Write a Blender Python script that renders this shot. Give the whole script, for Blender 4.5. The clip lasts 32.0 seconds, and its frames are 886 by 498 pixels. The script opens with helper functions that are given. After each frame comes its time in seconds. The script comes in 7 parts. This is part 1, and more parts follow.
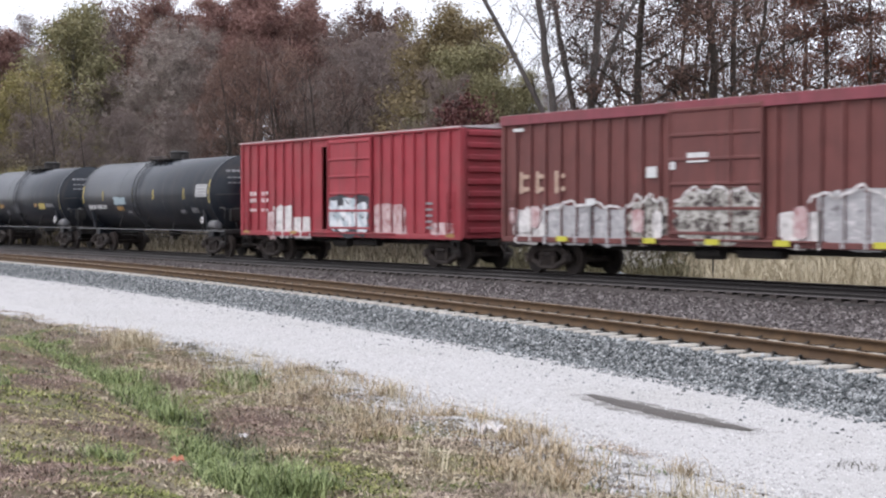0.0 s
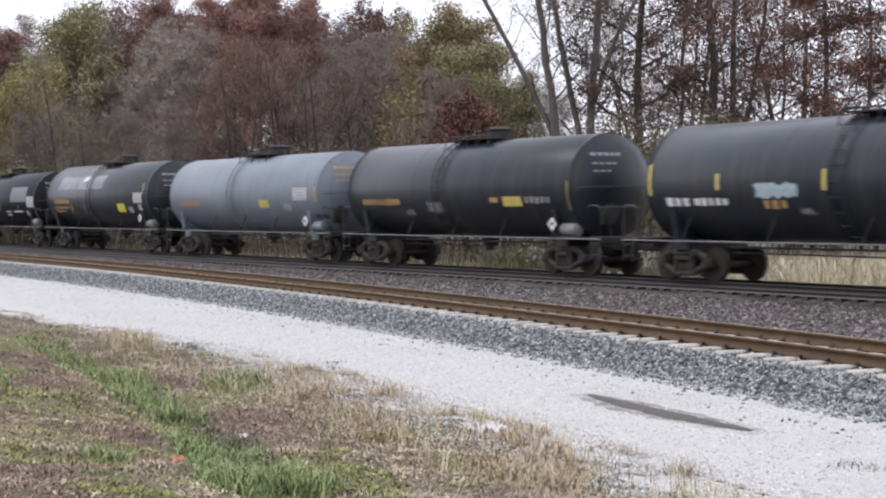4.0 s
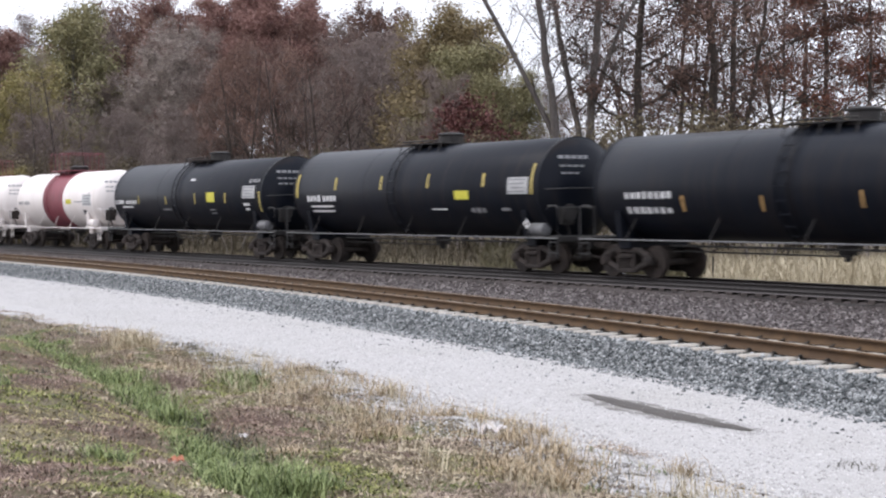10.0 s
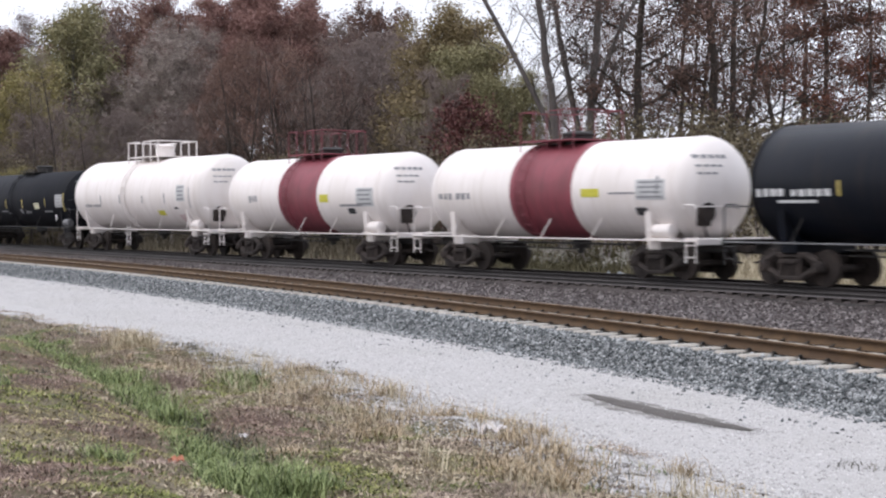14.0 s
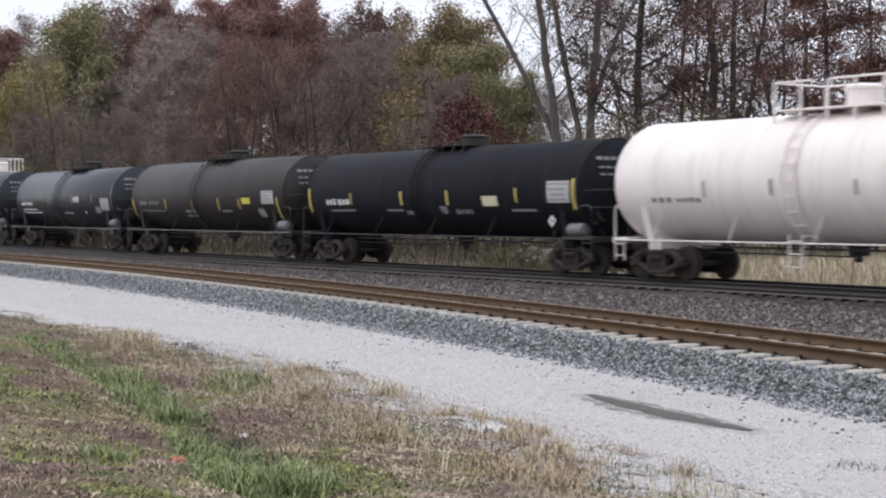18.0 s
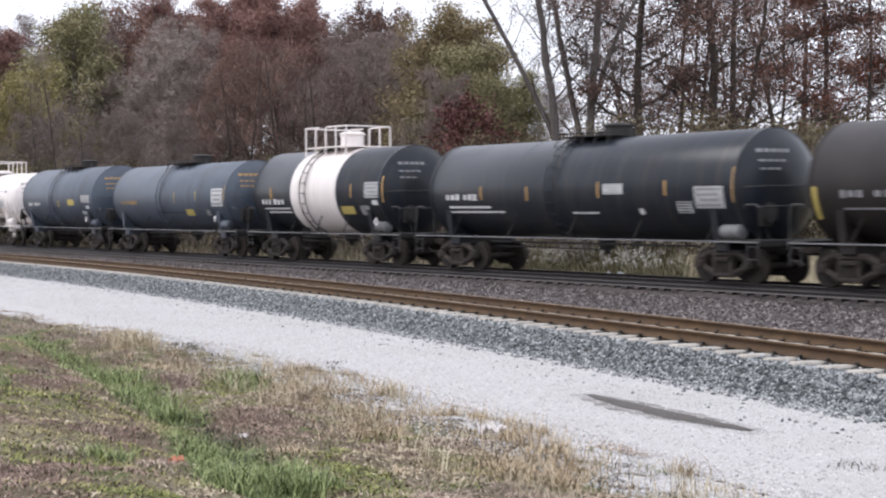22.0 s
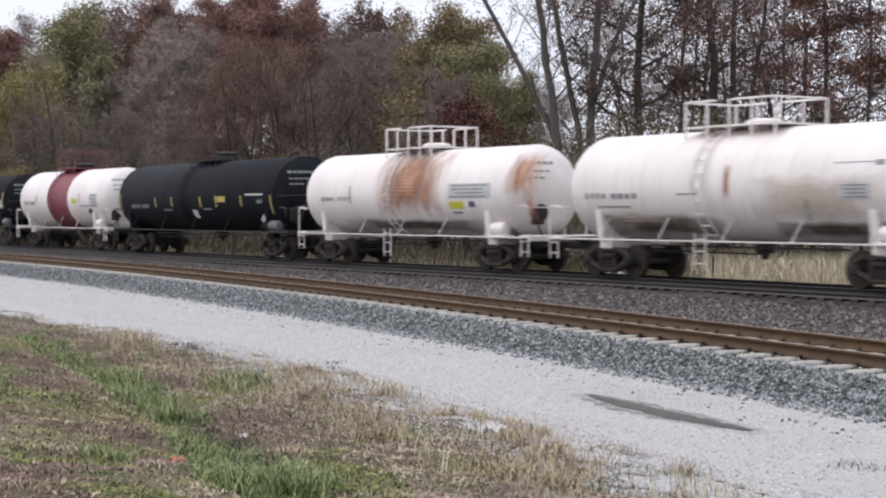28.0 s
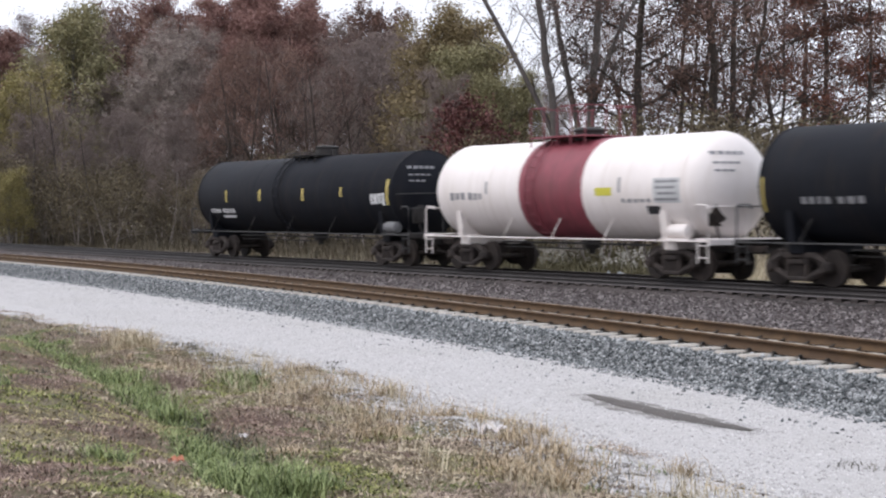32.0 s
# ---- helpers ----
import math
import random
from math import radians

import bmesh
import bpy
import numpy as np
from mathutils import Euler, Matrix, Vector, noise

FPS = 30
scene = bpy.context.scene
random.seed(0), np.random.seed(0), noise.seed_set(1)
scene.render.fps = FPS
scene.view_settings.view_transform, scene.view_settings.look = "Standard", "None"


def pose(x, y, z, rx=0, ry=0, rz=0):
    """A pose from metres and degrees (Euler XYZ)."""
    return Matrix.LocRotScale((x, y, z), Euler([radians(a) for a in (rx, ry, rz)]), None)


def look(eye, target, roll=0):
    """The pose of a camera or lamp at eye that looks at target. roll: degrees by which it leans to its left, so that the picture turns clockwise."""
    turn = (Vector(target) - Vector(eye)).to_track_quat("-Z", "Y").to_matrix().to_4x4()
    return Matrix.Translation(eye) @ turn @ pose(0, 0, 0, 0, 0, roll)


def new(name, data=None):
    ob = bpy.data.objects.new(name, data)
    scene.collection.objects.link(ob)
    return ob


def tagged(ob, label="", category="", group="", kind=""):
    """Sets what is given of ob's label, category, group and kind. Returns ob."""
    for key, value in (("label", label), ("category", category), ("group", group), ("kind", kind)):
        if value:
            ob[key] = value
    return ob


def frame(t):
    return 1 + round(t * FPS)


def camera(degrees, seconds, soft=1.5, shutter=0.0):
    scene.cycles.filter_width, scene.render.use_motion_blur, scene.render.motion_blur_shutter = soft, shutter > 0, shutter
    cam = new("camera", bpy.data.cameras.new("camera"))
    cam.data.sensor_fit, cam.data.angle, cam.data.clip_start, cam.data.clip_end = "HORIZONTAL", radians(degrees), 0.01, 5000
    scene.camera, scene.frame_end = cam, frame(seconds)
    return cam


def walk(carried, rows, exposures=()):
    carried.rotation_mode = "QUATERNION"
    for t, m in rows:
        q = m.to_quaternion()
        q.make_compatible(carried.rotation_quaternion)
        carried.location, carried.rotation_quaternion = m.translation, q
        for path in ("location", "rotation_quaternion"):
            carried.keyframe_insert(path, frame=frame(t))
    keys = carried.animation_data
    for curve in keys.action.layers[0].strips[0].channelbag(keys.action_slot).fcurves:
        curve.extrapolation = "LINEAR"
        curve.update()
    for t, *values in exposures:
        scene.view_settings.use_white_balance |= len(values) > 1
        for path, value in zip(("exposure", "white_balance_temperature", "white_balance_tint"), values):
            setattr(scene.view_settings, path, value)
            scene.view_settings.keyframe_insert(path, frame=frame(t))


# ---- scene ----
cam = camera(31.285, 32.0, soft=2.2, shutter=0.5)
EYE = Vector((0.0, 0.0, 1.884))
AIM = EYE + Vector((-math.cos(0.6135), math.sin(0.6135), -math.tan(0.0237)))
STAND = look(EYE, AIM, roll=-0.08)
# the clip's camera stops down while the white tank cars fill its view
LEVEL = 0.43
walk(cam, [(0.0, STAND), (32.0, STAND)], [(t, LEVEL + d, 6380, 13) for t, d in (
    (0.0, 0.0), (12.6, 0.0), (14.0, -0.18), (15.2, -0.26), (16.5, -0.29), (18.2, -0.31), (19.0, -0.14), (20.0, -0.03), (25.5, -0.02), (27.5, -0.34), (30.6, -0.32), (32.0, -0.18))])

# ---- light: a bright overcast sky and a broad, weak sun behind thin cloud ----
world = bpy.data.worlds.new("overcast_sky")
scene.world = world
world.use_nodes = True
wn, wl = world.node_tree.nodes, world.node_tree.links
sky = wn.new("ShaderNodeTexSky")
sky.sky_type, sky.sun_disc = "NISHITA", False
sky.sun_elevation, sky.sun_rotation = radians(38), radians(200)
sky.air_density, sky.dust_density, sky.ozone_density = 1.0, 4.0, 1.0
cloud = wn.new("ShaderNodeMixRGB")
cloud.inputs[0].default_value = 0.88
# an overcast sky is brighter overhead than over the horizon
way_up, height, dome = wn.new("ShaderNodeTexCoord"), wn.new("ShaderNodeSeparateXYZ"), wn.new("ShaderNodeValToRGB")
wl.new(way_up.outputs["Generated"], height.inputs[0])
wl.new(height.outputs["Z"], dome.inputs[0])
dome.color_ramp.elements[0].position, dome.color_ramp.elements[0].color = 0.1, (8.75, 9.05, 9.85, 1)
dome.color_ramp.elements[1].position, dome.color_ramp.elements[1].color = 0.75, (11.0, 11.5, 12.6, 1)
wl.new(dome.outputs[0], cloud.inputs[2])
wl.new(sky.outputs[0], cloud.inputs[1])
wl.new(cloud.outputs[0], wn["Background"].inputs[0])
wn["Background"].inputs[1].default_value = 0.11
sun = new("sun", bpy.data.lights.new("sun", "SUN"))
sun.data.energy, sun.data.angle, sun.data.color = 1.15, radians(25), (1.0, 0.97, 0.93)
sun.matrix_world = look((0, 0, 60), (18, 34, 0))

# ---- materials ----
def mat(name, c1, c2, scale=6.0, rough=0.7, metal=0.0, bump=0.15, stain=None, stain_scale=0.7, amount=0.5,
        spread=0.25, fine=60.0, jitter=0.0, stretch=(1, 1, 1), spec=0.5, streak=None):
    """Two-colour grain, larger stains, fine relief, and a shift of brightness from object to object."""
    m = bpy.data.materials.new(name)
    m.use_nodes = True
    n, l = m.node_tree.nodes, m.node_tree.links
    p = n["Principled BSDF"]
    tc, mp = n.new("ShaderNodeTexCoord"), n.new("ShaderNodeMapping")
    mp.inputs["Scale"].default_value = stretch
    l.new(tc.outputs["Object"], mp.inputs[0])
    a = n.new("ShaderNodeTexNoise")
    a.inputs["Scale"].default_value, a.inputs["Detail"].default_value = scale, 5
    l.new(mp.outputs[0], a.inputs[0])
    r = n.new("ShaderNodeValToRGB")
    r.color_ramp.elements[0].position, r.color_ramp.elements[1].position = 0.5 - spread, 0.5 + spread
    r.color_ramp.elements[0].color, r.color_ramp.elements[1].color = (*c1, 1), (*c2, 1)
    l.new(a.outputs[0], r.inputs[0])
    out = r.outputs[0]
    if stain:
        b = n.new("ShaderNodeTexNoise")
        b.inputs["Scale"].default_value, b.inputs["Detail"].default_value = stain_scale, 6
        l.new(mp.outputs[0], b.inputs[0])
        s = n.new("ShaderNodeMapRange")
        s.inputs[1].default_value, s.inputs[2].default_value = 0.48, 0.68
        s.inputs[4].default_value = amount
        l.new(b.outputs[0], s.inputs[0])
        x = n.new("ShaderNodeMixRGB")
        x.inputs[2].default_value = (*stain, 1)
        l.new(s.outputs[0], x.inputs[0])
        l.new(out, x.inputs[1])
        out = x.outputs[0]
    if streak:
        # grime that has run down in soft upright streaks
        sm, st, sr, sx = n.new("ShaderNodeMapping"), n.new("ShaderNodeTexNoise"), n.new("ShaderNodeMapRange"), n.new("ShaderNodeMixRGB")
        sm.inputs["Scale"].default_value = (2.4, 0.5, 0.22)
        l.new(tc.outputs["Object"], sm.inputs[0])
        st.inputs["Scale"].default_value, st.inputs["Detail"].default_value = 1.6, 5
        l.new(sm.outputs[0], st.inputs[0])
        sr.inputs[1].default_value, sr.inputs[2].default_value, sr.inputs[4].default_value = 0.5, 0.72, streak[1]
        l.new(st.outputs[0], sr.inputs[0])
        sx.inputs[2].default_value = (*streak[0], 1)
        l.new(sr.outputs[0], sx.inputs[0])
        l.new(out, sx.inputs[1])
        out = sx.outputs[0]
    if jitter:
        oi, mr = n.new("ShaderNodeObjectInfo"), n.new("ShaderNodeMapRange")
        mr.inputs[3].default_value, mr.inputs[4].default_value = 1 - jitter, 1 + jitter
        l.new(oi.outputs["Random"], mr.inputs[0])
        h = n.new("ShaderNodeHueSaturation")
        l.new(mr.outputs[0], h.inputs["Value"])
        l.new(out, h.inputs["Color"])
        out = h.outputs[0]
    l.new(out, p.inputs["Base Color"])
    p.inputs["Roughness"].default_value, p.inputs["Metallic"].default_value = rough, metal
    p.inputs["Specular IOR Level"].default_value = spec
    if bump:
        f, bp = n.new("ShaderNodeTexNoise"), n.new("ShaderNodeBump")
        f.inputs["Scale"].default_value, f.inputs["Detail"].default_value = fine, 3
        l.new(mp.outputs[0], f.inputs[0])
        bp.inputs["Strength"].default_value, bp.inputs["Distance"].default_value = bump, 0.02
        l.new(f.outputs[0], bp.inputs["Height"])
        l.new(bp.outputs[0], p.inputs["Normal"])
    return m


def leafy(name, c1, c2, c3, rough=0.7):
    """Leaves or blades joined in one mesh: the colour changes from piece to piece."""
    m = bpy.data.materials.new(name)
    m.use_nodes = True
    n, l = m.node_tree.nodes, m.node_tree.links
    g, r = n.new("ShaderNodeNewGeometry"), n.new("ShaderNodeValToRGB")
    e = r.color_ramp.elements
    e[0].color, e[1].color = (*c1, 1), (*c3, 1)
    k = e.new(0.5)
    k.color = (*c2, 1)
    l.new(g.outputs["Random Per Island"], r.inputs[0])
    l.new(r.outputs[0], n["Principled BSDF"].inputs["Base Color"])
    n["Principled BSDF"].inputs["Roughness"].default_value = rough
    n["Principled BSDF"].inputs["Specular IOR Level"].default_value = 0.2
    return m


def turf(name):
    """Autumn turf: olive, tan, mauve-brown and green patches over one another, with a tufted relief."""
    m = bpy.data.materials.new(name)
    m.use_nodes = True
    n, l = m.node_tree.nodes, m.node_tree.links
    p = n["Principled BSDF"]
    tc = n.new("ShaderNodeTexCoord")
    out = None
    for scale, lo, hi, c in ((30, 0.3, 0.7, (0.17, 0.14, 0.1)), (1.1, 0.47, 0.6, (0.14, 0.095, 0.08)), (0.8, 0.5, 0.6, (0.2, 0.17, 0.125)), (1.6, 0.55, 0.66, (0.13, 0.155, 0.06)), (45, 0.55, 0.75, (0.09, 0.07, 0.05))):
        t, r = n.new("ShaderNodeTexNoise"), n.new("ShaderNodeMapRange")
        t.inputs["Scale"].default_value, t.inputs["Detail"].default_value = scale, 8
        l.new(tc.outputs["Object"], t.inputs[0])
        r.inputs[1].default_value, r.inputs[2].default_value, r.inputs[4].default_value = lo, hi, 0.85
        l.new(t.outputs[0], r.inputs[0])
        x = n.new("ShaderNodeMixRGB")
        x.inputs[1].default_value, x.inputs[2].default_value = (0.11, 0.095, 0.055, 1), (*c, 1)
        l.new(r.outputs[0], x.inputs[0])
        if out:
            l.new(out, x.inputs[1])
        out = x.outputs[0]
    l.new(out, p.inputs["Base Color"])
    p.inputs["Roughness"].default_value, p.inputs["Specular IOR Level"].default_value = 0.95, 0.1
    f, bp = n.new("ShaderNodeTexNoise"), n.new("ShaderNodeBump")
    f.inputs["Scale"].default_value, f.inputs["Detail"].default_value = 14, 6
    l.new(tc.outputs["Object"], f.inputs[0])
    bp.inputs["Strength"].default_value, bp.inputs["Distance"].default_value = 0.9, 0.08
    l.new(f.outputs[0], bp.inputs["Height"])
    l.new(bp.outputs[0], p.inputs["Normal"])
    return m


M_GROUND = turf("rough_turf")
M_ROAD = mat("limestone_gravel", (0.335, 0.322, 0.314), (0.495, 0.478, 0.469), 26, 0.95, bump=0.8, stain=(0.36, 0.345, 0.325), stain_scale=0.45, amount=0.5, fine=45, stretch=(0.6, 1.3, 1))
M_CHIP = leafy("limestone_chips", (0.3, 0.29, 0.283), (0.45, 0.438, 0.43), (0.66, 0.648, 0.638), 0.95)
M_BALLAST = leafy("grey_ballast_stone", (0.04, 0.046, 0.048), (0.15, 0.16, 0.163), (0.42, 0.43, 0.43), 0.9)
M_BALLAST_OLD = leafy("brown_grey_ballast_stone", (0.029, 0.0238, 0.0232), (0.09, 0.0745, 0.0725), (0.31, 0.28, 0.272), 0.9)
M_BED = mat("ballast_bed", (0.07, 0.07, 0.073), (0.2, 0.2, 0.205), 18, 0.95, bump=0.9, fine=22)
M_BED_OLD = mat("old_ballast_bed", (0.032, 0.026, 0.025), (0.1, 0.084, 0.08), 16, 0.95, bump=0.9, fine=20)
M_RUSTRAIL = mat("rusted_rail", (0.05, 0.027, 0.0105), (0.108, 0.06, 0.024), 9, 0.8, 0.1, stain=(0.05, 0.026, 0.013), stain_scale=1.5, stretch=(0.3, 1, 1))
M_RAILTOP = mat("worn_rail_head", (0.25, 0.17, 0.1), (0.36, 0.26, 0.165), 5, 0.5, 0.3, bump=0.02)
M_DARKRAIL = mat("oily_rail", (0.016, 0.014, 0.014), (0.04, 0.034, 0.032), 9, 0.65, 0.2)
M_SHINE = mat("dull_rail_head", (0.09, 0.082, 0.08), (0.15, 0.14, 0.135), 5, 0.5, 0.4, bump=0.0)
# dust on the running rails' feet; painted highlights on the spare rail's edges
M_DUST_LIT = mat("dusty_foot_and_lit_edge", (0.075, 0.066, 0.064), (0.155, 0.14, 0.136), 9, 0.9)
M_CONCRETE = mat("tie_concrete", (0.34, 0.315, 0.275), (0.47, 0.44, 0.395), 10, 0.9, stain=(0.3, 0.265, 0.22), stain_scale=3, jitter=0.12)
M_OAK = mat("creosoted_tie", (0.024, 0.019, 0.018), (0.07, 0.056, 0.05), 9, 0.9, stretch=(4, 0.6, 4), jitter=0.3)
M_CLIP = mat("black_iron", (0.02, 0.018, 0.017), (0.05, 0.045, 0.04), 10, 0.7, 0.4)
M_WATER = mat("puddle_water", (0.052, 0.045, 0.038), (0.09, 0.078, 0.068), 5, 0.45, bump=0.0, spec=0.12)

PAINT = {
    "black": mat("black_tank_paint", (0.006, 0.0075, 0.0118), (0.009, 0.0108, 0.016), 1.5, 0.36, stain=(0.013, 0.013, 0.013), stain_scale=0.45, amount=0.3, bump=0.03, stretch=(0.5, 1, 1.0), spec=0.11, streak=((0.022, 0.018, 0.017), 0.6)),
    "matt": mat("matt_black_tank_paint", (0.0095, 0.0105, 0.0138), (0.0145, 0.0158, 0.02), 1.5, 0.6, stain=(0.018, 0.017, 0.017), stain_scale=0.45, amount=0.3, bump=0.03, stretch=(0.5, 1, 1.0), spec=0.06, streak=((0.026, 0.022, 0.02), 0.55)),
    "charcoal": mat("dusty_black_tank_paint", (0.0115, 0.015, 0.021), (0.02, 0.025, 0.0325), 1.5, 0.3, stain=(0.033, 0.03, 0.03), stain_scale=0.5, amount=0.4, bump=0.03, spec=0.27, streak=((0.05, 0.043, 0.039), 0.6)),
    "brown": mat("sooty_brown_tank_paint", (0.015, 0.0116, 0.011), (0.024, 0.0192, 0.018), 1.5, 0.5, stain=(0.04, 0.032, 0.029), stain_scale=0.5, amount=0.4, bump=0.03, spec=0.3, streak=((0.01, 0.009, 0.009), 0.7)),
    "grey": mat("grey_tank_paint", (0.112, 0.132, 0.162), (0.15, 0.174, 0.205), 1.2, 0.4, stain=(0.12, 0.125, 0.145), stain_scale=0.5, amount=0.5, bump=0.02, stretch=(0.5, 1, 1), streak=((0.085, 0.09, 0.1), 0.55)),
    "slate": mat("slate_blue_tank_paint", (0.045, 0.06, 0.083), (0.07, 0.088, 0.118), 1.2, 0.42, stain=(0.05, 0.048, 0.052), stain_scale=0.5, amount=0.5, bump=0.02, streak=((0.028, 0.028, 0.032), 0.65)),
    "white": mat("white_tank_paint", (0.71, 0.655, 0.628), (0.81, 0.76, 0.735), 1.2, 0.45, stain=(0.6, 0.54, 0.49), stain_scale=0.6, amount=0.45, bump=0.02, streak=((0.5, 0.43, 0.36), 0.35)),
    "maroon": mat("maroon_paint", (0.18, 0.034, 0.048), (0.24, 0.05, 0.068), 2, 0.55, stain=(0.15, 0.04, 0.045), stain_scale=0.8, bump=0.03, streak=((0.1, 0.03, 0.035), 0.5)),
    "red": mat("faded_red_boxcar_paint", (0.26, 0.022, 0.034), (0.34, 0.036, 0.05), 1.6, 0.6, stain=(0.22, 0.05, 0.05), stain_scale=0.6, amount=0.55, bump=0.05, streak=((0.17, 0.035, 0.04), 0.6)),
    "boxbrown": mat("brown_boxcar_paint", (0.115, 0.034, 0.03), (0.16, 0.05, 0.044), 1.6, 0.65, stain=(0.11, 0.036, 0.034), stain_scale=0.6, amount=0.6, bump=0.05, streak=((0.075, 0.026, 0.024), 0.6)),
}
M_IRON = mat("truck_iron", (0.013, 0.0092, 0.008), (0.034, 0.0245, 0.0205), 5, 0.8, 0.1, stain=(0.058, 0.041, 0.033), stain_scale=2.5, amount=0.5, jitter=0.2)
M_SOOT = mat("dark_underframe", (0.012, 0.0112, 0.011), (0.028, 0.025, 0.0235), 4, 0.75, stain=(0.04, 0.033, 0.03), stain_scale=1.5)
M_GALV = mat("dull_steel", (0.12, 0.12, 0.125), (0.2, 0.2, 0.205), 5, 0.6, 0.2)
M_DIM = mat("grimy_steel", (0.03, 0.03, 0.032), (0.065, 0.063, 0.062), 5, 0.7, 0.1)
INK = {
    "yellow": ((0.36, 0.275, 0.07), (0.52, 0.42, 0.13)), "lime": ((0.45, 0.42, 0.03), (0.6, 0.55, 0.07)),
    "orange": ((0.3, 0.17, 0.055), (0.42, 0.26, 0.1)), "white": ((0.5, 0.5, 0.5), (0.7, 0.7, 0.7)),
    "panel": ((0.28, 0.28, 0.28), (0.48, 0.48, 0.48)), "grey": ((0.13, 0.13, 0.135), (0.26, 0.26, 0.27)),
    "pale": ((0.42, 0.43, 0.43), (0.56, 0.56, 0.56)), "dark": ((0.16, 0.16, 0.17), (0.3, 0.3, 0.31)),
    "black": ((0.015, 0.015, 0.017), (0.03, 0.03, 0.033)), "paleblue": ((0.2, 0.27, 0.3), (0.35, 0.42, 0.45)),
    "rust": ((0.36, 0.15, 0.06), (0.58, 0.38, 0.24)), "silver": ((0.17, 0.18, 0.2), (0.3, 0.31, 0.33)),
    "slate": ((0.1, 0.105, 0.115), (0.14, 0.148, 0.16)), "cream": ((0.5, 0.48, 0.34), (0.6, 0.58, 0.42)),
    "pink": ((0.5, 0.3, 0.3), (0.72, 0.66, 0.65)), "beige": ((0.6, 0.55, 0.46), (0.74, 0.71, 0.66)),
    "blue": ((0.06, 0.07, 0.12), (0.1, 0.11, 0.17)), "diamond": ((0.5, 0.48, 0.48), (0.75, 0.73, 0.73)),
    "card": ((0.3, 0.3, 0.3), (0.5, 0.5, 0.5)), "orange_worn": ((0.38, 0.24, 0.17), (0.52, 0.4, 0.32)),
}
def soft_ink(name, colours, scale, stretch=(1, 1, 1), fade=0.25, hole=0.35, soft=0.3, axes=(0, 2)):
    """Paint or rust that thins out towards its edges and in blotches; colours: (position, colour) along a noise."""
    m = bpy.data.materials.new(name)
    m.use_nodes = True
    n, l = m.node_tree.nodes, m.node_tree.links
    p = n["Principled BSDF"]
    tc, mp = n.new("ShaderNodeTexCoord"), n.new("ShaderNodeMapping")
    mp.inputs["Scale"].default_value = stretch
    l.new(tc.outputs["Object"], mp.inputs[0])
    t, r = n.new("ShaderNodeTexNoise"), n.new("ShaderNodeValToRGB")
    t.inputs["Scale"].default_value, t.inputs["Detail"].default_value, t.inputs["Distortion"].default_value = scale, 4, 0.8
    l.new(mp.outputs[0], t.inputs[0])
    e = r.color_ramp.elements
    e[0].position, e[0].color = colours[0][0], (*colours[0][1], 1)
    e[1].position, e[1].color = colours[-1][0], (*colours[-1][1], 1)
    for pos, c in colours[1:-1]:
        k = e.new(pos)
        k.color = (*c, 1)
    l.new(t.outputs[0], r.inputs[0])
    l.new(r.outputs[0], p.inputs["Base Color"])
    p.inputs["Roughness"].default_value = 0.65
    sep = n.new("ShaderNodeSeparateXYZ")
    l.new(tc.outputs["Generated"], sep.inputs[0])
    edge = None
    for axis in axes:
        d, a, g = n.new("ShaderNodeMath"), n.new("ShaderNodeMath"), n.new("ShaderNodeMapRange")
        d.operation, a.operation = "SUBTRACT", "ABSOLUTE"
        d.inputs[1].default_value = 0.5
        l.new(sep.outputs[axis], d.inputs[0])
        l.new(d.outputs[0], a.inputs[0])
        g.inputs[1].default_value, g.inputs[2].default_value = 0.5, 0.5 - fade
        l.new(a.outputs[0], g.inputs[0])
        if edge is None:
            edge = g.outputs[0]
        else:
            x = n.new("ShaderNodeMath")
            x.operation = "MINIMUM"
            l.new(edge, x.inputs[0])
            l.new(g.outputs[0], x.inputs[1])
            edge = x.outputs[0]
    b, s, mx = n.new("ShaderNodeTexNoise"), n.new("ShaderNodeMath"), n.new("ShaderNodeMapRange")
    b.inputs["Scale"].default_value, b.inputs["Detail"].default_value = scale * 0.8, 6
    l.new(mp.outputs[0], b.inputs[0])
    s.operation = "ADD"
    l.new(edge, s.inputs[0])
    l.new(b.outputs[0], s.inputs[1])
    mx.inputs[1].default_value, mx.inputs[2].default_value = 0.5 + hole, 0.5 + hole + soft
    l.new(s.outputs[0], mx.inputs[0])
    l.new(mx.outputs[0], p.inputs["Alpha"])
    return m


INK = {k: mat(k + "_marking", a, b, 7, 0.6, bump=0.02, spread=0.3) for k, (a, b) in INK.items()}
INK["rust"] = soft_ink("rust_streaks", ((0.3, (0.2, 0.085, 0.05)), (0.5, (0.4, 0.2, 0.12)), (0.7, (0.55, 0.35, 0.23))), 2.0, (2.2, 1, 0.4), 0.5, 0.02, 0.95)
INK["grime"] = soft_ink("belly_grime", ((0.3, (0.05, 0.036, 0.028)), (0.7, (0.16, 0.115, 0.085))), 1.2, (1, 1, 1.5), 0.5, 0.05, 0.8)
INK["beige"] = soft_ink("grimy_film", ((0.3, (0.5, 0.43, 0.34)), (0.7, (0.62, 0.55, 0.46))), 1.5, (1, 1, 1), 0.5, 0.1, 1.0)
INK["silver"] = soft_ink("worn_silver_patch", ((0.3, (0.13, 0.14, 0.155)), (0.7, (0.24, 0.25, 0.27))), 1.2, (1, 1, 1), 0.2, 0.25)
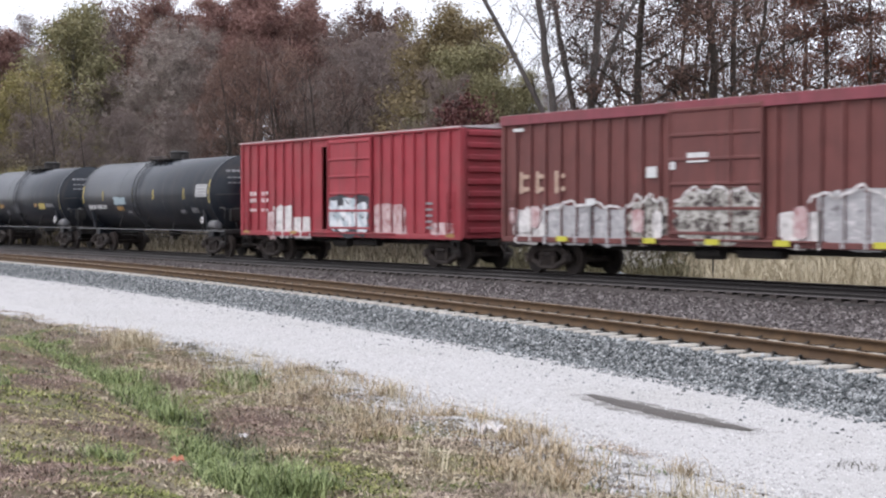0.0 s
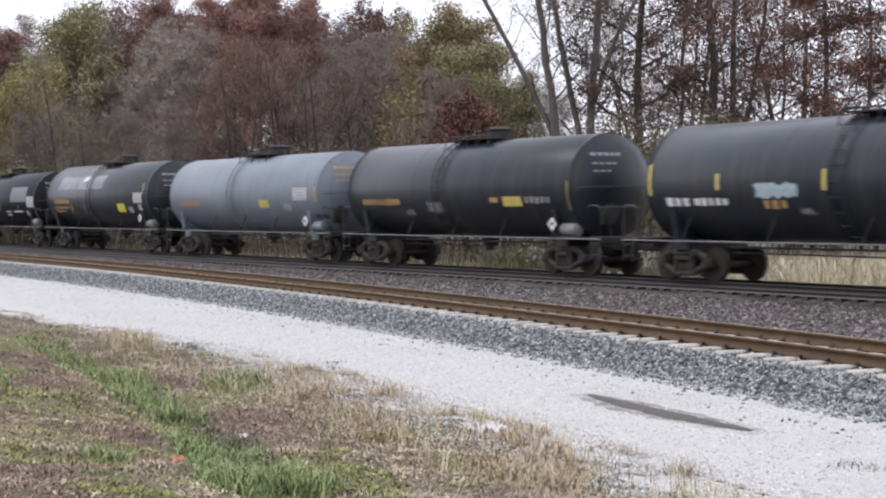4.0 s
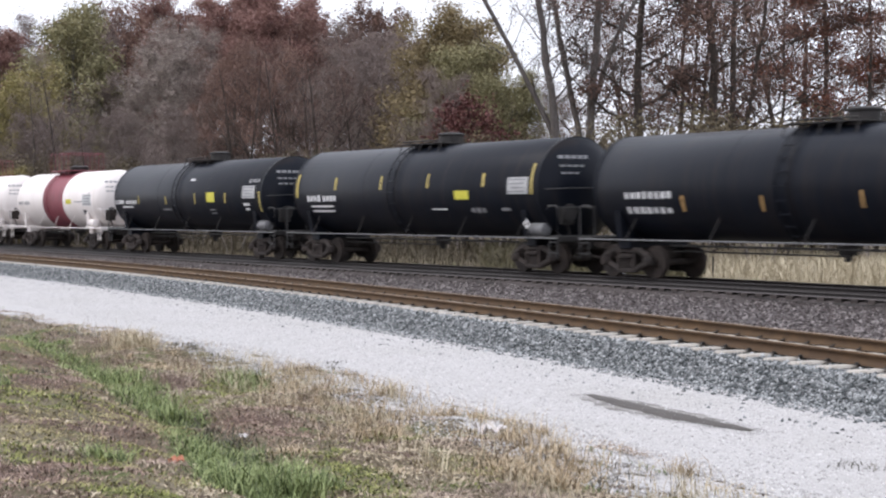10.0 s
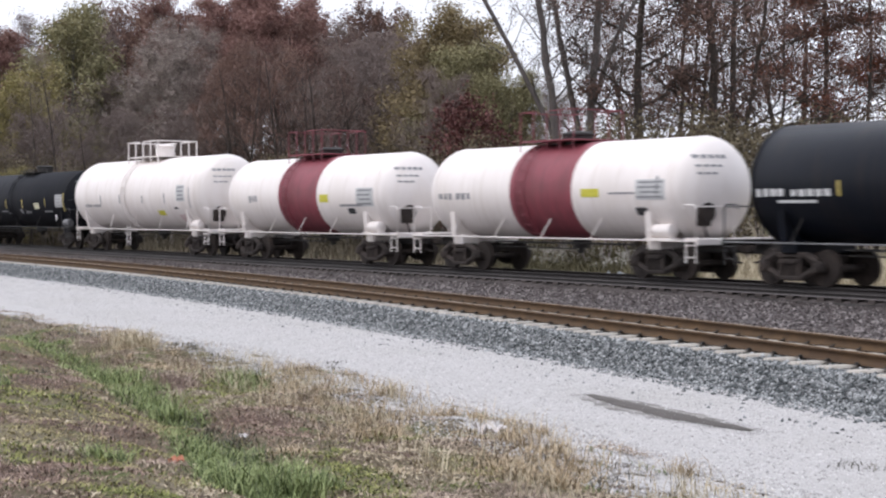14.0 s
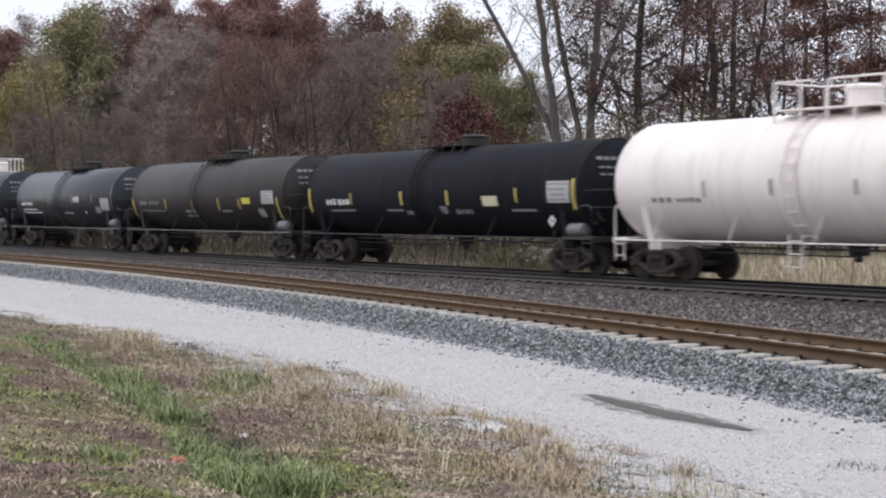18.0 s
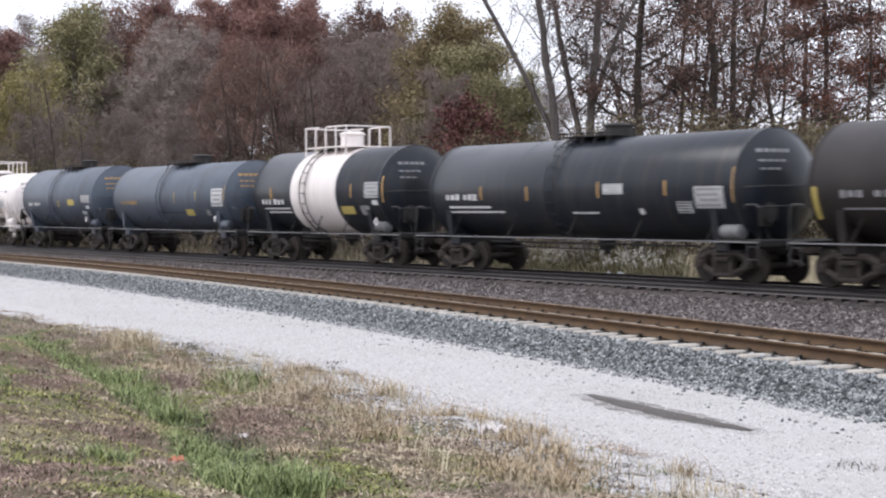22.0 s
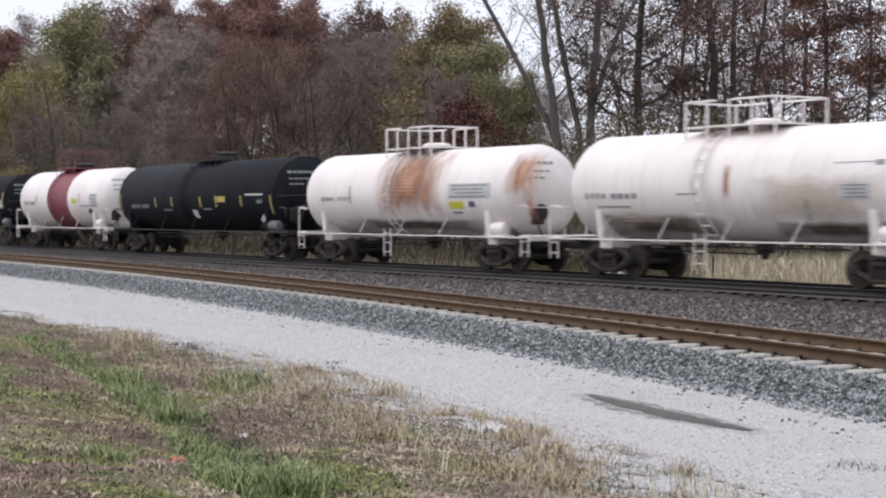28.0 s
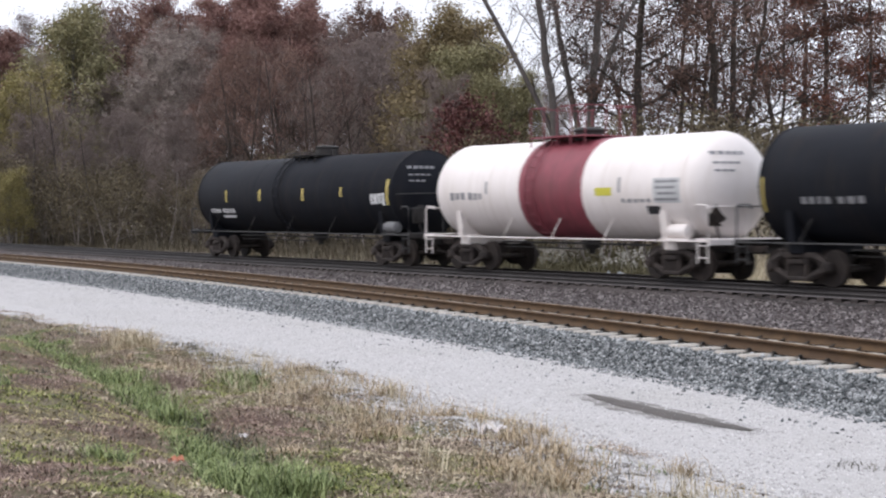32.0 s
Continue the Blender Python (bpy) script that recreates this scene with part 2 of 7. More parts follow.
INK["haze"] = soft_ink("grey_scrawl", ((0.3, (0.05, 0.05, 0.055)), (0.5, (0.14, 0.14, 0.15)), (0.7, (0.26, 0.26, 0.27))), 5, (1, 1, 1), 0.4, 0.5)
INK["tag_silver"] = soft_ink("silver_spray_paint", ((0.3, (0.16, 0.15, 0.155)), (0.38, (0.33, 0.325, 0.335)), (0.6, (0.42, 0.41, 0.42)), (0.68, (0.62, 0.6, 0.6))), 4.0, (1, 1, 1.3), 0.06, 0.0)
INK["tag_white"] = soft_ink("white_spray_paint", ((0.3, (0.3, 0.27, 0.27)), (0.4, (0.52, 0.5, 0.49)), (0.6, (0.7, 0.67, 0.66))), 3.5, (1.2, 1, 0.9), 0.08, 0.03)
INK["tag_pale"] = soft_ink("pale_blue_spray_paint", ((0.35, (0.3, 0.36, 0.4)), (0.5, (0.56, 0.6, 0.63)), (0.65, (0.72, 0.72, 0.73))), 2.5, (1, 1, 1), 0.08, -0.05)
INK["scrawl_black"] = soft_ink("black_spray_paint", ((0.35, (0.015, 0.015, 0.02)), (0.6, (0.05, 0.05, 0.06))), 4, (1, 1, 1), 0.1, -0.05)
INK["tag_pink"] = soft_ink("faded_pink_spray_paint", ((0.35, (0.3, 0.12, 0.12)), (0.5, (0.48, 0.34, 0.34)), (0.65, (0.6, 0.5, 0.5))), 3.5, (1.5, 1, 0.9), 0.12, 0.12)
INK["tag_dark"] = soft_ink("dark_scrawled_paint", ((0.4, (0.03, 0.015, 0.015)), (0.48, (0.2, 0.19, 0.17)), (0.55, (0.36, 0.34, 0.31)), (0.66, (0.5, 0.48, 0.45))), 5, (1, 1, 1.2), 0.12, 0.08)


# ---- mesh tools ----
class Geo:
    """Collects faces; becomes one mesh."""

    def __init__(self):
        self.v, self.f, self.smooth = [], [], []

    def add(self, verts, faces, smooth=False):
        k = len(self.v)
        self.v.extend(verts)
        self.f.extend([tuple(i + k for i in f) for f in faces])
        self.smooth.extend([smooth] * len(faces))

    def box(self, c, s, bevel=0.0):
        x, y, z = c
        a, b, h = s[0] / 2, s[1] / 2, s[2] / 2
        e = min(bevel, a * 0.8, b * 0.8, h * 0.8)
        if not e:
            self.add([(x + i * a, y + j * b, z + k * h) for i in (-1, 1) for j in (-1, 1) for k in (-1, 1)],
                     [(0, 1, 3, 2), (4, 6, 7, 5), (0, 4, 5, 1), (2, 3, 7, 6), (0, 2, 6, 4), (1, 5, 7, 3)])
            return self
        ring = [(-a, -b + e), (-a + e, -b), (a - e, -b), (a, -b + e), (a, b - e), (a - e, b), (-a + e, b), (-a, b - e)]
        v = [(x + p * (1 - e / a if k in (0, 3) else 1), y + q * (1 - e / b if k in (0, 3) else 1), z + w)
             for k, w in enumerate((-h, -h + e, h - e, h)) for p, q in ring]
        f = [(i * 8 + j, i * 8 + (j + 1) % 8, i * 8 + 8 + (j + 1) % 8, i * 8 + 8 + j) for i in range(3) for j in range(8)]
        self.add(v, f + [tuple(range(7, -1, -1)), tuple(range(24, 32))])
        return self

    def pipe(self, pts, r, n=6, r2=None, cap=True):
        pts = [Vector(p) for p in pts]
        v, f = [], []
        for i, p in enumerate(pts):
            d = (pts[min(i + 1, len(pts) - 1)] - pts[max(i - 1, 0)]).normalized()
            a = d.orthogonal().normalized()
            b = d.cross(a)
            if i and abs(d.z) < 0.999:
                a = Vector((0, 0, 1)).cross(d).normalized()
                b = d.cross(a)
            elif abs(d.z) < 0.999:
                a = Vector((0, 0, 1)).cross(d).normalized()
                b = d.cross(a)
            rr = r if r2 is None else r + (r2 - r) * i / (len(pts) - 1)
            v += [tuple(p + a * rr * math.cos(k * 2 * math.pi / n) + b * rr * math.sin(k * 2 * math.pi / n)) for k in range(n)]
        for i in range(len(pts) - 1):
            f += [(i * n + k, i * n + (k + 1) % n, i * n + n + (k + 1) % n, i * n + n + k) for k in range(n)]
        if cap:
            f += [tuple(range(n - 1, -1, -1)), tuple(range(len(v) - n, len(v)))]
        self.add(v, f, True)
        return self

    def turn(self, prof, axis="x", c=(0, 0, 0), n=32):
        """A profile of (along, radius) turned about an axis."""
        v, f = [], []
        for a, r in prof:
            for k in range(n):
                p, q = r * math.cos(k * 2 * math.pi / n), r * math.sin(k * 2 * math.pi / n)
                o = {"x": (a, p, q), "y": (p, a, q), "z": (p, q, a)}[axis]
                v.append((c[0] + o[0], c[1] + o[1], c[2] + o[2]))
        for i in range(len(prof) - 1):
            f += [(i * n + k, i * n + (k + 1) % n, i * n + n + (k + 1) % n, i * n + n + k) for k in range(n)]
        f += [tuple(range(n - 1, -1, -1)), tuple(range(len(v) - n, len(v)))]
        self.add(v, f, True)
        return self

    def mesh(self, name):
        me = bpy.data.meshes.new(name)
        me.from_pydata(self.v, [], self.f)
        me.polygons.foreach_set("use_smooth", self.smooth)
        bm = bmesh.new()
        bm.from_mesh(me)
        bmesh.ops.recalc_face_normals(bm, faces=bm.faces)
        for e in bm.edges:
            e.smooth = len(e.link_faces) == 2 and e.calc_face_angle(0) < 0.7
        bm.to_mesh(me)
        bm.free()
        return me


def part(name, geo, material, parent, label="", at=None):
    me = geo if isinstance(geo, bpy.types.Mesh) else geo.mesh(name)
    if material and not me.materials:
        me.materials.append(material)
    ob = new(name, me)
    ob.parent = parent
    if at is not None:
        ob.matrix_basis = at
    if label:
        ob["label"] = label
    return ob


def raw(name, v, f, material):
    """A large mesh straight from arrays of points and of equal-sided faces."""
    me = bpy.data.meshes.new(name)
    v, f = np.asarray(v, np.float32), np.asarray(f, np.int32)
    me.vertices.add(len(v))
    me.vertices.foreach_set("co", v.ravel())
    k = f.shape[1]
    me.loops.add(f.size)
    me.loops.foreach_set("vertex_index", f.ravel())
    me.polygons.add(len(f))
    me.polygons.foreach_set("loop_start", np.arange(0, f.size, k, dtype=np.int32))
    me.update(calc_edges=True)
    me.validate()
    me.materials.append(material)
    return me


# ---- the plan: two tracks, the track road, the bank on which the camera stands ----
def bend(fun, x, lo, hi):
    x = np.asarray(x, float)
    c = np.clip(x, lo, hi)
    return fun(c) + (x - c) * (fun(c + 0.01) - fun(c - 0.01)) / 0.02


def near_rail(x):
    return bend(lambda s: 13.459 - 0.2502 * s - 0.00136 * s ** 2 + 2.45e-6 * s ** 3, x, -105, 15)


def far_rail(x):
    return bend(lambda s: 30.07 + 0.000224 * s ** 2, x, -130, 60)


def widening(x):
    """How much farther the road reaches on the camera's side, along its length."""
    return np.interp(x, [-70, -40, -32, -26, -20, 0], [2.6, 1.7, 0.9, 0.1, -0.1, 0.0])


def swale(x, y):
    """Distance from the line of the shallow green ditch."""
    return y - np.interp(x, [-60, -28.7, -24.5, -20.3, -17.0, -13.8, -10.5, 0], [15.0, 10.6, 9.85, 8.75, 7.95, 6.9, 5.85, 3.0])


LATTICE = np.random.default_rng(31).random((64, 64)) - 0.5


def humps(x, y, size):
    """Smooth random swells of the ground, -0.5 to 0.5, of about the given size."""
    a, b = x / size, y / size
    i, j = np.floor(a).astype(int), np.floor(b).astype(int)
    p, q = a - i, b - j
    p, q = p * p * (3 - 2 * p), q * q * (3 - 2 * q)
    return (LATTICE[i % 64, j % 64] * (1 - p) * (1 - q) + LATTICE[(i + 1) % 64, j % 64] * p * (1 - q)
            + LATTICE[i % 64, (j + 1) % 64] * (1 - p) * q + LATTICE[(i + 1) % 64, (j + 1) % 64] * p * q)


def ground_z(x, y):
    x, y = np.asarray(x, float), np.asarray(y, float)
    u, w = near_rail(x) - y, y - far_rail(x)
    u0 = u - widening(x) * (u > 3)
    front = np.interp(u0, [0.3, 0.9, 1.05, 1.3, 2.3, 5.4, 6.2, 8.0, 13.0, 30], [-0.75, -0.75, -0.625, -0.605, -0.60, -0.60, -0.55, -0.42, 0.12, 0.3])
    s = swale(x, y)
    # the ditch has a soft side towards the camera and a short steep one towards the road
    front = front - 0.2 * np.exp(-(s / np.where(s > 0, 0.4, 0.8)) ** 2) * (u0 > 5.8)
    back = np.interp(w, [1.6, 2.6, 4.2, 7, 12, 60, 400], [-0.62, -0.62, -1.15, -1.0, -0.55, -0.3, 2.0])
    z = np.where(u > 0.3, front, np.where(w > 1.6, back, -0.62))
    wave = 0.03 * np.sin(x * 1.7 + y * 0.6) * np.sin(y * 1.3 - x * 0.4) + 0.02 * np.sin(x * 4.1) * np.sin(y * 3.7)
    wave = wave + (0.13 * humps(x, y, 1.3) + 0.1 * humps(y, x, 0.45) + 0.05 * humps(x + 9, y, 0.2)) * np.clip((u0 - 5.6) / 1.2, 0, 1)
    return z + wave * ((u0 > 5.6) | (w > 3))


xs = np.unique(np.concatenate([np.linspace(-1500, -140, 40), np.linspace(-140, -60, 90), np.linspace(-60, -34, 90), np.linspace(-34, -8, 300), np.linspace(-8, 4, 40), np.linspace(4, 60, 40), np.linspace(60, 1500, 40)]))
ys = np.unique(np.concatenate([np.linspace(-1500, -4, 40), np.linspace(-4, 3, 30), np.linspace(3, 16, 190), np.linspace(16, 26, 50), np.linspace(26, 60, 80), np.linspace(60, 1500, 40)]))
gx, gy = np.meshgrid(xs, ys)
nx, ny = len(xs), len(ys)
idx = np.arange(nx * ny).reshape(ny, nx)
quads = np.stack([idx[:-1, :-1], idx[:-1, 1:], idx[1:, 1:], idx[1:, :-1]], -1).reshape(-1, 4)
ground = new("ground", raw("ground", np.stack([gx, gy, ground_z(gx, gy)], -1).reshape(-1, 3), quads, M_GROUND))
tagged(ground, "rough autumn turf and brown weeds sloping to the road", "ground", kind="structure")


def ribbon(name, base, u0, u1, nu, x0, x1, nx_, lift, material, label, category, wobble=0.0):
    """A strip along a track, between two distances from it."""
    x = np.linspace(x0, x1, nx_)
    rows = []
    for i in range(nu):
        edge = wobble * (np.sin(x * 1.3 + i) * 0.5 + np.sin(x * 0.53) * 0.6 + np.sin(x * 3.1 + 2) * 0.3) * (1 if i == 0 or (i == nu - 1 and name != "road") else 0)
        side = -widening(x) if name == "road" else 0.0
        if name == "far_ballast":
            # it ends where the bed of the near track begins
            side = np.maximum(0.0, near_rail(x) + 1.9 - base(x) - u0)
        y = base(x) + (u0 + side) * (1 - i / (nu - 1)) + u1 * i / (nu - 1) + edge
        rows.append(np.stack([x, y, lift(y - base(x)) if callable(lift) else ground_z(x, y) + lift], -1))
    v = np.concatenate(rows)
    k = np.arange(nu * nx_).reshape(nu, nx_)
    f = np.stack([k[:-1, :-1], k[:-1, 1:], k[1:, 1:], k[1:, :-1]], -1).reshape(-1, 4)
    return tagged(new(name, raw(name, v, f, material)), label, category, kind="structure")


ribbon("road", near_rail, -6.5, -1.0, 28, -130, 25, 500, 0.006, M_ROAD, "white crushed-limestone track road beside the railway", "gravel road", 0.3)
def shaped(prof):
    """A bed's height over the ground's own level, by its distance from the rail."""
    a, b = [p[0] for p in prof], [p[1] for p in prof]
    return lambda d: np.interp(d, a, b)


NEAR_BED = shaped([(-1.5, -0.67), (-1.2, -0.612), (-1.08, -0.55), (-0.68, -0.26), (-0.56, -0.224), (-0.4, -0.216), (2.0, -0.212), (2.2, -0.25), (3.4, -0.36)])
FAR_BED = shaped([(-13, -0.44), (-9, -0.42), (-1.2, -0.42), (-0.64, -0.38), (-0.5, -0.26), (2.3, -0.26), (2.6, -0.30), (4.2, -1.1)])
ribbon("near_ballast", near_rail, -1.22, 3.3, 48, -130, 25, 500, NEAR_BED, M_BED, "grey crushed-stone ballast bed", "ballast", 0.06)
ribbon("far_ballast", far_rail, -9.0, 4.0, 60, -230, 40, 700, FAR_BED, M_BED_OLD, "dark brownish old ballast bed", "ballast", 0.1)
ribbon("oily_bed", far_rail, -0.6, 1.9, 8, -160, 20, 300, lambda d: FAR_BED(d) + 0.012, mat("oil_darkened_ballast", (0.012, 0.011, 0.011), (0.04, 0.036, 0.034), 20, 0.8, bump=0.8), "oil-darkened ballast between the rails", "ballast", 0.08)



def stones(name, base, n, x0, x1, u0, u1, size, lift, material, label, power=1.0):
    """Loose stones, each a rough little octahedron, scattered along a track."""
    rng = np.random.default_rng(len(name) + n)
    x = x1 - (x1 - x0) * rng.random(n) ** power
    y = base(x) + u0 + (u1 - u0) * rng.random(n)
    if name == "middle_stones":
        y = np.maximum(y, near_rail(x) + 1.75 + 0.5 * rng.random(n))
    z = np.maximum(lift(y - base(x)), ground_z(x, y)) + 0.008 if callable(lift) else ground_z(x, y) + lift
    s = size * (0.5 + rng.random(n) ** 2)
    o = np.array([(1, 0, 0), (-1, 0, 0), (0, 1, 0), (0, -1, 0), (0, 0, 1), (0, 0, -1)], float)
    v = o[None] * (0.65 + 0.7 * rng.random((n, 6, 1))) + (rng.random((n, 6, 3)) - 0.5) * 0.7
    a = rng.random(n) * 6.28
    c, si = np.cos(a), np.sin(a)
    vx, vy = v[:, :, 0] * c[:, None] - v[:, :, 1] * si[:, None], v[:, :, 0] * si[:, None] + v[:, :, 1] * c[:, None]
    v = np.stack([vx, vy, v[:, :, 2] * 0.75], -1) * s[:, None, None] + np.stack([x, y, z], -1)[:, None]
    f = np.array([(0, 2, 4), (2, 1, 4), (1, 3, 4), (3, 0, 4), (2, 0, 5), (1, 2, 5), (3, 1, 5), (0, 3, 5)])
    f = f[None] + 6 * np.arange(n)[:, None, None]
    return tagged(new(name, raw(name, v.reshape(-1, 3), f.reshape(-1, 3), material)), label, "stones", kind="stuff")


stones("shoulder_stones", near_rail, 62000, -75, -4, -1.26, -0.5, 0.030, NEAR_BED, M_BALLAST, "loose grey crushed ballast stones", 1.6)
stones("crib_stones", near_rail, 14000, -75, -4, -0.5, 2.6, 0.034, NEAR_BED, M_BALLAST, "grey ballast stones between the ties", 1.6)
stones("middle_stones", far_rail, 80000, -110, -4, -12.5, -0.62, 0.036, FAR_BED, M_BALLAST_OLD, "brownish old ballast stones between the tracks", 1.5)
stones("road_stones", near_rail, 60000, -60, -5, -6.2, -1.15, 0.0125, 0.006, M_CHIP, "loose limestone chips on the road", 2.0)
stones("foot_stones", near_rail, 5200, -70, -5, -1.7, -1.12, 0.03, 0.006, M_BALLAST, "ballast stones scattered at the foot of the bank", 1.5)
stones("stray_stones", near_rail, 900, -60, -5, -2.9, -1.3, 0.026, 0.006, M_BALLAST, "stray dark ballast stones on the road edge", 1.6)


# ---- tracks ----
def rail_mesh(base, off, x0, x1, n, name, body, top, foot, size=1.0, drop=0.0):
    """A T-section rail swept along its line: foot, web and head, and a worn running strip."""
    sec = [(-0.075, -0.172), (0.075, -0.172), (0.075, -0.16), (0.012, -0.135), (0.010, -0.045), (0.037, -0.035), (0.036, -0.008),
           (0.028, 0.0), (-0.028, 0.0), (-0.036, -0.008), (-0.037, -0.035), (-0.010, -0.045), (-0.012, -0.135), (-0.075, -0.16)]
    sec = [(p * size, q * size + drop) for p, q in sec]
    x = np.linspace(x0, x1, n)
    y = base(x) + off
    v = np.stack([np.stack([x, y + p, np.full(n, q)], -1) for p, q in sec], 1).reshape(-1, 3)
    k, m = len(sec), np.arange(n - 1)[:, None]
    j = np.arange(k)[None]
    f = np.stack([m * k + j, m * k + (j + 1) % k, (m + 1) * k + (j + 1) % k, (m + 1) * k + j], -1).reshape(-1, 4)
    me = raw(name, v, f, body)
    me.materials.append(top)
    me.materials.append(foot)
    kinds = np.zeros(k, np.int32)
    kinds[7], kinds[12] = 1, 2
    me.polygons.foreach_set("material_index", np.tile(kinds, n - 1))
    return me


near_track = tagged(new("railway_track"), "rust-brown rails on pale concrete ties", "railway track", kind="structure")
far_track = tagged(new("railway_track"), "dark oily rails on creosoted wooden ties under the train", "railway track", kind="structure")
for off in (0.0, 1.505):
    part("rail", rail_mesh(near_rail, off, -130, 25, 320, "rusty_rail", M_RUSTRAIL, M_RAILTOP, M_RUSTRAIL), None, near_track, "rust-brown rail with a worn pale head")
    part("rail", rail_mesh(far_rail, off, -300, 300, 500, "dark_rail", M_DARKRAIL, M_SHINE, M_DUST_LIT), None, far_track, "dark oily rail with a dusty foot")
# its pale head and foot colour stand in for edges lit by the sky
part("spare_rail", rail_mesh(far_rail, -0.46, -150, 20, 300, "spare_rail", M_DARKRAIL, M_DUST_LIT, M_DUST_LIT, 0.68, -0.108), None, far_track, "discarded rail with edge highlights painted pale, lying on the tie ends")
g = Geo()
g.box((0, 0, 0), (0.26, 2.59, 0.2), 0.025)
tie_concrete = g.mesh("concrete_tie")
g = Geo()
g.box((0, 0, 0), (0.23, 2.6, 0.18), 0.015)
tie_wood = g.mesh("wooden_tie")
g = Geo()
g.box((0, 0, 0.008), (0.09, 0.1, 0.016), 0.005)
g.box((0, 0.01, 0.02), (0.04, 0.06, 0.03), 0.008)
clip = g.mesh("rail_clip")
g = Geo()
g.box((0, 0, -0.018), (0.2, 0.36, 0.056), 0.006)
g.box((0.06, -0.13, 0.02), (0.02, 0.03, 0.03))
g.box((-0.06, -0.13, 0.02), (0.02, 0.03, 0.03))
plate = g.mesh("tie_plate")


def lay(base, track, tie, tie_mat, pitch, x0, x1, z, fitting, fit_mat, fit_name, fit_offs):
    x = x0
    while x < x1:
        y = float(base(x))
        slope = float(base(x + 0.1) - base(x - 0.1)) / 0.2
        turn = math.degrees(math.atan(slope))
        part("tie", tie, tie_mat, track, at=pose(x, y + 0.7525, z, rz=turn + random.uniform(-1, 1)))
        if x > -48:
            for o in fit_offs:
                part(fit_name, fitting, fit_mat, track, at=pose(x - slope * o, y + o, -0.165 if fit_name == "rail_clip" else -0.178, rz=turn))
        x += pitch


lay(near_rail, near_track, tie_concrete, M_CONCRETE, 0.6096, -78, 2, -0.277, clip, M_CLIP, "rail_clip", (-0.1, 0.1, 1.405))
lay(far_rail, far_track, tie_wood, M_OAK, 0.52, -100, -2, -0.315, plate, M_DARKRAIL, "tie_plate", (0.0,))


# the long shallow puddle in the wheel track, with its damp margin
def pool(name, grow, lift, material, label):
    g = Geo()
    x = np.linspace(-16.3 - grow * 2, -12.5 + grow * 2, 36)
    t = np.linspace(0, 1, 36)
    half = (0.05 + 0.17 * np.sin(t * math.pi) ** 0.6 + grow * np.sin(t * math.pi) ** 0.5) * (1 + 0.1 * np.sin(x * 5.3) + 0.12 * np.sin(x * 13))
    mid = near_rail(x) - 3.28 - 0.12 * np.sin(t * 3.0)
    z = float(ground_z(-14.4, near_rail(-14.4) - 3.3)) + lift
    v = [(a, b - h, z) for a, b, h in zip(x, mid, half)] + [(a, b + h * 0.8, z) for a, b, h in zip(x, mid, half)]
    g.add(v, [(i, i + 1, 37 + i, 36 + i) for i in range(35)])
    return tagged(new(name, g.mesh(name)), label, "water", kind="structure"), material


M_DAMP = soft_ink("damp_limestone", ((0.3, (0.17, 0.155, 0.14)), (0.7, (0.27, 0.255, 0.24))), 3.5, (1, 1, 1), 0.5, 0.12, 0.6, (0, 1))
for ob, m in (pool("damp_gravel", 0.22, 0.010, M_DAMP, "damp greyish gravel round the puddle"),
              pool("water", -0.015, 0.016, M_WATER, "long shallow puddle in the wheel track")):
    ob.data.materials.append(m)

# ---- the train ----
WHEEL = 0.455
AXLE = 0.89
g = Geo()
for sgn in (-1, 1):
    g.turn([(sgn * 0.66, WHEEL + 0.026), (sgn * 0.69, WHEEL + 0.026), (sgn * 0.70, WHEEL), (sgn * 0.80, WHEEL - 0.005)], "y", n=28)
    g.turn([(sgn * 0.785, 0.36), (sgn * 0.805, 0.36)], "y", n=24)
    g.turn([(sgn * 0.80, 0.14), (sgn * 0.86, 0.12), (sgn * 1.05, 0.1)], "y", n=14)
g.turn([(-0.7, 0.09), (0.7, 0.09)], "y", n=12)
ME_WHEELSET = g.mesh("wheelset")
ME_WHEELSET.materials.append(M_IRON)

def side_frame():
    """A cast truck side frame: arched top chord, sloping tension member, two open windows, journal boxes and a spring nest."""
    g = Geo()
    g.box((0, 0, 0.78), (1.25, 0.16, 0.15), 0.03)
    for s in (-1, 1):
        g.box((s * AXLE, 0, 0.50), (0.4, 0.22, 0.3), 0.06)
        g.turn([(-0.17, 0.02), (-0.165, 0.1), (-0.11, 0.13)], "y", (s * AXLE, 0, 0.46), 14)
        g.pipe([(s * 0.5, 0, 0.78), (s * AXLE, 0, 0.60)], 0.11, 6)
        g.pipe([(s * AXLE, 0, 0.46), (s * 0.34, 0, 0.22)], 0.095, 6)
        g.box((s * 0.31, 0, 0.5), (0.11, 0.18, 0.5), 0.02)
    g.box((0, 0, 0.2), (0.78, 0.18, 0.12), 0.03)
    for i in range(3):
        g.turn([(0.26, 0.07), (0.55, 0.07)], "z", ((i - 1) * 0.17, 0, 0), 10)
    g.box((0, 0, 0.62), (0.5, 0.26, 0.12), 0.02)
    return g.mesh("side_frame")


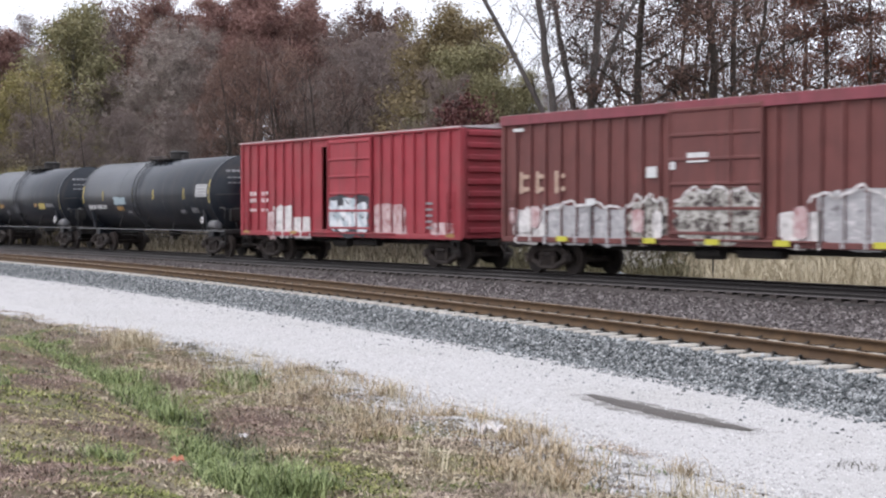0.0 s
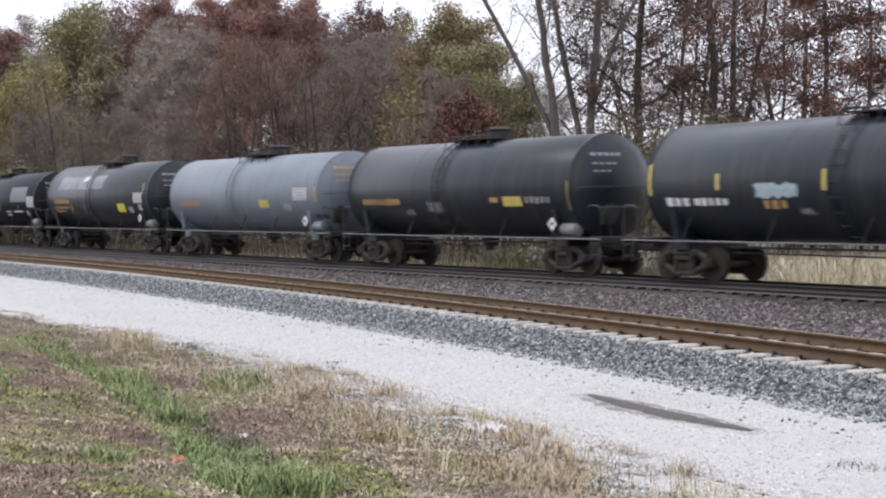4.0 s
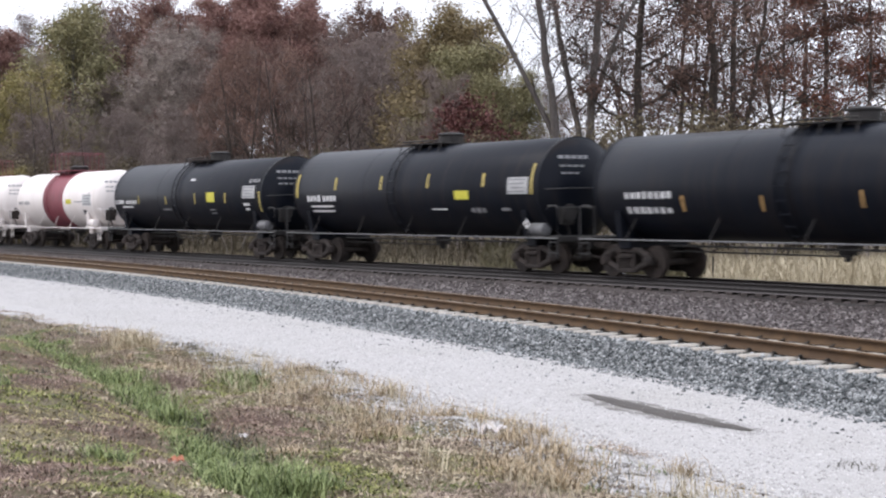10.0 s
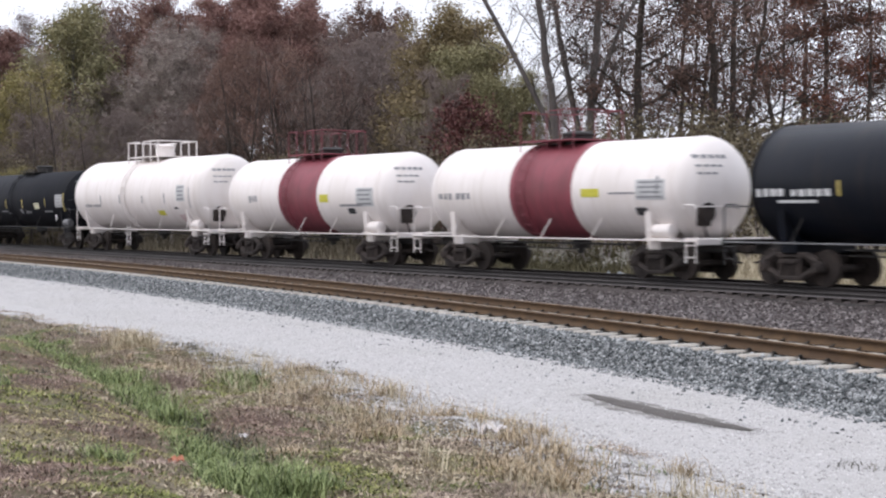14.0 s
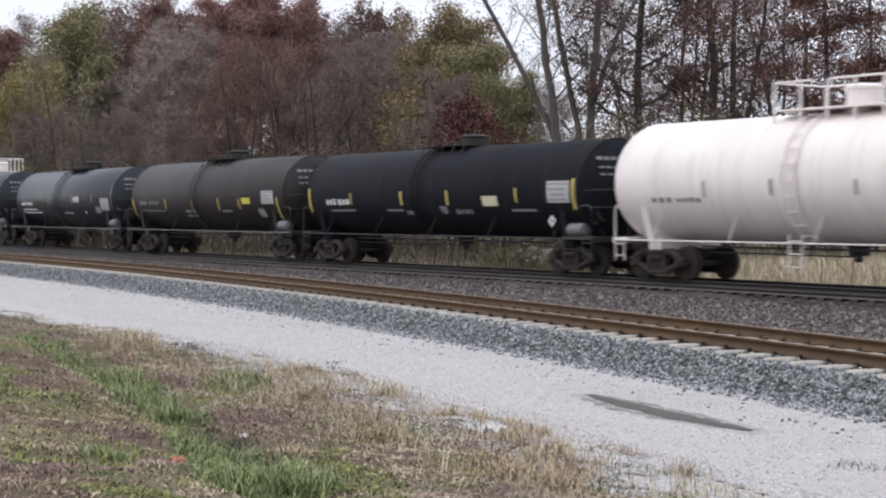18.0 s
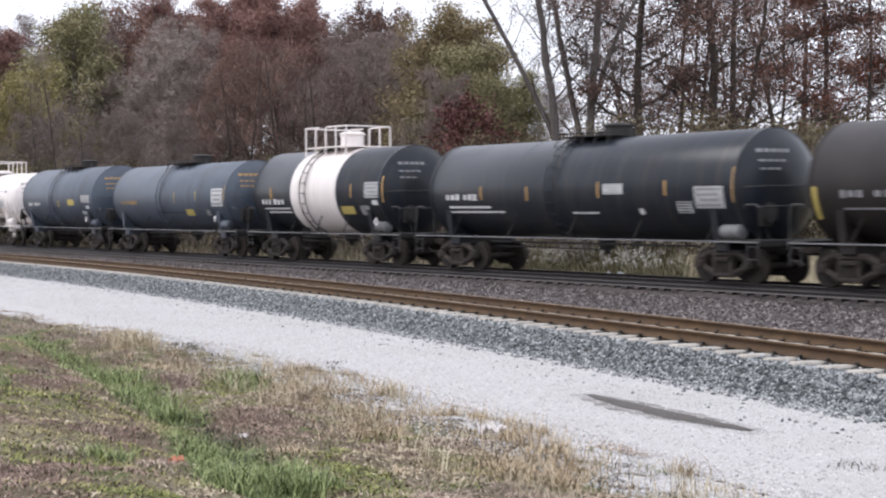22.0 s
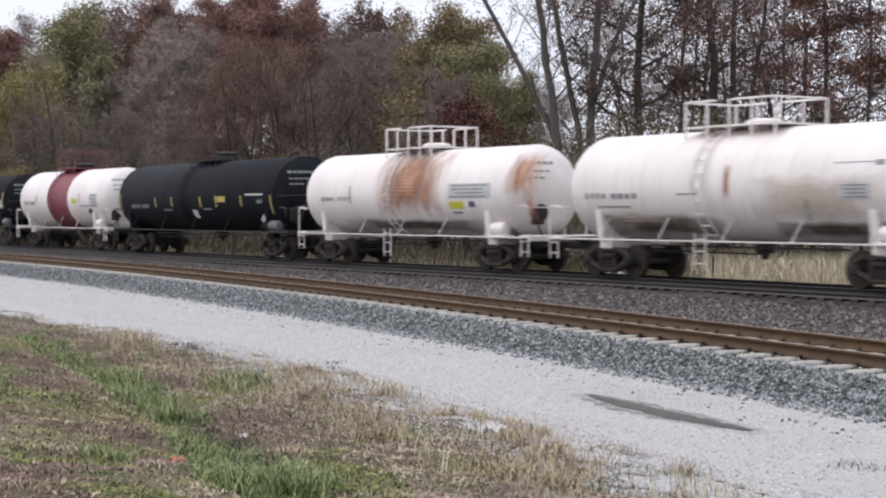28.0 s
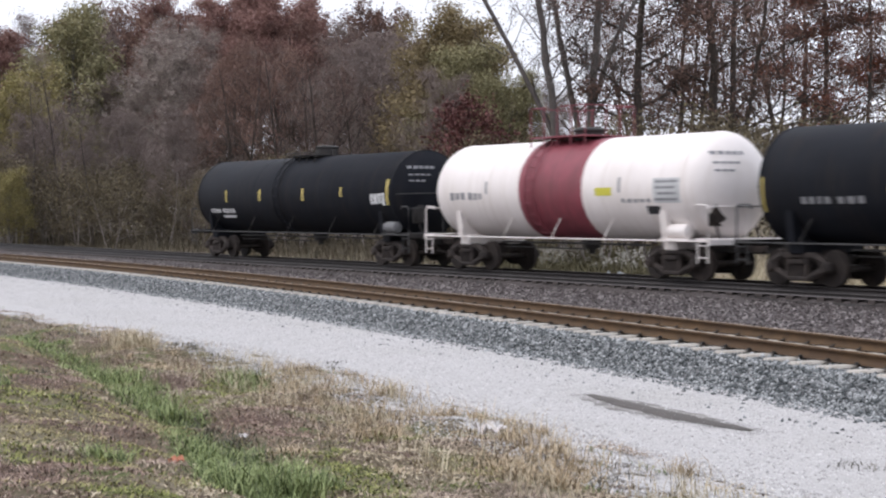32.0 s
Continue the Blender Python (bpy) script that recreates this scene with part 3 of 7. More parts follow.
ME_SIDE = side_frame()
g = Geo()
g.box((0, 0, 0.66), (0.42, 2.0, 0.26), 0.04)
g.box((0, 0, 0.86), (0.5, 0.9, 0.16), 0.03)
ME_BOLSTER = g.mesh("truck_bolster")
g = Geo()
g.box((0.52, 0, 0.42), (0.08, 1.3, 0.12), 0.02)
g.pipe([(0.5, 0, 0.45), (0, 0, 0.3)], 0.03)
ME_BEAM = g.mesh("brake_beam")
g = Geo()
g.box((0.35, 0, 0.88), (0.7, 0.15, 0.16), 0.03)
g.box((0.74, 0.0, 0.88), (0.2, 0.26, 0.28), 0.06)
g.box((0.78, 0.08, 0.88), (0.22, 0.1, 0.26), 0.04)
g.pipe([(0.2, -0.25, 0.8), (0.5, -0.25, 0.55), (0.85, -0.2, 0.5)], 0.03)
g.pipe([(0.1, -1.2, 0.95), (0.35, -0.5, 0.9), (0.55, -0.1, 0.95)], 0.018)
ME_COUPLER = g.mesh("coupler")
WHEELS = []


def truck(car, x):
    t = part("truck", ME_BOLSTER, M_IRON, car, at=pose(x, 0, 0))
    for s in (-1, 1):
        part("side_frame", ME_SIDE, M_IRON, t, at=pose(0, s * 1.0, 0))
        part("brake_beam", ME_BEAM, M_IRON, t, at=pose(0, 0, 0, rz=0 if s > 0 else 180))
        w = part("wheelset", ME_WHEELSET, None, t, at=pose(s * AXLE, 0, WHEEL))
        WHEELS.append((w, s * AXLE, car))
    return t


def couplers(car, xl, xr):
    part("coupler", ME_COUPLER, M_IRON, car, at=pose(xl + 0.86, 0, 0, rz=180))
    part("coupler", ME_COUPLER, M_IRON, car, at=pose(xr - 0.86, 0, 0))


def patch(x, z, w, h, rad, zc, side=-1, lift=0.006, ragged=0.0, seed=0):
    """A piece of paint or film that follows the tank's curve."""
    g, rng = Geo(), random.Random(seed)
    a0 = math.asin(max(-0.97, min(0.97, (z - h / 2 - zc) / rad)))
    a1 = math.asin(max(-0.97, min(0.97, (z + h / 2 - zc) / rad)))
    n = max(2, int((a1 - a0) / 0.09) + 1)
    m = 12 if ragged else 2
    v = []
    for i in range(n + 1):
        for j in range(m + 1):
            edge = ragged * (rng.random() - 0.5) if ragged and (i in (0, n) or j in (0, m)) else 0
            a = a0 + (a1 - a0) * i / n + (edge * 0.5 if i in (0, n) else 0)
            r = rad + lift
            v.append((x - w / 2 + w * j / m + (edge if j in (0, m) else 0), side * r * math.cos(a), zc + r * math.sin(a)))
    f = [(i * (m + 1) + j, i * (m + 1) + j + 1, (i + 1) * (m + 1) + j + 1, (i + 1) * (m + 1) + j) for i in range(n) for j in range(m)]
    g.add(v, f, True)
    return g


MARKS = {"yellow": "reflective_strip", "lime": "placard", "orange": "marking", "white": "marking", "panel": "data_panel", "grey": "marking",
         "pale": "data_panel", "dark": "marking", "black": "marking", "paleblue": "graffiti", "rust": "rust_stain", "grime": "grime", "silver": "bare_patch",
         "slate": "paint_patch", "cream": "placard", "pink": "graffiti", "beige": "stain", "blue": "placard", "haze": "graffiti", "diamond": "hazard_placard", "card": "data_panel"}
SPECS = {}


def decal(car, ink, x, z, w, h):
    rad, zc, tank = SPECS[car]
    if ink == "diamond":
        g = Geo()
        y = -math.sqrt(max(0.01, rad * rad - (z - zc) ** 2)) - 0.03
        y = min(y, -1.52)
        k = max(w, h) / 2
        g.add([(x - k, y, z), (x, y, z - k), (x + k, y, z), (x, y, z + k), (x - k, y + 0.01, z), (x, y + 0.01, z - k), (x + k, y + 0.01, z), (x, y + 0.01, z + k)],
              [(0, 1, 2, 3), (7, 6, 5, 4), (0, 4, 5, 1), (1, 5, 6, 2), (2, 6, 7, 3), (3, 7, 4, 0)])
        p = part("hazard_placard", g, INK["diamond"], tank, "white diamond hazard placard")
        b = Geo()
        b.box((x, y - 0.006, z), (k * 0.7, 0.006, k * 0.5))
        part("symbol", b, INK["black"], p)
        b = Geo()
        b.pipe([(x, y + 0.02, z - k), (x, y + 0.05, 1.0)], 0.015)
        part("holder", b, M_SOOT, p)
        return
    if ink == "grey" and h > 0.28:
        ink = "haze"
    soft = ink in ("paleblue", "pink")
    if ink in ("white", "dark", "grey", "orange") and w > 0.5 and h > 0.1:
        # a line of writing too small to read: a row of short bars
        k, q = max(3, int(w / 0.24)), random.Random(int(x * 50 + z * 70))
        for i in range(k):
            cell = w / k
            part("letter_bar", patch(x - w / 2 + cell * (i + 0.5), z + q.uniform(-0.04, 0.04) * h, cell * q.uniform(0.5, 0.8), h * q.uniform(0.75, 1.0), rad, zc, lift=0.008), INK[ink], tank)
        return
    p = part(MARKS[ink], patch(x, z, w, h, rad, zc, lift=0.004 if ink in ("silver", "rust", "beige", "grime") else 0.008, ragged=0.14 if soft else 0.0, seed=int(abs(x * 100 + z * 10))), INK[ink], tank)
    if ink in ("panel", "pale", "card"):
        for i in range(4):
            zz = z + h * (0.36 - 0.24 * i)
            part("text_line", patch(x - 0.04 * w * (i % 2), zz, w * (0.84 - 0.1 * (i % 3)), h * 0.1, rad, zc, lift=0.014), INK["dark" if ink != "card" else "black"], p)


def ladder(parent, x, z0, z1, y, material, name="ladder", w=0.42):
    g = Geo()
    for s in (-1, 1):
        g.pipe([(x + s * w / 2, y, z0), (x + s * w / 2, y, z1)], 0.022, 5)
    k = z0 + 0.15
    while k < z1:
        g.pipe([(x - w / 2, y, k), (x + w / 2, y, k)], 0.016, 5)
        k += 0.32
    return part(name, g, material, parent)


def arc_ladder(parent, x, rad, zc, z0, material, w=0.42):
    """A ladder that follows the tank's side up to the platform."""
    g = Geo()
    a0 = math.asin(max(-0.95, (z0 - zc) / rad))
    path = [(-(rad + 0.09) * math.cos(a), zc + (rad + 0.09) * math.sin(a)) for a in np.linspace(a0, 1.35, 12)]
    for s in (-1, 1):
        g.pipe([(x + s * w / 2, y, z) for y, z in path], 0.024, 5)
    for y, z in path:
        g.pipe([(x - w / 2, y, z), (x + w / 2, y, z)], 0.017, 5)
    return part("ladder", g, material, parent)


def head_profile(half, rad, depth, n=14):
    """Round heads for the deep ones; for the jacketed cars a flat dish behind a tight knuckle."""
    if depth > 0.8:
        p = [(-half - depth * math.sin(a), rad * max(math.cos(a), 0.02)) for a in np.linspace(1.55, 0, n)]
    else:
        k = 0.1
        p = [(-half - k - (depth - k) * (1 - (r / (rad - k)) ** 2) ** 0.85, r) for r in np.linspace(0.03, rad - k, n)]
        p += [(-half - k * 0.55, rad - k * 0.32), (-half, rad)]
    return p + [(-q[0], q[1]) for q in reversed(p)]


def tank_car(key, mid, length, ztop, paint, el, er, label, band=None, deck="low", trim=None, rail_paint=None, depth=0.62, jacket=True, deck_at=0.0, dome_at=0.7, rail_top=0.9, deck_half=2.2, dome=True):
    """A tank car on two trucks. mid: its middle along the train; length: between the head seams; el, er: from seam to coupling point."""
    car = new("tank_car")
    tagged(car, label, "tank car", group="cars of the train")
    half, zb = length / 2, 1.03
    rad = (ztop - zb) / 2
    zc = zb + rad
    body = PAINT[paint]
    trim = trim or M_SOOT
    bracket = rail_paint or M_SOOT
    rail_paint = rail_paint or M_DIM
    tank = part("tank", Geo().turn(head_profile(half, rad, depth), "x", (0, 0, zc), 48), body, car)
    SPECS[key] = (rad, zc, tank)
    if jacket:
        for s in (-1, 1):
            part("seam_ring", Geo().turn([(s * half - 0.05, rad + 0.001), (s * half - 0.04, rad + 0.012), (s * half + 0.04, rad + 0.012), (s * half + 0.05, rad - 0.004)], "x", (0, 0, zc), 48), body, tank)
    for i in (-1, 1):
        part("girth_weld", Geo().turn([(i * half * 0.34 - 0.02, rad), (i * half * 0.34, rad + 0.006), (i * half * 0.34 + 0.02, rad)], "x", (0, 0, zc), 48), body, tank)
    if band:
        b0, b1, bp = band
        part("painted_band", Geo().turn([(b0, rad + 0.001), (b0 + 0.005, rad + 0.006), (b1 - 0.005, rad + 0.006), (b1, rad + 0.001)], "x", (0, 0, zc), 48), PAINT[bp], tank, PAINT[bp].name.replace("_", " "))
    # under the tank
    tx = half - 0.85
    for s in (-1, 1):
        end = half + (er if s > 0 else el)
        g = Geo()
        g.box((s * tx, 0, 0.98), (0.5, 2.3, 0.34), 0.04)
        for w in (-1, 1):
            g.add([(s * tx - 0.12, w * 0.5, 1.0), (s * tx + 0.12, w * 0.5, 1.0), (s * tx + 0.12, w * 1.3, 1.1), (s * tx - 0.12, w * 1.3, 1.1),
                   (s * tx - 0.12, w * 0.5, 1.35), (s * tx + 0.12, w * 0.5, 1.35), (s * tx + 0.12, w * rad * 0.93, zc - rad * 0.42), (s * tx - 0.12, w * rad * 0.93, zc - rad * 0.42)],
                  [(0, 1, 2, 3), (7, 6, 5, 4), (0, 4, 5, 1), (2, 6, 7, 3), (1, 5, 6, 2), (0, 3, 7, 4)])
        part("body_bolster", g, trim if trim is not M_SOOT else body, car)
        g = Geo()
        g.box((s * (tx + end - 0.45) / 2, 0, 0.9), (end - 0.45 - tx, 0.5, 0.3), 0.03)
        part("draft_sill", g, M_SOOT, car)
        g = Geo()
        g.box((s * (end - 0.75), 0, 1.13), (0.55, 2.75, 0.05), 0.01)
        g.box((s * (end - 0.46), 0, 1.06), (0.05, 2.85, 0.16), 0.01)
        part("end_platform", g, trim, car)
        g = Geo()
        x0, x1 = s * (end - 0.52), s * (end - 1.5)
        g.pipe([(x0, -1.4, 1.1), (x0, -1.4, 1.95), (x0 - s * 0.08, -1.4, 2.05), (x0 - s * 0.45, -1.4, 2.05), (x0 - s * 0.5, -1.4, 1.95)], 0.026, 6)
        g.pipe([(x0, 1.4, 1.1), (x0, 1.4, 2.0), (x0, 0, 2.02), (x0, -1.35, 2.0)], 0.02, 6)
        g.pipe([(x0, 0, 1.1), (x0, 0, 2.0)], 0.02, 6)
        part("handrail", g, rail_paint, car)
        if paint != "white":
            xh = s * (half + depth * 0.9 + 0.12)
            part("grab_rail", Geo().pipe([(s * half, -rad * 0.97, zc - 0.05), (xh, -rad * 0.6, zc - 0.02), (xh, 0.3, zc), (xh, rad * 0.6, zc)], 0.016, 5), rail_paint, car)
        ladder(car, s * (end - 0.72), 0.5, 1.12, -1.4, rail_paint, "step", 0.38)
    lx, rx = -half - el + 0.5, half + er - 0.5
    g = Geo()
    g.box(((lx + rx) / 2, -1.42, 1.085), (rx - lx, 0.04, 0.042), 0.008)
    g.box(((lx + rx) / 2, 1.42, 1.085), (rx - lx, 0.05, 0.06), 0.01)
    part("side_rail", g, rail_paint if rail_paint is not M_DIM else (M_DIM if paint == "matt" else M_GALV), car)
    for i in range(5):
        x = (i - 2) * half * 0.42
        for w in (-1, 1):
            part("rail_bracket", Geo().pipe([(x, w * 1.42, 1.09), (x + 0.25, w * rad * 0.82, zc - rad * 0.55)], 0.022, 5), bracket, car)
    g = Geo()
    g.turn([(-0.28, 0.24), (0, 0.3)], "z", (0.2, 0, zb + 0.02), 16)
    g.turn([(-0.42, 0.1), (-0.2, 0.12)], "z", (0.2, 0, zb), 12)
    part("bottom_outlet", g, M_SOOT, car)
    g = Geo()
    g.pipe([(-half + 2.2, -0.6, 0.93), (half - 2.2, -0.6, 0.93)], 0.03, 5)
    g.pipe([(-half + 2.2, -0.5, 0.78), (half * 0.1, -0.5, 0.76)], 0.022, 5)
    part("brake_pipe", g, M_SOOT, car)
    g = Geo()
    g.turn([(half - 0.75, 0.1), (half - 0.7, 0.2), (half - 0.05, 0.2), (half, 0.1)], "x", (0, -1.16, 1.34), 16)
    part("air_reservoir", g, trim if trim is not M_SOOT else (body if paint in ("grey", "slate") else M_GALV), car)
    g = Geo()
    g.box((half - 0.35, -1.16, 1.12), (0.9, 0.4, 0.05), 0.01)
    part("reservoir_shelf", g, trim, car)
    g = Geo()
    xe = half + er - 0.9
    g.box((xe, -0.75, 1.75), (0.1, 0.5, 0.55), 0.03)
    g.turn([(0, 0.27), (0.03, 0.27)], "x", (xe + 0.14, -0.75, 1.85), 16)
    g.pipe([(xe, -0.75, 1.5), (xe, -0.6, 1.1)], 0.03)
    part("hand_brake", g, M_SOOT if trim is M_SOOT else M_IRON, car)
    # fittings on top
    g = Geo()
    da = deck_at
    if deck == "low":
        g.box((da, 0, ztop + 0.03), (2.4, 1.5, 0.04), 0.01)
        for i in range(5):
            g.pipe([(da - 1.2 + 0.6 * i, -0.75, ztop + 0.03), (da - 1.2 + 0.6 * i, -0.9, ztop - 0.28)], 0.02, 5)
        g.pipe([(da - 1.2, -0.77, ztop + 0.12), (da + 1.2, -0.77, ztop + 0.12)], 0.025, 6)
        part("top_walkway", g, M_SOOT, car)
        g = Geo()
        g.turn([(-0.1, 0.42), (0.3, 0.42), (0.33, 0.46), (0.37, 0.46), (0.42, 0.3)], "z", (da + dome_at, 0, ztop - 0.02), 20)
        part("manway", g, M_SOOT, car)
        part("valve", Geo().turn([(-0.05, 0.12), (0.16, 0.12), (0.2, 0.05)], "z", (da + dome_at - 0.95, 0.1, ztop), 12), M_SOOT, car)
        part("valve", Geo().turn([(-0.05, 0.09), (0.22, 0.09)], "z", (da + dome_at + 0.75, -0.1, ztop), 12), M_SOOT, car)
    else:
        dp = {"white": PAINT["white"], "maroon": PAINT["maroon"]}[deck]
        t = ztop + 0.06
        g.box((da, 0, t), (2 * deck_half if deck == "white" else 2.6, 1.9, 0.05), 0.01)
        part("top_platform", g, dp, car)
        hw = deck_half if deck == "white" else 1.3
        for w in (-1, 1):
            for i in range(5):
                g = Geo()
                x = da - hw + hw * i / 2
                g.pipe([(x, w * 0.95, t - 0.3), (x, w * 0.95, t + rail_top)], 0.035 if deck == "white" else 0.02, 6)
                part("post", g, dp, car)
            g = Geo()
            g.pipe([(da - hw, w * 0.95, t + rail_top), (da - 0.5, w * 0.95, t + rail_top)], 0.033 if deck == "white" else 0.018, 6)
            g.pipe([(da + 0.1, w * 0.95, t + rail_top), (da + hw, w * 0.95, t + rail_top)], 0.033 if deck == "white" else 0.018, 6)
            part("top_rail", g, dp, car)
        for s in (-1, 1):
            part("end_rail", Geo().pipe([(da + s * hw, -0.95, t + rail_top), (da + s * hw, 0.95, t + rail_top)], 0.03 if deck == "white" else 0.018, 6), dp, car)
        g = Geo()
        tall = (0.5 if dome else 0.1) if deck == "white" else 0.2
        g.turn([(-0.1, 0.44), (tall, 0.44), (tall + 0.03, 0.49), (tall + 0.08, 0.49), (tall + 0.15, 0.33)], "z", (da + 0.35, 0, ztop), 22)
        part("manway", g, dp if deck == "white" else M_SOOT, car)
    arc_ladder(car, da - 0.55 if deck == "white" else da - 0.6, rad, zc, 1.15, {"white": trim, "maroon": PAINT["maroon"]}.get(deck, body))
    if deck == "white":
        ladder(car, da - 0.55, 0.35, 1.3, -1.46, trim, "lower_ladder")
    for s in (-1, 1):
        truck(car, s * tx)
    couplers(car, -half - el, half + er)
    # writing on the visible head: short bars that follow its curve
    face = INK["dark" if paint == "white" else ("orange" if paint in ("grey", "slate") else "grey")]
    prof = [q for q in head_profile(half, rad, depth) if q[0] > 0]
    radii, along_x = [q[1] for q in reversed(prof)], [q[0] for q in reversed(prof)]
    for zz, count, tall in ((0.28, 5, 0.1), (0.2, 4, 0.06), (0.13, 3, 0.06)):
        for i in range(count):
            y0, z0 = -0.95 + i * 0.2, zc + zz * rad * 2
            pts = [(y0 + a * 0.15, z0 + b * tall) for b in (0, 1) for a in (0, 0.5, 1)]
            v = [(float(np.interp(math.hypot(y, z - zc), radii, along_x)) + 0.012, y, z) for y, z in pts]
            g = Geo()
            g.add(v, [(0, 1, 4, 3), (1, 2, 5, 4)])
            part("head_marking", g, face, tank)
    CARS.append((car, mid))
    return car


CARS = []


def outline(x, z, w, h, seed, n=26):
    """A blotted, ragged blob of spray paint as a polygon."""
    rng = random.Random(seed)
    pts = []
    for i in range(n):
        a = 2 * math.pi * i / n
        c, s = math.cos(a), math.sin(a)
        k = 1 / max(abs(c), abs(s)) ** 0.75
        j = 1 + rng.uniform(-0.16, 0.1)
        pts.append((x + w / 2 * c * k * j, z + h / 2 * s * k * j))
    return pts


def spray(parent, x, z, w, h, y, ink, seed, name="graffiti", label=""):
    g = Geo()
    p = outline(x, z, w, h, seed)
    g.add([(a, y, b) for a, b in p] + [(a, y + 0.004, b) for a, b in p], [tuple(range(len(p)))] + [(i, (i + 1) % len(p), len(p) + (i + 1) % len(p), len(p) + i) for i in range(len(p))])
    return part(name, g, INK[ink], parent, label)


def stroke(parent, pts, y, width, ink, name="graffiti_line"):
    g = Geo()
    for (a, b), (c, d) in zip(pts[:-1], pts[1:]):
        n = Vector((-(d - b), 0, c - a))
        if n.length < 1e-4:
            continue
        n = n.normalized() * width / 2
        g.add([(a + n.x, y, b + n.z), (c + n.x, y, d + n.z), (c - n.x, y, d - n.z), (a - n.x, y, b - n.z)], [(0, 1, 2, 3)])
    return part(name, g, INK[ink], parent)


def box_car(mid, length, zroof, paint, door0, door1, door_open, el, er, label, ribs, roof_mat):
    """A boxcar with outside posts, a sliding door, a ribbed end and a thin steel roof."""
    car = new("box_car")
    tagged(car, label, "boxcar", group="cars of the train")
    body, hw, zs = PAINT[paint], 1.42, 1.02
    half, ze = length / 2, zroof - 0.16
    # far wall, near wall on both sides of the doorway, lintel and sill, ends, floor
    g = Geo()
    g.box((0, hw - 0.03, (zs + ze) / 2), (length, 0.06, ze - zs))
    part("side_wall", g, body, car)
    for a, b in ((-half, door0), (door1, half)):
        g = Geo()
        g.box(((a + b) / 2, -hw + 0.03, (zs + ze) / 2), (b - a, 0.06, ze - zs))
        part("side_wall", g, body, car)
    g = Geo()
    g.box(((door0 + door1) / 2, -hw + 0.03, ze - 0.15), (door1 - door0, 0.06, 0.3))
    part("lintel", g, body, car)
    g = Geo()
    g.box(((door0 + door1) / 2, -hw + 0.05, zs + 0.1), (door1 - door0 + 1.2, 0.14, 0.24), 0.02)
    part("threshold", g, body, car)
    g = Geo()
    g.box((0, 0, zs + 0.12), (length - 0.1, 2 * hw - 0.14, 0.1))
    part("floor", g, M_SOOT, car)
    for i in range(ribs + 1):
        x = -half + length * i / ribs
        if door0 - 0.12 < x < door1 + 0.12:
            continue
        edge = i in (0, ribs)
        g = Geo()
        w = 0.16 if edge else 0.1
        x = x + (w / 2 if i == 0 else -w / 2 if i == ribs else 0)
        g.box((x, -hw - 0.035, (zs + ze) / 2 + (0 if edge else 0.06)), (w, 0.075, ze - zs - (0.02 if edge else 0.2)), 0.015)
        part("side_post", g, body, car)
    g = Geo()
    g.box((0, -hw - 0.03, ze + 0.02), (length + 0.04, 0.12, 0.12), 0.02)
    g.box((0, hw + 0.03, ze + 0.02), (length + 0.04, 0.12, 0.12), 0.02)
    part("top_chord", g, body, car)
    g = Geo()
    g.box((0, -hw - 0.02, zs + 0.02), (length, 0.1, 0.16), 0.015)
    part("side_sill", g, body, car)
    # roof: a shallow gable with seams
    g = Geo()
    n = 14
    for i in range(n):
        x0, x1 = -half - 0.05 + (length + 0.1) * i / n, -half - 0.05 + (length + 0.1) * (i + 1) / n - 0.03
        g.add([(x0, -hw - 0.1, ze + 0.07), (x1, -hw - 0.1, ze + 0.07), (x1, 0, zroof), (x0, 0, zroof), (x1, hw + 0.1, ze + 0.07), (x0, hw + 0.1, ze + 0.07),
               (x0, -hw - 0.1, ze + 0.03), (x1, -hw - 0.1, ze + 0.03), (x0, hw + 0.1, ze + 0.03), (x1, hw + 0.1, ze + 0.03)],
              [(0, 1, 2, 3), (3, 2, 4, 5), (0, 6, 7, 1), (5, 4, 9, 8), (6, 8, 9, 7), (0, 3, 5, 8, 6), (1, 7, 9, 4, 2)])
        g.box((x1 + 0.015, 0, zroof + 0.01), (0.05, 0.3, 0.04))
    part("roof", g, roof_mat, car)
    # ends with horizontal corrugations
    for s in (-1, 1):
        e = part("end_wall", Geo().box((s * (half - 0.04), 0, (zs + ze) / 2), (0.08, 2 * hw - 0.02, ze - zs)), body, car)
        for i in range(9):
            z = zs + 0.25 + (ze - zs - 0.4) * i / 8
            part("corrugation", Geo().box((s * (half + 0.045), 0, z), (0.1, 2 * hw - 0.35, 0.2), 0.06), body, e)
        part("end_post", Geo().box((s * (half + 0.02), -hw + 0.05, (zs + ze) / 2), (0.1, 0.16, ze - zs), 0.02), body, e)
        ladder(car, s * (half + 0.02) - s * 0.55, zs + 0.1, zs + 1.5, -hw - 0.11, body, "side_ladder", 0.4)
    # the door, shut or slid aside on its tracks
    dw = door1 - door0
    dx = (door0 + door1) / 2 + door_open
    d = part("sliding_door", Geo().box((dx, -hw - 0.06, (zs + ze) / 2 + 0.05), (dw, 0.05, ze - zs - 0.25), 0.01), body, car)
    k = 5
    for i in range(k + 1):
        z = zs + 0.28 + (ze - zs - 0.45) * i / k
        part("door_rib", Geo().box((dx, -hw - 0.1, z), (dw - 0.1, 0.05, 0.09), 0.015), body, d)
    for s in (-1, 1):
        part("door_stile", Geo().box((dx + s * (dw / 2 - 0.05), -hw - 0.1, (zs + ze) / 2 + 0.05), (0.08, 0.06, ze - zs - 0.26), 0.015), body, d)
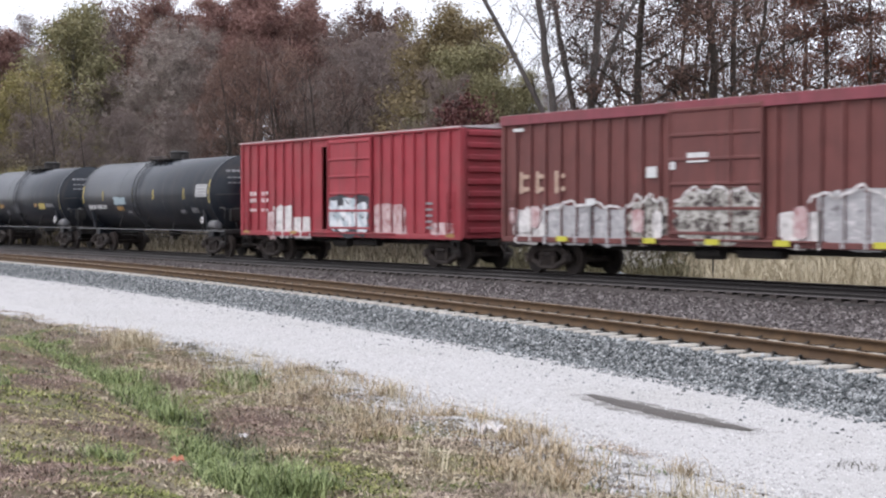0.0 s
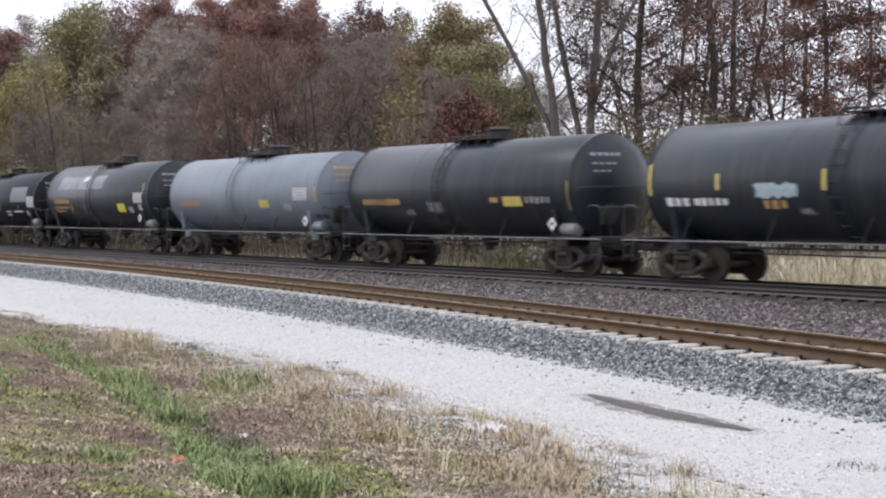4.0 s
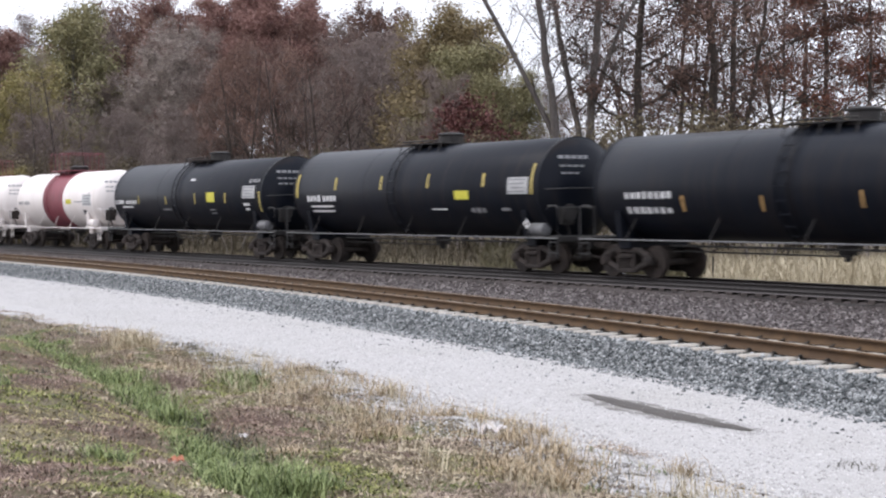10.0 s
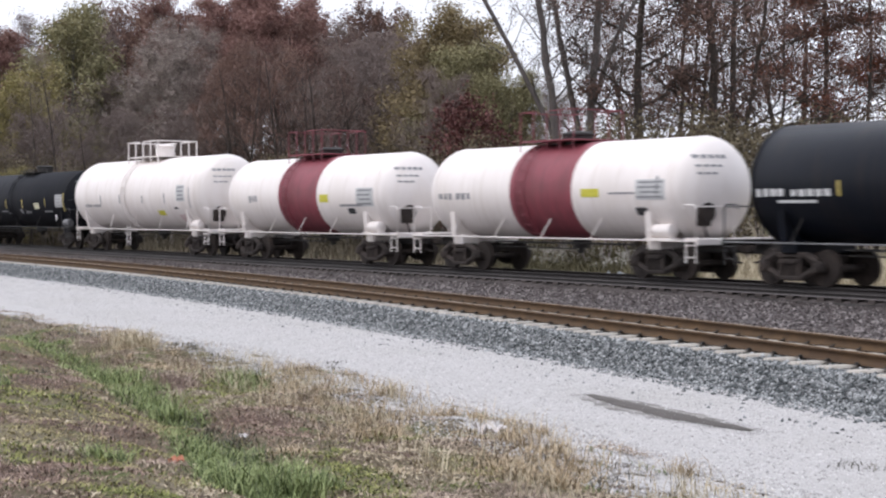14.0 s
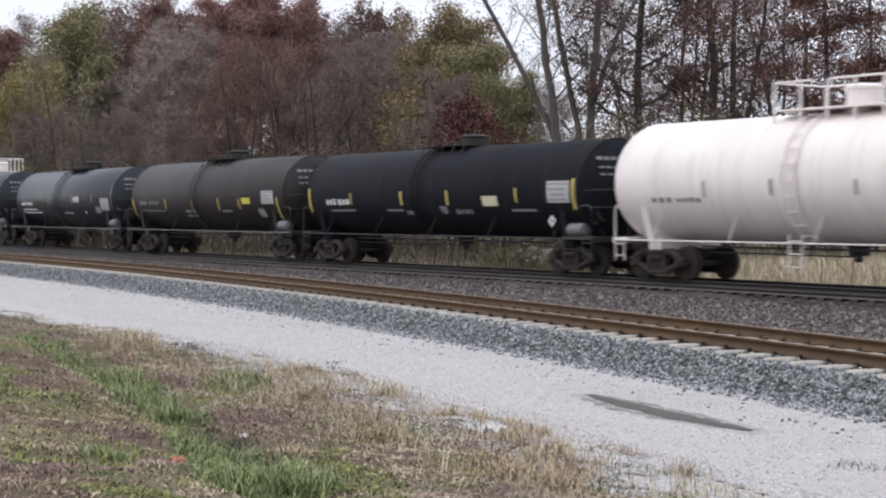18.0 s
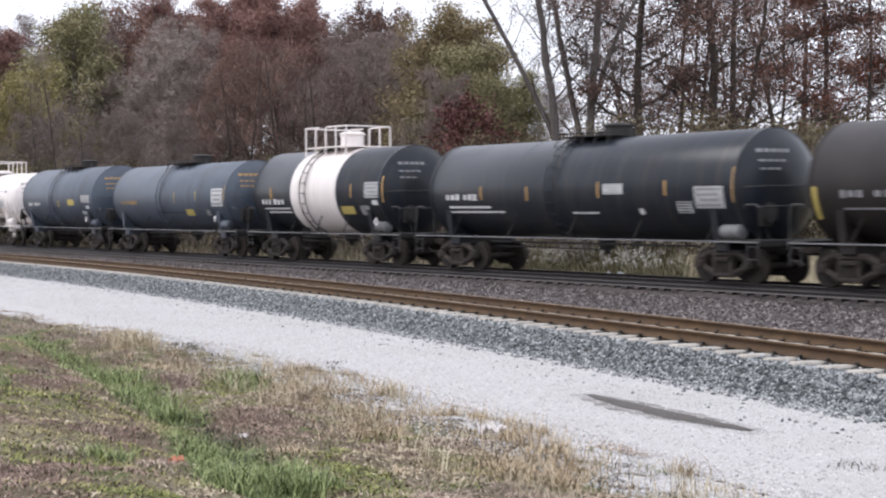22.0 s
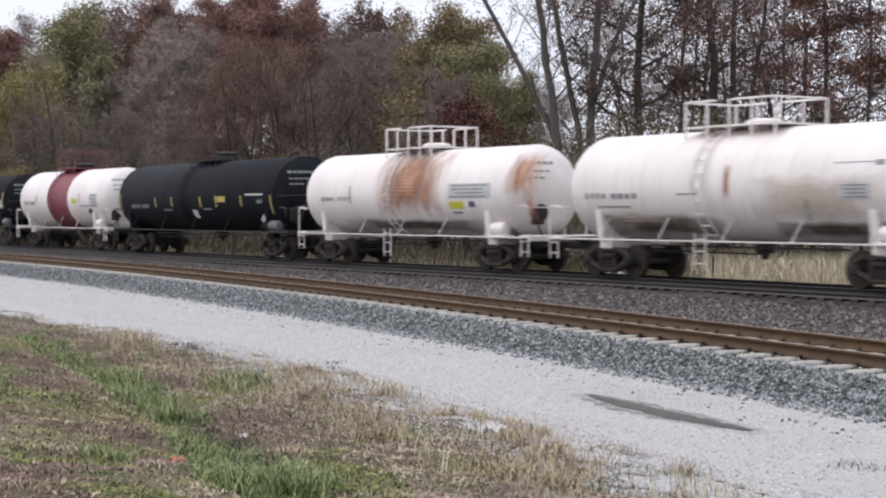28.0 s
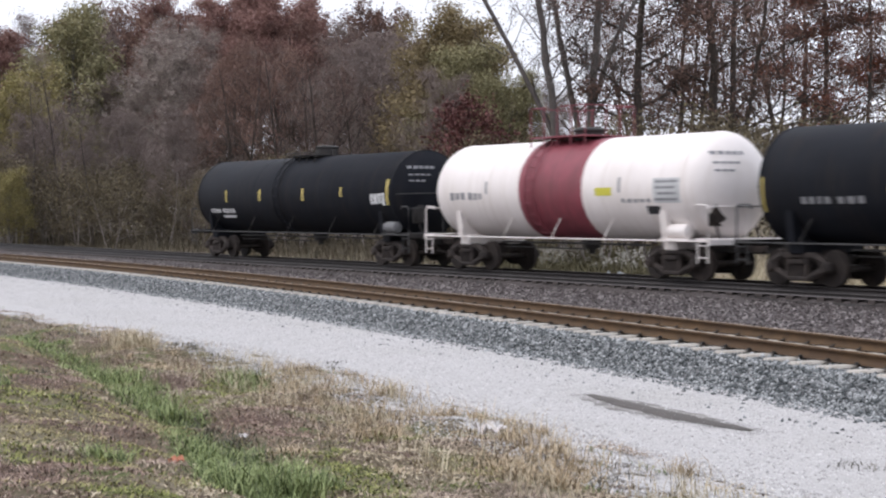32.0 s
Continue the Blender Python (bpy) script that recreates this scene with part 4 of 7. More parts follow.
    part("door_bar", Geo().pipe([(dx + dw * 0.18, -hw - 0.13, zs + 0.2), (dx + dw * 0.18, -hw - 0.13, ze - 0.2)], 0.022, 6), body, d)
    part("door_track", Geo().box((dx, -hw - 0.09, zs + 0.1), (dw * 2.0, 0.1, 0.06), 0.01), body, car)
    # underframe
    g = Geo()
    g.box((0, 0, 0.88), (length - 0.6, 0.45, 0.26), 0.02)
    for i in range(7):
        g.box((-half + 1.2 + (length - 2.4) * i / 6, 0, 0.96), (0.12, 2.7, 0.12))
    part("underframe", g, M_SOOT, car)
    part("brake_gear", Geo().box((half * 0.1, -0.7, 0.78), (1.6, 0.35, 0.25), 0.05).turn([(-1.4, 0.16), (-0.4, 0.16)], "x", (0.0, -0.75, 0.75), 14), M_SOOT, car)
    for s in (-1, 1):
        truck(car, s * (half - 1.75))
        ladder(car, s * (half - 0.35), 0.45, zs, -hw - 0.05, M_SOOT, "step", 0.36)
    couplers(car, -half - el, half + er)
    CARS.append((car, mid))
    return car


ROOF_RED = mat("weathered_red_roof", (0.42, 0.34, 0.34), (0.6, 0.55, 0.55), 2.5, 0.6, stain=(0.36, 0.22, 0.22), stain_scale=0.8)

tail = box_car(118.41, 15.63, 4.72, 'red', -1.33, 1.72, 0.6, 1.1, 1.1, 'faded red boxcar with a part-open door and graffiti', 22, ROOF_RED)
lead = box_car(137.75, 18.65, 4.9, 'boxbrown', -1.75, 1.75, 0.0, 1.1, 1.1, 'rust-brown boxcar with silver graffiti along its side', 26, ROOF_RED)
tank_car('A', 100.64, 14.60, 4.26, 'charcoal', 1.74, 1.56, 'dusty black tank car with faded yellow strips and graffiti')
decal('A', 'yellow', -7.22, 2.73, 0.14, 0.84)
decal('A', 'yellow', -4.62, 2.64, 0.12, 0.43)
decal('A', 'yellow', -1.0, 2.64, 0.12, 0.51)
decal('A', 'yellow', 1.39, 2.65, 0.12, 0.44)
decal('A', 'yellow', 4.7, 2.66, 0.09, 0.47)
decal('A', 'white', -6.16, 2.13, 0.93, 0.23)
decal('A', 'white', -4.92, 2.13, 1.28, 0.22)
decal('A', 'paleblue', -2.6, 2.41, 1.4, 0.33)
decal('A', 'orange', -2.67, 2.05, 0.87, 0.23)
decal('A', 'grey', -1.67, 1.88, 0.9, 0.31)
decal('A', 'grey', 4.32, 1.89, 1.06, 0.35)
decal('A', 'grey', 5.61, 1.96, 0.66, 0.26)
decal('A', 'panel', 6.46, 2.78, 1.12, 0.53)
decal('A', 'yellow', 7.24, 2.73, 0.14, 0.96)
decal('A', 'diamond', 6.36, 1.53, 0.32, 0.35)
tank_car('B', 83.63, 12.48, 4.21, 'charcoal', 1.20, 1.74, 'weathered dark grey tank car with orange lettering bars')
decal('B', 'orange', -4.14, 2.21, 2.43, 0.22)
decal('B', 'grey', -0.81, 2.02, 1.77, 0.7)
decal('B', 'grey', -2.49, 1.87, 1.03, 0.41)
decal('B', 'yellow', 3.44, 2.19, 0.96, 0.3)
decal('B', 'orange', 2.5, 2.24, 0.43, 0.15)
decal('B', 'grey', 4.69, 2.23, 1.32, 0.22)
decal('B', 'diamond', 5.4, 1.51, 0.42, 0.37)
decal('B', 'yellow', 6.21, 2.35, 0.09, 0.85)
tank_car('C', 68.45, 13.08, 4.16, 'grey', 1.25, 1.20, 'pale grey tank car with an orange marking and ladder')
decal('C', 'orange', -4.6, 2.22, 1.93, 0.21)
decal('C', 'yellow', 2.24, 2.19, 0.83, 0.3)
decal('C', 'panel', 5.24, 2.55, 1.09, 0.47)
decal('C', 'card', 4.11, 2.05, 0.55, 0.24)
decal('C', 'diamond', 5.6, 1.54, 0.43, 0.36)
decal('C', 'orange', 6.4, 2.53, 0.10, 0.56)
decal('C', 'black', 6.6, 1.71, 1.03, 0.15)
tank_car('D', 52.83, 13.17, 4.25, 'charcoal', 1.21, 1.25, 'patchy black and silver tank car with orange markings')
decal('D', 'orange', -4.5, 2.41, 2.17, 0.23)
decal('D', 'orange', -4.57, 2.11, 2.02, 0.07)
decal('D', 'orange', -4.87, 1.93, 1.41, 0.07)
decal('D', 'white', -1.44, 3.51, 0.75, 0.28)
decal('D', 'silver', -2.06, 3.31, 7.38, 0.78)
decal('D', 'panel', 5.44, 2.53, 0.99, 0.47)
decal('D', 'panel', 5.6, 2.1, 0.38, 0.27)
decal('D', 'yellow', 6.11, 2.96, 0.07, 0.51)
decal('D', 'lime', 3.33, 2.08, 0.93, 0.39)
decal('D', 'card', 4.46, 1.99, 0.49, 0.27)
decal('D', 'diamond', 5.54, 1.61, 0.43, 0.35)
decal('D', 'orange', -3.19, 2.05, 0.11, 0.53)
decal('D', 'orange', -1.46, 2.03, 0.10, 0.48)
tank_car('E', 36.01, 15.63, 4.05, 'black', 1.31, 1.21, 'black tank car with a repainted grey patch')
decal('E', 'white', -5.6, 2.32, 1.97, 0.21)
decal('E', 'white', -5.63, 1.91, 1.9, 0.19)
decal('E', 'slate', 5.12, 2.84, 2.73, 0.8)
decal('E', 'panel', 7.09, 2.43, 1.11, 0.58)
decal('E', 'orange', -4.24, 2.09, 0.12, 0.42)
decal('E', 'orange', -1.34, 2.08, 0.08, 0.4)
decal('E', 'orange', 1.9, 2.17, 0.09, 0.41)
decal('E', 'orange', 5.02, 2.12, 0.06, 0.31)
decal('E', 'orange', 7.73, 1.96, 0.07, 0.73)
decal('E', 'white', 3.14, 1.9, 0.84, 0.06)
decal('E', 'white', 3.12, 1.74, 0.79, 0.07)
decal('E', 'white', 4.86, 1.92, 1.5, 0.08)
decal('E', 'card', 6.39, 1.83, 0.43, 0.27)
tank_car('F', 18.06, 15.05, 4.16, 'black', 1.41, 1.31, 'clean black tank car with yellow reflective strips')
decal('F', 'yellow', -7.31, 2.84, 0.15, 0.86)
decal('F', 'yellow', -4.48, 2.88, 0.12, 0.44)
decal('F', 'yellow', -1.37, 2.86, 0.10, 0.47)
decal('F', 'yellow', 1.56, 2.89, 0.09, 0.46)
decal('F', 'yellow', 4.73, 2.87, 0.12, 0.43)
decal('F', 'yellow', 7.24, 2.87, 0.10, 0.92)
decal('F', 'white', -6.09, 2.37, 1.02, 0.24)
decal('F', 'white', -4.94, 2.36, 1.02, 0.23)
decal('F', 'white', -5.56, 2.08, 1.61, 0.07)
decal('F', 'white', -5.56, 1.91, 1.61, 0.07)
decal('F', 'lime', 3.53, 2.41, 0.8, 0.28)
decal('F', 'panel', 6.54, 2.67, 1.04, 0.51)
decal('F', 'white', 2.13, 1.96, 0.9, 0.05)
decal('F', 'grey', 4.33, 1.92, 0.88, 0.16)
decal('F', 'grey', 5.8, 1.95, 0.45, 0.09)
decal('F', 'diamond', 6.95, 1.51, 0.32, 0.3)
tank_car('G', 0.18, 15.09, 4.09, 'black', 1.64, 1.41, 'black tank car with a bright yellow placard')
decal('G', 'white', -6.97, 2.34, 0.99, 0.2)
decal('G', 'white', -5.63, 2.33, 1.35, 0.2)
decal('G', 'white', -6.09, 2.12, 1.27, 0.07)
decal('G', 'yellow', -4.73, 2.43, 0.09, 0.37)
decal('G', 'yellow', -1.7, 2.4, 0.09, 0.35)
decal('G', 'yellow', 1.34, 2.44, 0.09, 0.45)
decal('G', 'yellow', 4.29, 2.46, 0.09, 0.42)
decal('G', 'yellow', 7.37, 2.29, 0.10, 0.81)
decal('G', 'white', 0.91, 3.25, 0.46, 0.09)
decal('G', 'lime', 2.9, 2.49, 0.75, 0.4)
decal('G', 'panel', 6.42, 2.67, 1.09, 0.5)
decal('G', 'grey', 6.84, 3.11, 0.97, 0.17)
decal('G', 'white', 6.2, 2.18, 0.55, 0.1)
decal('G', 'white', 6.2, 1.99, 0.33, 0.09)
decal('G', 'grey', -1.68, 2.0, 0.89, 0.07)
decal('G', 'grey', 2.96, 1.97, 0.5, 0.05)
decal('G', 'grey', 2.96, 1.83, 0.5, 0.05)
tank_car('H', -16.24, 11.18, 3.96, 'white', 1.88, 1.64, 'white tank car with a maroon middle band', band=(-1.5, 1.52, 'maroon'), deck='maroon', trim=PAINT['white'], rail_paint=PAINT['white'], depth=0.95, deck_at=-0.3)
decal('H', 'dark', -4.98, 2.37, 0.79, 0.22)
decal('H', 'dark', -3.99, 2.37, 0.86, 0.21)
decal('H', 'lime', 2.37, 2.41, 0.81, 0.24)
decal('H', 'dark', 3.74, 2.39, 1.13, 0.05)
decal('H', 'pale', 4.97, 2.48, 1.24, 0.56)
decal('H', 'black', 4.5, 1.88, 0.47, 0.22)
decal('H', 'dark', 5.23, 2.56, 0.09, 0.58)
tank_car('I', -31.25, 11.30, 3.99, 'white', 1.67, 1.88, 'white tank car with a maroon middle band and rails', band=(-1.5, 1.52, 'maroon'), deck='maroon', trim=PAINT['white'], rail_paint=PAINT['white'], depth=0.95, deck_at=-0.3)
decal('I', 'lime', 2.05, 2.37, 0.63, 0.29)
decal('I', 'dark', 3.97, 2.11, 1.58, 0.08)
decal('I', 'pale', 4.95, 2.4, 1.15, 0.65)
decal('I', 'black', 3.92, 1.91, 0.52, 0.2)
decal('I', 'dark', -3.64, 2.39, 0.74, 0.29)
tank_car('J', -47.13, 13.76, 4.36, 'white', 1.03, 1.67, 'large white tank car with a railed top platform', deck='white', deck_half=1.75, trim=PAINT['white'], rail_paint=PAINT['white'], depth=0.95, rail_top=0.7)
decal('J', 'dark', -5.26, 2.19, 0.88, 0.14)
decal('J', 'dark', -4.21, 2.18, 0.98, 0.14)
decal('J', 'lime', 3.29, 1.84, 0.77, 0.22)
decal('J', 'pale', 5.7, 2.69, 0.83, 0.7)
decal('J', 'dark', -3.58, 2.46, 0.09, 0.45)
decal('J', 'dark', -1.2, 2.48, 0.11, 0.41)
decal('J', 'dark', 1.51, 2.44, 0.1, 0.36)
decal('J', 'dark', 3.98, 2.49, 0.09, 0.44)
decal('J', 'dark', 6.59, 2.48, 0.08, 0.89)
decal('J', 'black', 5.07, 2.05, 0.34, 0.09)
decal('J', 'pink', 5.57, 1.6, 1.02, 0.34)
tank_car('K', -64.06, 15.99, 4.04, 'matt', 1.00, 1.03, 'long black tank car with wide yellow strips')
decal('K', 'yellow', -7.84, 2.3, 0.15, 0.85)
decal('K', 'yellow', -4.85, 2.35, 0.09, 0.41)
decal('K', 'yellow', -1.54, 2.33, 0.14, 0.46)
decal('K', 'yellow', 1.24, 2.33, 0.14, 0.47)
decal('K', 'yellow', 4.98, 2.38, 0.09, 0.44)
decal('K', 'yellow', 7.78, 2.39, 0.14, 0.91)
decal('K', 'white', -6.26, 2.23, 0.72, 0.24)
decal('K', 'white', -5.39, 2.23, 0.83, 0.23)
decal('K', 'grey', -5.54, 1.93, 1.76, 0.07)
decal('K', 'grey', -2.05, 1.93, 1.0, 0.07)
decal('K', 'grey', 2.11, 1.88, 0.98, 0.16)
decal('K', 'grey', 5.3, 1.92, 1.23, 0.08)
decal('K', 'cream', 3.6, 2.21, 0.81, 0.31)
decal('K', 'panel', 7.07, 2.46, 1.06, 0.64)
decal('K', 'diamond', 6.83, 1.6, 0.36, 0.29)
decal('K', 'grey', -1.14, 1.85, 0.83, 0.29)
decal('K', 'grey', 0.92, 1.94, 0.89, 0.54)
tank_car('L', -81.43, 14.74, 4.09, 'brown', 1.28, 1.00, 'sooty brown tank car with yellow strips')
decal('L', 'yellow', -7.23, 2.08, 0.15, 0.79)
decal('L', 'yellow', -3.65, 2.23, 0.11, 0.46)
decal('L', 'yellow', -0.93, 2.2, 0.12, 0.48)
decal('L', 'yellow', 1.72, 2.21, 0.11, 0.49)
decal('L', 'yellow', 3.63, 2.2, 0.12, 0.41)
decal('L', 'yellow', 6.94, 2.02, 0.12, 0.85)
decal('L', 'lime', 4.27, 2.32, 0.74, 0.24)
decal('L', 'grey', -6.1, 2.29, 0.77, 0.2)
decal('L', 'grey', -4.88, 2.29, 1.12, 0.19)
decal('L', 'grey', -5.08, 1.94, 2.59, 0.05)
decal('L', 'panel', 6.15, 2.45, 0.99, 0.51)
decal('L', 'grey', -1.13, 1.91, 1.13, 0.1)
decal('L', 'grey', -1.16, 1.72, 1.08, 0.09)
decal('L', 'grey', 2.39, 1.92, 0.87, 0.08)
decal('L', 'card', 5.47, 1.85, 0.51, 0.32)
tank_car('M', -98.35, 13.97, 4.07, 'charcoal', 1.58, 1.28, 'dark grey tank car with orange strips')
decal('M', 'white', -5.75, 2.34, 0.83, 0.2)
decal('M', 'white', -4.78, 2.33, 0.77, 0.2)
decal('M', 'white', -4.88, 2.02, 2.28, 0.07)
decal('M', 'white', -4.56, 1.87, 2.92, 0.06)
decal('M', 'orange', -4.17, 2.46, 0.09, 0.42)
decal('M', 'orange', -1.8, 2.42, 0.09, 0.44)
decal('M', 'orange', 1.55, 2.49, 0.09, 0.45)
decal('M', 'orange', 4.37, 2.52, 0.09, 0.41)
decal('M', 'orange', 6.93, 2.57, 0.07, 0.91)
decal('M', 'pale', 2.2, 2.51, 0.84, 0.29)
decal('M', 'panel', 6.04, 2.25, 1.09, 0.58)
decal('M', 'card', 5.05, 1.99, 0.57, 0.31)
decal('M', 'white', 0.84, 1.84, 1.19, 0.05)
decal('M', 'white', 3.3, 1.88, 0.18, 0.16)
tank_car('N', -113.20, 9.40, 4.22, 'charcoal', 1.42, 1.58, 'short dark tank car with a white middle band and white platform', band=(-1.7, 1.7, 'white'), deck='white', trim=M_SOOT, deck_at=-0.1, rail_top=0.75, deck_half=1.5)
decal('N', 'white', -3.7, 2.26, 0.81, 0.22)
decal('N', 'white', -2.7, 2.26, 0.91, 0.21)
decal('N', 'white', -2.91, 2.01, 2.06, 0.05)
decal('N', 'white', -2.82, 1.87, 1.9, 0.06)
decal('N', 'orange', -3.27, 2.58, 0.12, 0.49)
decal('N', 'orange', 2.8, 2.62, 0.09, 0.49)
decal('N', 'orange', 4.94, 2.66, 0.10, 0.91)
decal('N', 'yellow', 2.4, 1.94, 0.92, 0.28)
decal('N', 'panel', 4.24, 2.64, 1.01, 0.55)
decal('N', 'white', 4.37, 2.2, 0.37, 0.16)
decal('N', 'card', 3.6, 1.93, 0.58, 0.32)
decal('N', 'diamond', 4.41, 1.53, 0.29, 0.32)
tank_car('O', -126.76, 12.03, 4.02, 'slate', 1.35, 1.42, 'slate-blue tank car with a yellow placard')
decal('O', 'orange', -4.14, 2.31, 1.87, 0.16)
decal('O', 'yellow', 2.38, 1.86, 0.79, 0.26)
decal('O', 'black', 0.4, 1.86, 3.17, 0.05)
decal('O', 'pale', 5.24, 2.48, 1.06, 0.74)
decal('O', 'card', 4.17, 1.85, 0.38, 0.22)
decal('O', 'yellow', 0.93, 2.51, 0.06, 0.47)
decal('O', 'yellow', 3.15, 2.55, 0.06, 0.42)
decal('O', 'orange', 5.92, 2.64, 0.06, 0.64)
decal('O', 'diamond', 5.15, 1.6, 0.26, 0.29)
tank_car('P', -140.57, 10.20, 4.17, 'slate', 1.39, 1.35, 'short bluish tank car with brown soot stains')
decal('P', 'white', -3.91, 2.31, 0.8, 0.17)
decal('P', 'white', -2.89, 2.31, 0.9, 0.16)
decal('P', 'yellow', 2.14, 2.37, 0.88, 0.29)
decal('P', 'panel', 4.19, 2.53, 1.14, 0.37)
decal('P', 'white', 4.39, 2.12, 0.41, 0.15)
decal('P', 'white', 3.73, 1.85, 0.63, 0.19)
decal('P', 'diamond', 4.22, 1.53, 0.28, 0.32)
decal('P', 'yellow', 0.34, 2.32, 0.09, 0.3)
tank_car('Q', -154.27, 11.63, 4.07, 'white', 1.91, 1.39, 'dirty white tank car with a railed platform and ladder', deck='white', deck_half=1.65, trim=PAINT['white'], rail_paint=PAINT['white'], depth=0.95, deck_at=-0.2, rail_top=0.68, dome=False)
decal('Q', 'dark', -4.99, 2.32, 0.96, 0.17)
decal('Q', 'dark', -3.75, 2.31, 1.16, 0.17)
decal('Q', 'dark', -4.23, 2.01, 1.38, 0.05)
decal('Q', 'dark', -1.21, 2.34, 0.79, 0.04)
decal('Q', 'dark', 4.47, 3.04, 1.28, 0.02)
decal('Q', 'dark', 5.24, 3.02, 0.27, 0.13)
decal('Q', 'pale', 4.53, 2.36, 0.95, 0.38)
decal('Q', 'dark', 5.74, 2.21, 0.09, 0.8)
decal('Q', 'dark', 2.95, 1.92, 0.09, 0.54)
decal('Q', 'rust', 0.26, 2.61, 0.24, 0.96)
decal('Q', 'beige', 3.18, 2.2, 4.69, 1.27)
decal('Q', 'beige', -3.34, 1.66, 4.27, 0.45)
decal('Q', 'grime', -2.6, 1.48, 5.2, 0.6)
decal('Q', 'grime', 3.5, 1.42, 4.4, 0.45)
tank_car('R', -169.93, 12.08, 3.99, 'white', 1.43, 1.91, 'white tank car streaked with orange rust', deck='white', deck_half=1.4, trim=PAINT['white'], rail_paint=PAINT['white'], depth=0.95, rail_top=0.7, dome=False)
decal('R', 'dark', -4.63, 2.34, 1.03, 0.18)
decal('R', 'dark', -3.47, 2.34, 1.02, 0.18)
decal('R', 'rust', 0.78, 2.81, 4.62, 2.21)
decal('R', 'rust', 0.86, 2.99, 2.47, 2.12)
decal('R', 'rust', 0.51, 3.05, 0.94, 2.09)
decal('R', 'lime', 3.6, 2.09, 0.83, 0.24)
decal('R', 'dark', 3.55, 1.85, 0.57, 0.07)
decal('R', 'blue', 4.46, 2.12, 0.35, 0.18)
decal('R', 'pale', 4.37, 2.54, 2.39, 0.49)
decal('R', 'rust', 7.16, 3.06, 1.85, 1.41)
decal('R', 'rust', 7.02, 3.02, 1.02, 1.18)
decal('R', 'rust', 7.52, 2.04, 0.53, 1.06)
decal('R', 'dark', -3.07, 2.47, 0.1, 0.64)
decal('R', 'grime', 0.5, 1.42, 9.4, 0.45)
tank_car('S', -186.55, 15.45, 4.05, 'matt', 1.44, 1.43, 'long matt black tank car with yellow strips')
decal('S', 'yellow', -7.67, 2.3, 0.13, 0.86)
decal('S', 'yellow', -3.63, 2.31, 0.11, 0.39)
decal('S', 'yellow', -1.85, 2.31, 0.10, 0.43)
decal('S', 'yellow', 1.08, 2.29, 0.12, 0.43)
decal('S', 'yellow', 2.61, 2.32, 0.11, 0.48)
decal('S', 'yellow', 4.94, 2.32, 0.12, 0.41)
decal('S', 'yellow', 7.54, 2.18, 0.10, 0.73)
decal('S', 'yellow', 3.13, 2.4, 0.78, 0.23)
decal('S', 'grey', -5.93, 2.15, 1.0, 0.18)
decal('S', 'grey', -4.83, 2.15, 0.94, 0.18)
decal('S', 'grey', 6.6, 2.3, 1.11, 0.32)
decal('S', 'white', 6.14, 2.57, 1.52, 0.06)
decal('S', 'white', 0.37, 1.8, 0.46, 0.34)
decal('S', 'grey', -2.37, 1.98, 0.89, 0.07)
decal('S', 'grey', 1.71, 2.0, 0.9, 0.06)
decal('S', 'diamond', 7.0, 1.61, 0.31, 0.25)
tank_car('T', -202.87, 11.43, 4.06, 'white', 1.55, 1.44, 'white tank car with a maroon middle band beside the last car', band=(-1.5, 1.52, 'maroon'), deck='maroon', trim=PAINT['white'], rail_paint=PAINT['white'], depth=0.95, deck_at=-0.3)
decal('T', 'dark', -4.76, 2.37, 0.89, 0.25)
decal('T', 'dark', -3.78, 2.36, 0.8, 0.24)
decal('T', 'lime', 2.49, 2.44, 0.72, 0.23)
decal('T', 'dark', 3.85, 2.18, 1.32, 0.12)
decal('T', 'pale', 5.14, 2.45, 1.09, 0.67)
decal('T', 'black', 4.52, 1.92, 0.53, 0.22)
decal('T', 'dark', -3.18, 2.61, 0.09, 0.41)
decal('T', 'dark', 3.18, 2.62, 0.09, 0.43)
tank_car('U', -219.36, 15.35, 4.02, 'matt', 1.40, 1.55, 'black tank car at the end of the train')
decal('U', 'yellow', -5.05, 2.51, 0.15, 0.46)
decal('U', 'yellow', -2.09, 2.53, 0.17, 0.44)
decal('U', 'yellow', 1.42, 2.52, 0.16, 0.46)
decal('U', 'yellow', 4.28, 2.59, 0.14, 0.34)
decal('U', 'yellow', 7.45, 2.55, 0.16, 0.89)
decal('U', 'white', 6.8, 2.33, 1.01, 0.45)
decal('U', 'white', -6.22, 1.93, 0.98, 0.19)
decal('U', 'white', -5.03, 1.93, 1.1, 0.19)
decal('U', 'white', -5.16, 1.7, 1.16, 0.1)

# graffiti and markings on the boxcars
def tag(car, x, z, w, h, y, ink, label):
    """A patch of spray paint, broken up where the posts stand proud."""
    spray(car, x, z, w, h, y, ink, int(abs(x * 91 + z * 7)), label=label)


for x, z, w, h, ink, label in ((-4.35, 1.5, 1.7, 1.3, "tag_white", "white spray paint"), (-2.9, 1.28, 1.7, 0.85, "tag_white", "white spray paint"), (-5.3, 1.35, 0.8, 1.1, "tag_pink", "faded pink spray paint"),
                               (3.4, 1.62, 2.2, 1.15, "tag_pink", "faded pink spray paint"), (6.6, 1.3, 1.4, 0.5, "tag_pink", "faded paint smears")):
    tag(tail, x, z, w, h, -1.428, ink, label)
    for i in range(23):
        px = -7.815 + 15.63 * i / 22
        if abs(px - x) < w / 2 - 0.05 and not -1.45 < px < 1.85:
            part("graffiti", Geo().box((px, -1.4995, z), (0.1, 0.004, h * 0.95)), INK[ink], tail)
